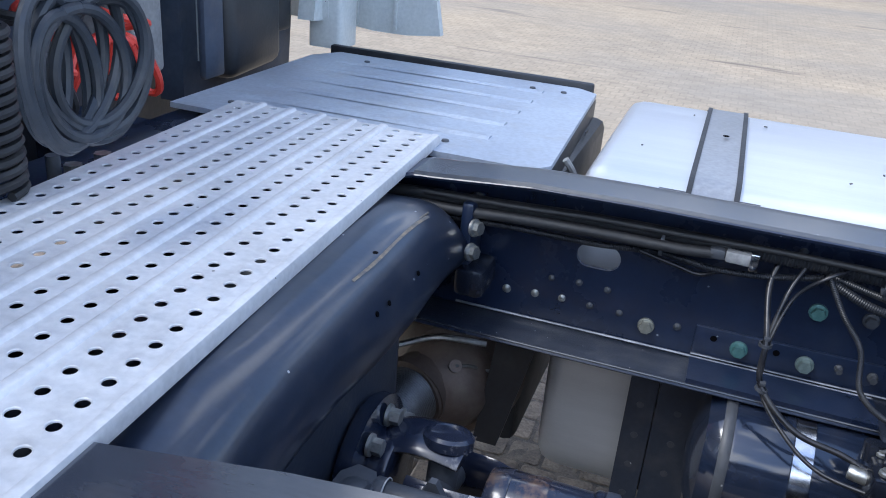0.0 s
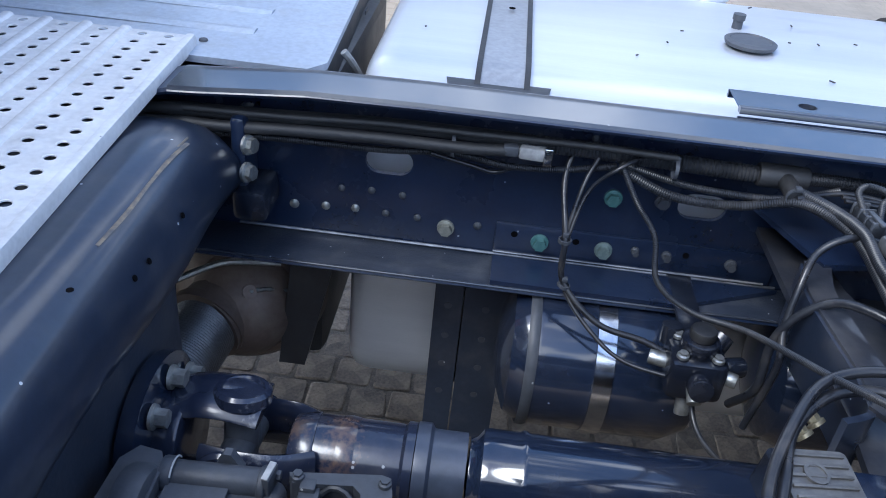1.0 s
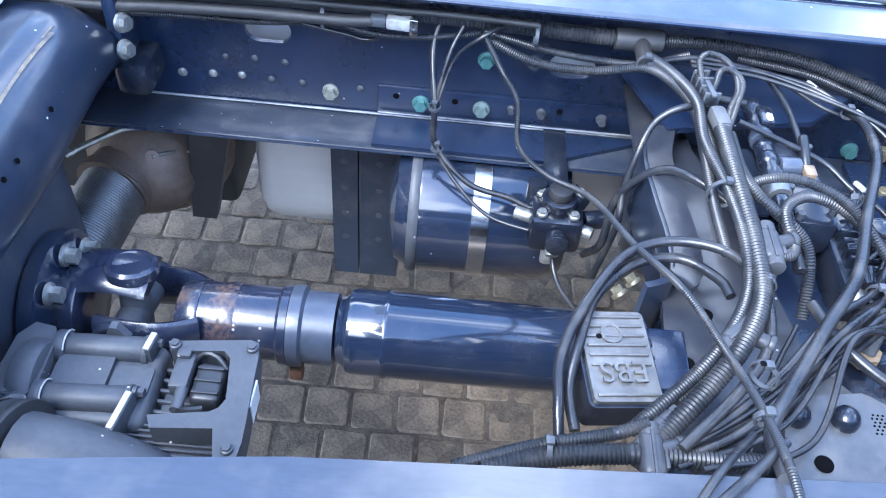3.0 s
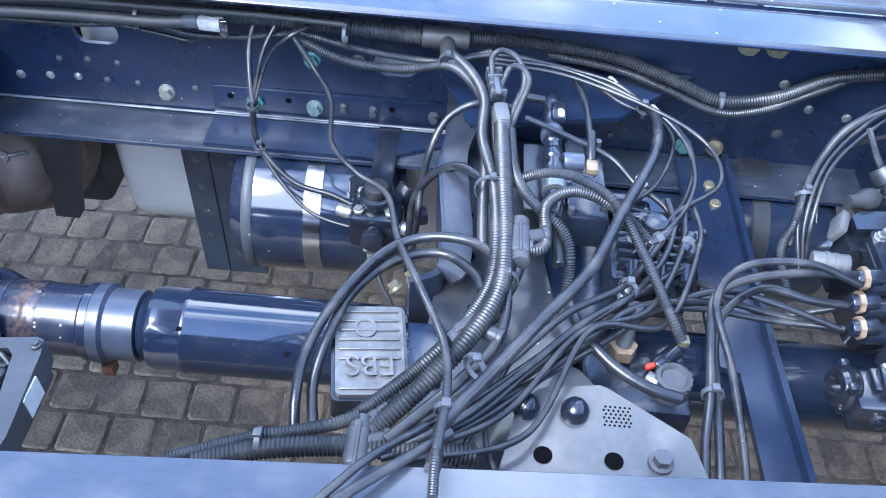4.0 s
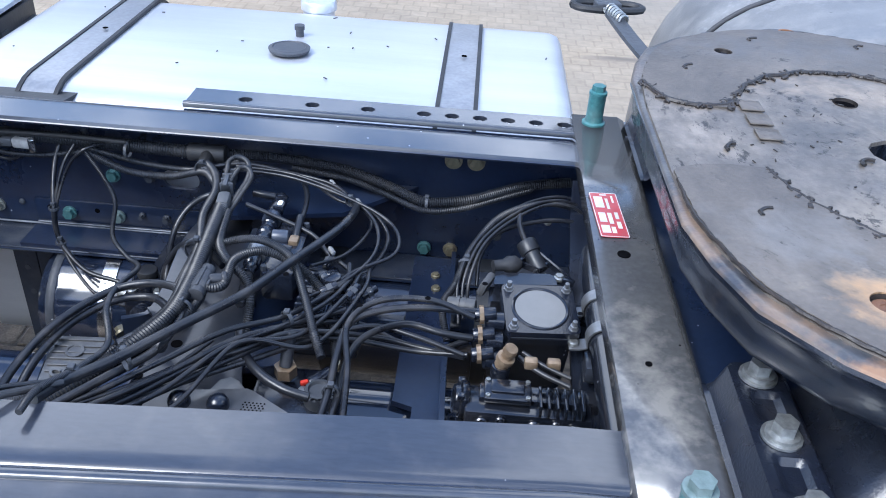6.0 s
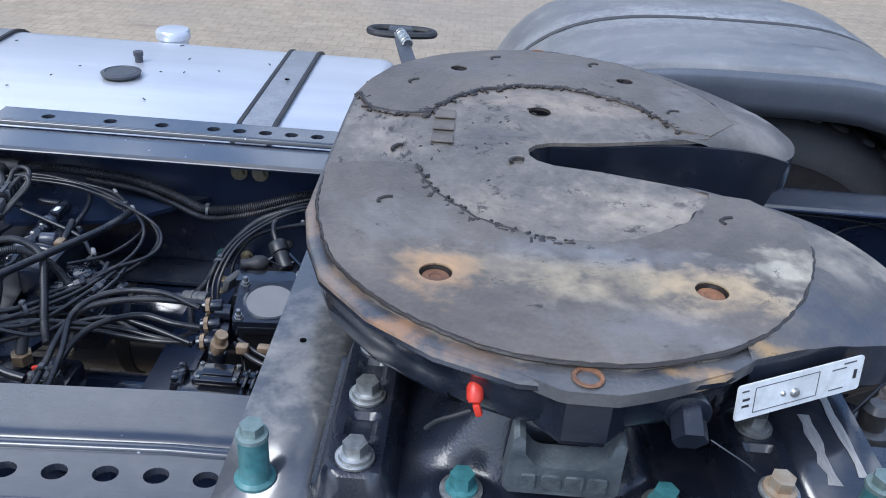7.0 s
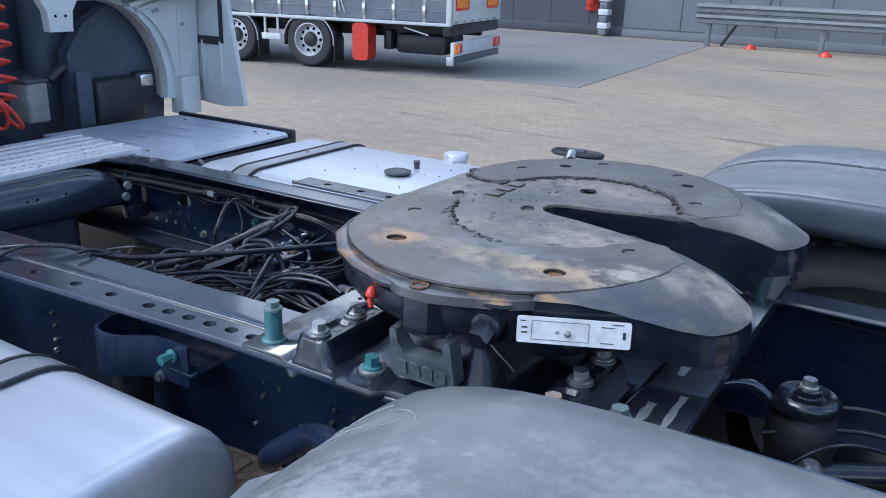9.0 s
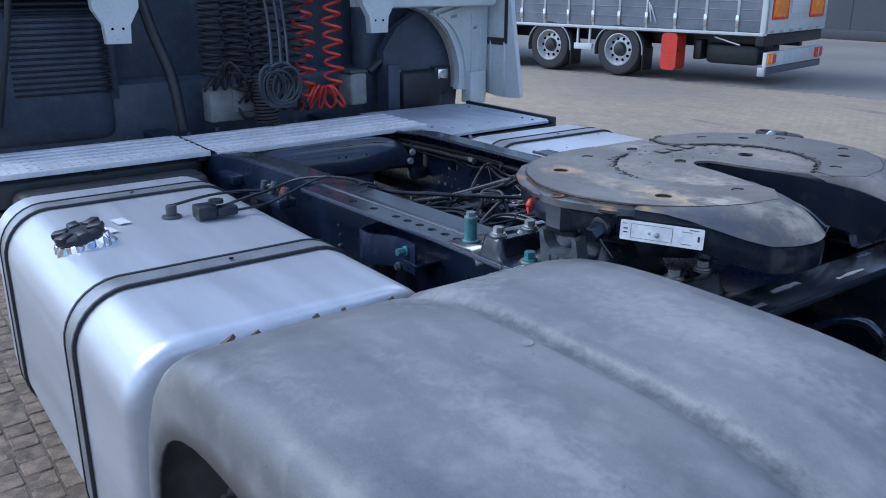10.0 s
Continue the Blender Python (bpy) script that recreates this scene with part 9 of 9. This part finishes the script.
for k in range(3):
    line("hose", 0.005, 0, [(-0.70 + 0.022 * k, -0.28, 0.862), (-0.60 + 0.026 * k, -0.215 - 0.012 * k, 0.868 - 0.006 * k), (-0.51 + 0.012 * k, -0.135 + 0.004 * k, 0.872 + 0.003 * k), (-0.44 + 0.020 * k, -0.07 - 0.010 * k, 0.868 - 0.008 * k), (-0.395 + 0.022 * k, -0.005 + 0.014 * k, 0.862), (-0.372 + 0.012 * k, 0.06 + 0.016 * k, 0.858)])
for k in range(2):
    line("hose", 0.0045, 0, [(-0.60, 0.29 - 0.01 * k, 0.905), (-0.50, 0.285 - 0.012 * k, 0.90), (-0.40 + 0.016 * k, 0.235 - 0.014 * k, 0.893), (-0.352 + 0.030 * k, 0.185 - 0.006 * k, 0.878), (-0.345 + 0.030 * k, 0.12, 0.868), (-0.375, 0.055 + 0.012 * k, 0.862), (-0.43 + 0.01 * k, 0.0 - 0.015 * k, 0.86)])
line("hose", 0.0065, 0, [(-0.19, -0.03, 0.875), (-0.25, -0.022, 0.892), (-0.32, -0.035, 0.893), (-0.355, -0.08, 0.885), (-0.345, -0.15, 0.865), (-0.34, -0.24, 0.84), (-0.345, -0.33, 0.82), (-0.35, -0.43, 0.80)])
line("hose", 0.006, 0, [(-0.20, -0.057, 0.83), (-0.27, -0.04, 0.842), (-0.33, -0.03, 0.845), (-0.40, -0.06, 0.842), (-0.46, -0.11, 0.845), (-0.53, -0.17, 0.852), (-0.62, -0.24, 0.858)])
line("conduit", 0.0075, 0.005, [(-0.585, 0.05, 0.895), (-0.54, 0.075, 0.90), (-0.50, 0.07, 0.905), (-0.455, 0.04, 0.90), (-0.425, -0.02, 0.885), (-0.40, -0.08, 0.865), (-0.385, -0.11, 0.85)])
line("conduit", 0.010, 0.006, [(-1.22, -0.36, 0.80), (-1.20, -0.32, 0.80), (-1.15, -0.29, 0.79), (-1.08, -0.31, 0.77), (-1.03, -0.36, 0.76)])
# rear bay lines
line("hose", 0.006, 0, [(0.70, 0.10, 0.80), (0.78, 0.16, 0.82), (0.88, 0.20, 0.82), (0.98, 0.18, 0.80), (1.06, 0.10, 0.78)])
line("hose", 0.006, 0, [(0.70, 0.06, 0.79), (0.80, 0.12, 0.80), (0.90, 0.15, 0.80), (1.0, 0.12, 0.78)])
line("hose", 0.004, 0, [(0.74, 0.375, 0.91), (0.95, 0.372, 0.90), (1.05, 0.37, 0.86), (1.2, 0.372, 0.85), (1.4, 0.375, 0.87)])
line("hose", 0.003, 0, [(0.98, 0.376, 0.905), (0.90, 0.376, 0.88), (0.875, 0.376, 0.83), (0.90, 0.376, 0.78), (0.96, 0.374, 0.77)])
line("hose", 0.004, 0, [(0.74, -0.10, 0.80), (0.82, -0.05, 0.86), (0.90, 0.02, 0.84), (0.98, 0.05, 0.80)])

# plugs, ties and junctions of the harness
MOULDED = material("moulded_dark_grey", (0.040, 0.043, 0.050), 0.45, dark=(0.028, 0.030, 0.036), scale=20, bump=0.02, dust=0.10)
plug = thing("cable_plug", "pair of grey moulded cable plugs in the harness", "connector", (-0.582, 0.19, 0.91))
part("plug_half", box((-0.5945, 0.222, 0.913), (0.017, 0.056, 0.018), 0.004, (0, 0, 8)), BLACK, plug)
part("plug_half", box((-0.5850, 0.162, 0.911), (0.020, 0.036, 0.020), 0.006, (0, 0, 8)), MIDGREY, plug, "grey plug body")
for k in range(4):
    part("collar", box((-0.5965 + 0.0022 * k, 0.244 - 0.0155 * k, 0.914), (0.021, 0.004, 0.020), 0.0015, (0, 0, 8)), GEAR, plug)
part("latch", box((-0.592, 0.205, 0.924), (0.007, 0.034, 0.004), 0.0015, (0, 0, 8)), GEAR, plug)
part("wire_boot", rod((-0.583, 0.146, 0.910), (-0.580, 0.122, 0.907), 0.0095, r2=0.0075, seg=14), MIDGREY, plug)
for x, y, z, a, lab_ in ((-0.560, -0.033, 0.898, 0, 1), (-0.605, -0.14, 0.882, -45, 1), (-0.695, -0.250, 0.857, -40, 0), (-0.70, -0.272, 0.862, 0, 1)):
    j = thing("conduit_junction", "grey moulded conduit branch piece in the harness", "connector", (x, y, z), a, group="harness junctions")
    w = part("sleeve", box((0, 0, 0), (0.023, 0.046, 0.021), 0.008, seg=3), MOULDED, j)
    w.matrix_parent_inverse = Matrix()
    for nm, bm in (("branch", rod((0, 0.004, 0), (0.027, 0.013, 0), 0.0082, seg=14, bevel=0.001)), ("mouth", rod((0, 0.018, 0), (0, 0.031, 0), 0.0108, seg=16, bevel=0.0015)), ("mouth", rod((0, -0.018, 0), (0, -0.031, 0), 0.0108, seg=16, bevel=0.0015)),
                   ("mouth", rod((0.024, 0.0118, 0), (0.030, 0.0142, 0), 0.0100, seg=16, bevel=0.0015)), ("seam", box((0, 0, 0.0105), (0.0035, 0.044, 0.003), 0.001)), ("clip", box((0.0118, -0.008, 0.002), (0.004, 0.012, 0.012), 0.0015))):
        w2 = part(nm, bm, MOULDED, j)
        w2.matrix_parent_inverse = Matrix()
tj = thing("conduit_tee", "grey moulded tee where the main conduit branches", "connector", (-0.662, 0.33, 0.902))
part("barrel", rod((-0.695, 0.335, 0.902), (-0.63, 0.335, 0.902), 0.0158, seg=16, bevel=0.003), RUBBER, tj)
part("stem", rod((-0.660, 0.33, 0.902), (-0.657, 0.285, 0.898), 0.011, seg=14, bevel=0.003), RUBBER, tj)
GREYPALE = material("milky_plastic", (0.30, 0.305, 0.31), 0.4, dark=(0.2, 0.205, 0.21), scale=60, bump=0.01)
pw = thing("white_plug", "white plastic connector clipped under the flange", "connector", (-0.984, 0.335, 0.894))
part("shell", box((-0.985, 0.335, 0.893), (0.036, 0.018, 0.018), 0.004, (0, 0, -4)), GREYPALE, pw)
part("latch", box((-0.965, 0.325, 0.893), (0.012, 0.006, 0.026), 0.002), CHROME, pw)
part("tail", box((-1.014, 0.336, 0.893), (0.022, 0.016, 0.016), 0.004), GEAR, pw)
for x, y, z, r in ((-0.437, 0.282, 0.892, 0.008), (-0.386, 0.23, 0.89, 0.007), (-0.41, 0.115, 0.868, 0.008)):
    solid("cable_clip", box((x, y, z), (0.007, 0.018, 0.006), 0.002, (0, 20, 30)), GREYBOX, "white plastic cable clip on a hose", "cable clip", "cable clips")
for x, y, z, r, d in ((-0.657, 0.285, 0.898, 0.018, (0, 1, 0)), (-0.592, 0.05, 0.893, 0.03, (0, 1, 0)), (-0.573, -0.08, 0.888, 0.02, (0, 1, 0)), (-0.60, -0.20, 0.90, 0.022, (1, 1, 0)), (-0.625, -0.27, 0.935, 0.014, (0, 1, 0)), (-0.80, 0.33, 0.897, 0.021, (1, 0, 0)), (-1.09, 0.347, 0.885, 0.026, (1, 0, 0)),
                    (-0.928, 0.286, 0.795, 0.012, (0, 0, 1)), (-0.92, 0.27, 0.735, 0.012, (0.3, 0, 1)), (-0.44, -0.058, 0.867, 0.018, (1, 1, 0)), (-0.28, 0.31, 0.853, 0.016, (1, 0, 0)), (-0.362, -0.17, 0.848, 0.016, (0, 1, 0)), (-0.79, -0.268, 0.853, 0.019, (1, 0, 0)), (-0.205, 0.13, 0.855, 0.018, (0, 1, 0.5)), (-0.40, 0.235, 0.887, 0.012, (0.5, 1, 0))):
    r *= 0.60
    tie = lathe([(r, -0.0025), (r + 0.0018, -0.0025), (r + 0.0018, 0.0025), (r, 0.0025), (r, -0.0025)], towards((x, y, z), d), 20)
    box((x, y, z + r + 0.002), (0.008, 0.008, 0.006), 0.001, bm=tie)
    solid("cable_tie", tie, GEAR, "grey plastic cable tie round the hoses", "cable tie", "cable ties")


# ---- parked trailer across the yard ----
TD = 10.0
trailer = thing("curtain_trailer", "grey curtain-sided trailer parked across the yard", "trailer", (-5.74, 9.32, 0.0), 180 + TD)


def on_trailer(bm):
    bm.transform(pose(-5.74, 9.32, 0, 0, 0, 180 + TD))
    return bm


# local frame: u forward from the rear corner, v away from the yard is negative
def tpart(name, bm, mat, label="", parent=None, smooth=True):
    return part(name, on_trailer(bm), mat, parent or trailer, label, smooth)


tpart("curtain", box((5.0, -1.1, 1.62), (10.0, 2.14, 1.66), 0.01), CURTAIN, "grey weathered side curtain")
tpart("side_rave", box((5.0, 0.0, 0.765), (10.0, 0.03, 0.045), 0.006), WHITE, "white side rave")
for k in range(16):
    st_ = tpart("curtain_strap", box((0.42 + 0.50 * k, -0.022, 1.25), (0.045, 0.012, 0.95), 0.002), GALV)
    tpart("buckle", box((0.42 + 0.50 * k, -0.008, 0.94), (0.05, 0.02, 0.17), 0.004, (0, 0, 4 * (k % 3))), CHROME, parent=st_)
for k in range(3):
    tpart("curtain_fold", box((1.80 + 0.06 * k, -0.020, 1.0 + 0.03 * k), (0.026, 0.022, 0.30), 0.006, (0, 24 - 14 * k, 0)), GALV)
for z in (0.95, 1.10, 1.22):
    tpart("tarpaulin_seam", rod((0.06, -0.028, z), (9.8, -0.028, z + 0.01), 0.007, seg=6), CURTAIN)
tpart("rear_frame", box((0.0, -1.1, 1.50), (0.05, 2.24, 1.46), 0.01), WHITE, "white rear doors")
tpart("corner_post", box((0.02, -0.03, 1.50), (0.09, 0.07, 1.50), 0.012), WHITE)
for k in range(6):
    tpart("door_hinge", box((-0.03, -0.2 - 0.34 * k, 0.80), (0.03, 0.10, 0.035), 0.006), GALV)
for v, w in ((-0.42, 0.52), (-1.78, 0.52)):
    pl = tpart("marker_board", box((-0.032, v, 1.13), (0.012, w, 0.30), 0.003), AMBER, "orange reflective marker board")
    tpart("marker_edge", box((-0.034, v, 0.985), (0.014, w, 0.04), 0.002), REDLENS, parent=pl)
    for dv in (-w / 2, w / 2):
        tpart("marker_edge", box((-0.034, v + dv, 1.13), (0.014, 0.03, 0.30), 0.002), REDLENS, parent=pl)
tpart("centre_panel", box((-0.032, -1.10, 1.16), (0.010, 0.6, 0.24), 0.003), LABEL)
tpart("rear_sill", box((0.06, -1.1, 0.68), (0.12, 2.16, 0.16), 0.01), BLACK)
tpart("lamp_board", box((-0.02, -1.1, 0.41), (0.06, 2.05, 0.21), 0.01), WHITE, "white lamp board")
tpart("underrun_bar", box((0.0, -1.1, 0.25), (0.10, 2.1, 0.10), 0.012), FLANK, "dark blue-grey underrun bar")
tpart("bar_end", box((0.0, -0.06, 0.24), (0.11, 0.06, 0.13), 0.012), GALV)
for v, a, b in ((-0.22, AMBER, REDLENS), (-1.98, REDLENS, REDLENS)):
    lm = tpart("tail_lamp", box((-0.06, v, 0.42), (0.03, 0.26, 0.15), 0.01), a, "amber and red tail lamp")
    tpart("lens", box((-0.078, v - 0.07, 0.42), (0.008, 0.10, 0.12), 0.004), b, parent=lm)
    tpart("lens", box((-0.078, v + 0.02, 0.42), (0.008, 0.03, 0.12), 0.004), LABEL, parent=lm)
tpart("chassis_beam", box((4.6, -0.55, 0.63), (9.0, 0.12, 0.22), 0.01), BLACK)
tpart("chassis_beam", box((4.6, -1.65, 0.63), (9.0, 0.12, 0.22), 0.01), BLACK)
tpart("under_floor", box((5.0, -1.1, 0.735), (9.9, 2.1, 0.03), 0.004), BLACK)
tpart("under_box", box((0.60, -0.7, 0.44), (0.85, 0.8, 0.30), 0.07), BLACK)
tpart("under_box", box((1.16, -0.5, 0.48), (0.14, 0.4, 0.30), 0.03), BLACK)
tpart("side_bar", rod((0.35, -0.03, 0.60), (0.75, -0.03, 0.70), 0.012, seg=10), GALV)
for du in (2.98, 3.22):
    tpart("lamp_stay", box((du, -0.04, 0.61), (0.035, 0.03, 0.28), 0.005), WHITE)
tpart("side_lamp_bar", box((3.10, -0.035, 0.44), (0.36, 0.04, 0.10), 0.01), WHITE, "white bar between the wheels")
tpart("landing_box", box((5.2, -0.06, 0.47), (1.1, 0.08, 0.36), 0.01), WHITE)
own = prism(rounded(0.27, 0.56, 0.07), -0.14, 0.14, 0.03, Matrix.Translation((1.48, -0.14, 0.45)) @ pose(0, 0, 0, 90, 0, 0))
rb = tpart("fire_extinguisher_box", own, RED, "bright red plastic extinguisher box")
tpart("latch", box((1.355, -0.05, 0.47), (0.03, 0.05, 0.06), 0.006), BLACK, parent=rb)
for u in (2.40, 3.80, 5.20):
    m = Matrix.Translation((u, -0.16, 0.425)) @ pose(0, 0, 0, 90, 0, 0)
    prof = [(0.25, -0.14), (0.31, -0.155), (0.385, -0.145), (0.414, -0.11), (0.422, 0), (0.414, 0.11), (0.385, 0.145), (0.31, 0.155), (0.25, 0.14)]
    w = tpart("wheel", lathe(prof, m, 44), TYRE, "black trailer tyre")
    rim = lathe([(0.258, -0.150), (0.246, -0.152), (0.236, -0.135), (0.222, -0.085), (0.200, -0.062), (0.165, -0.075), (0.135, -0.085), (0.115, -0.080)], m, 40)
    tpart("rim", rim, ALLOY, "silver alloy rim", w)
    tpart("hub", lathe([(0.118, -0.070), (0.115, -0.095), (0.095, -0.135), (0.05, -0.150), (0, -0.152)], m, 24), BLACK, "black hub", w)
    for k in range(10):
        a = 2 * math.pi * k / 10
        lug = rod((0, 0, 0), (0, 0, -0.03), 0.024, seg=10)
        lug.transform(m @ Matrix.Translation((0.172 * math.cos(a), 0.172 * math.sin(a), -0.052)))
        tpart("wheel_hole", lug, PIT, parent=w)
    own = bmesh.new()
    rows = []
    for k in range(19):
        a = radians(-10 + 195 * k / 18)
        rows.append([own.verts.new((u + 0.455 * math.cos(a), v, min(0.74, 0.40 + 0.43 * math.sin(a)))) for v in (-0.32, -0.005)])
    edge = [tuple(r[1].co) for r in rows]
    for p, q in zip(rows, rows[1:]):
        own.faces.new((p[0], p[1], q[1], q[0]))
    mg = tpart("wheel_guard", own, BLACK, "black trailer mudguard")
    md = mg.modifiers.new("thick", "SOLIDIFY")
    md.thickness = 0.02
    tpart("guard_edge", sweep([(x, y + 0.004, z) for x, y, z in edge], 0.010, 6, 0.03), GALV, "pale edge strip", mg)
    tpart("flap", box((u - 0.46, -0.16, 0.30), (0.02, 0.3, 0.36), 0.004), BLACK, parent=mg)

# ---- hall, guard rail ----
wall = solid("wall_hall", box((-28.0, 20.3, 4.0), (46.0, 0.3, 8.0), 0), WALLGREY, "dark grey panelled hall wall", "wall", kind="structure")
wall2 = solid("wall_hall_pale", box((24.4, 20.25, 4.0), (63.0, 0.4, 8.0), 0), WALLPALE, "pale grey panelled hall wall", "wall", kind="structure")
for k in range(9):
    part("panel_joint", box((-15.0 + 1.15 * k, 20.146, 4.0), (0.02, 0.012, 8.0), 0), GEAR, wall, smooth=False)
for k in range(16):
    part("panel_joint", box((-5.6 + 1.15 * k, 20.046, 4.0), (0.02, 0.012, 8.0), 0), WALLGREY, wall2, smooth=False)
part("plinth", box((24.4, 20.02, 0.10), (63.0, 0.08, 0.2), 0.01), WALLPALE, wall2)
part("plinth", box((-28.0, 20.10, 0.12), (46.0, 0.12, 0.24), 0.01), WALLGREY, wall)
post = thing("brick_pier", "pale stepped pier at the corner of the hall", "pier", (-7.55, 19.8, 0))
for k in range(24):
    part("block", box((-7.55, 19.85, 0.09 + 0.17 * k), (0.26 if k % 2 else 0.20, 0.3, 0.15), 0.01), LABEL if k % 2 else WALLPALE, post)
fe = thing("fire_extinguisher", "red fire extinguisher hung on the grey wall", "fire extinguisher", (-8.02, 20.0, 0.6))
part("cylinder", lathe([(0, 0), (0.11, 0.01), (0.12, 0.04), (0.12, 0.5), (0.08, 0.58), (0.03, 0.62), (0.03, 0.68), (0, 0.68)], Matrix.Translation((-8.02, 20.0, 0.75)), 20), RED, fe)
part("backboard", box((-8.02, 20.12, 1.1), (0.34, 0.04, 1.0), 0.01), RED, fe)
RAILGREY = material("dull_guard_rail", (0.25, 0.255, 0.265), 0.5, metal=0.3, dark=(0.19, 0.195, 0.205), scale=3, bump=0.02)
guard = thing("guard_rail", "weathered double guard rail on posts before the hall", "guard rail", (0, 19.0, 0))
for z, dy in ((0.86, 0.0), (0.62, 0.0)):
    own = bmesh.new()
    rows = []
    for x in (-4.9, 30.0):
        rows.append([own.verts.new((x, 18.9 + d, z + h)) for d, h in ((0.0, -0.11), (-0.05, -0.09), (-0.06, -0.03), (0.0, -0.01), (0.0, 0.01), (-0.06, 0.03), (-0.05, 0.09), (0.0, 0.11), (0.04, 0.11), (0.04, -0.11))])
    for k in range(10):
        own.faces.new((rows[0][k], rows[0][(k + 1) % 10], rows[1][(k + 1) % 10], rows[1][k]))
    part("rail", own, RAILGREY, guard)
for k in range(12):
    part("post", box((-4.6 + 2.5 * k, 19.0, 0.45), (0.10, 0.12, 0.9), 0.01), RAILGREY, guard)
part("stay", rod((-3.9, 18.95, 0.62), (-4.35, 19.3, 0.0), 0.035, seg=8), GEAR, guard)
part("stay", rod((-3.4, 19.6, 1.2), (-3.4, 19.0, 0.5), 0.03, seg=8), GEAR, guard)
for x, y in ((-3.6, 19.0), (-1.9, 18.4)):
    own = lathe([(0.14, 0), (0.13, 0.03), (0.06, 0.09), (0.05, 0.10), (0, 0.10)], Matrix.Translation((x, y, 0)) @ pose(0, 0, 0, 8, 0, 0), 14)
    solid("reflector_foot", own, RED, "small red reflector foot by the guard rail", "reflector", "reflectors")

# ---- paving blocks, nearest ones singly ----
PW = 0.096
random.seed(3)


def paver_verts(cx, cy, w, h, z):
    """A worn block: eight-cornered, its shoulders rounded off."""
    out = []
    for ins, low, nip in ((0.0, 0.012, 0.004), (0.0020, 0.0022, 0.006), (0.0055, 0.0, 0.008)):
        a, b = w / 2 - ins, h / 2 - ins
        out += [(cx + x + random.uniform(-0.0022, 0.0022), cy + y + random.uniform(-0.0022, 0.0022), z - low + random.uniform(-0.0008, 0.0008)) for x, y in ((-a + nip, -b), (a - nip, -b), (a, -b + nip), (a, b - nip), (a - nip, b), (-a + nip, b), (-a, b - nip), (-a, -b + nip))]
    return out


FACES = [(r * 8 + k, r * 8 + (k + 1) % 8, r * 8 + 8 + (k + 1) % 8, r * 8 + 8 + k) for r in (0, 1) for k in range(8)] + [tuple(range(16, 24))]
shared = []
for k in range(6):
    me = bpy.data.meshes.new("paver")
    w, h = PW - random.uniform(0.002, 0.006), PW - random.uniform(0.002, 0.006)
    me.from_pydata(paver_verts(0, 0, w, h, 0), [], FACES)
    for p in me.polygons:
        p.use_smooth = len(p.vertices) == 4
    me.materials.append(PAVER)
    shared.append(me)
paving = thing("block_paving", "worn beige concrete block paving", "paving", (0, 0, -0.012), kind="structure")
GRIT = material("gritty_joint_sand", (0.17, 0.135, 0.10), 0.95, dark=(0.075, 0.062, 0.048), scale=40, fine=260, bump=0.6, spread=0.6, dust=0.5, dust_colour=(0.26, 0.205, 0.145), specks=0.4, speck_colour=(0.32, 0.27, 0.21), speck_scale=160)
bm = bmesh.new()
bmesh.ops.create_grid(bm, x_segments=150, y_segments=110, size=0.5, matrix=Matrix.Diagonal((5.7, 4.35, 1, 1)))
for v in bm.verts:
    v.co += Vector((-0.60, -0.31, -0.0042 + random.uniform(-0.0014, 0.0014)))
part("joint_sand", bm, GRIT, paving, "gritty sand in the joints")
vs, fs, count = [], [], 0
for j in range(-26, 20):
    for i in range(-36, 24):
        x, y = (i + 0.5 * (j % 2)) * PW, j * PW
        single = (-1.55 < x < -0.15 and 0.0 < y < 1.0) or (-2.4 < x < -0.9 and -1.55 < y < -1.15)
        if single and count < 300:
            ob = new("paver", shared[(i * 7 + j * 3) % 6])
            ob.parent = paving
            ob.matrix_parent_inverse = paving.matrix_world.inverted()
            ob.matrix_basis = pose(x, y, random.uniform(-0.004, 0.001), random.uniform(-1.6, 1.6), random.uniform(-1.6, 1.6), random.uniform(-2.2, 2.2) + 90 * random.randint(0, 3))
            count += 1
        else:
            z = random.uniform(-0.003, 0.0)
            base = len(vs)
            vs += paver_verts(x + random.uniform(-0.002, 0.002), y + random.uniform(-0.002, 0.002), PW - random.uniform(0.002, 0.006), PW - random.uniform(0.002, 0.006), z)
            fs += [tuple(base + q for q in f) for f in FACES]
me = bpy.data.meshes.new("pavers")
me.from_pydata(vs, [], fs)
for p in me.polygons:
    p.use_smooth = len(p.vertices) == 4
me.materials.append(PAVERS)
rest = new("pavers", me)
rest.parent = paving
rest.matrix_parent_inverse = paving.matrix_world.inverted()
tagged(rest, "", "", "", "stuff")


# ---- dry flakes caught on the near mudguard ----
MUD = material("dry_brown_mud", (0.16, 0.115, 0.08), 0.9, dark=(0.07, 0.05, 0.04), scale=60, bump=0.1)
random.seed(14)
for x, y, z, size in ((0.341, -1.165, 1.029, 0.022), (0.347, -1.120, 1.034, 0.011), (0.343, -0.878, 1.031, 0.011), (0.352, -1.02, 1.040, 0.007), (0.350, -0.97, 1.038, 0.006)):
    pts = [(size * random.uniform(0.6, 1.0) * math.cos(radians(a)), size * 0.7 * random.uniform(0.5, 1.0) * math.sin(radians(a))) for a in range(0, 360, 40)]
    solid("mud_flake", prism(pts, -0.001, 0.006, 0.001, Matrix.Translation((x, y, z)) @ pose(0, 0, 0, 0, -38, random.uniform(0, 90))), MUD, "dry brown flake of mud on the mudguard", "mud flake", "mud flakes")
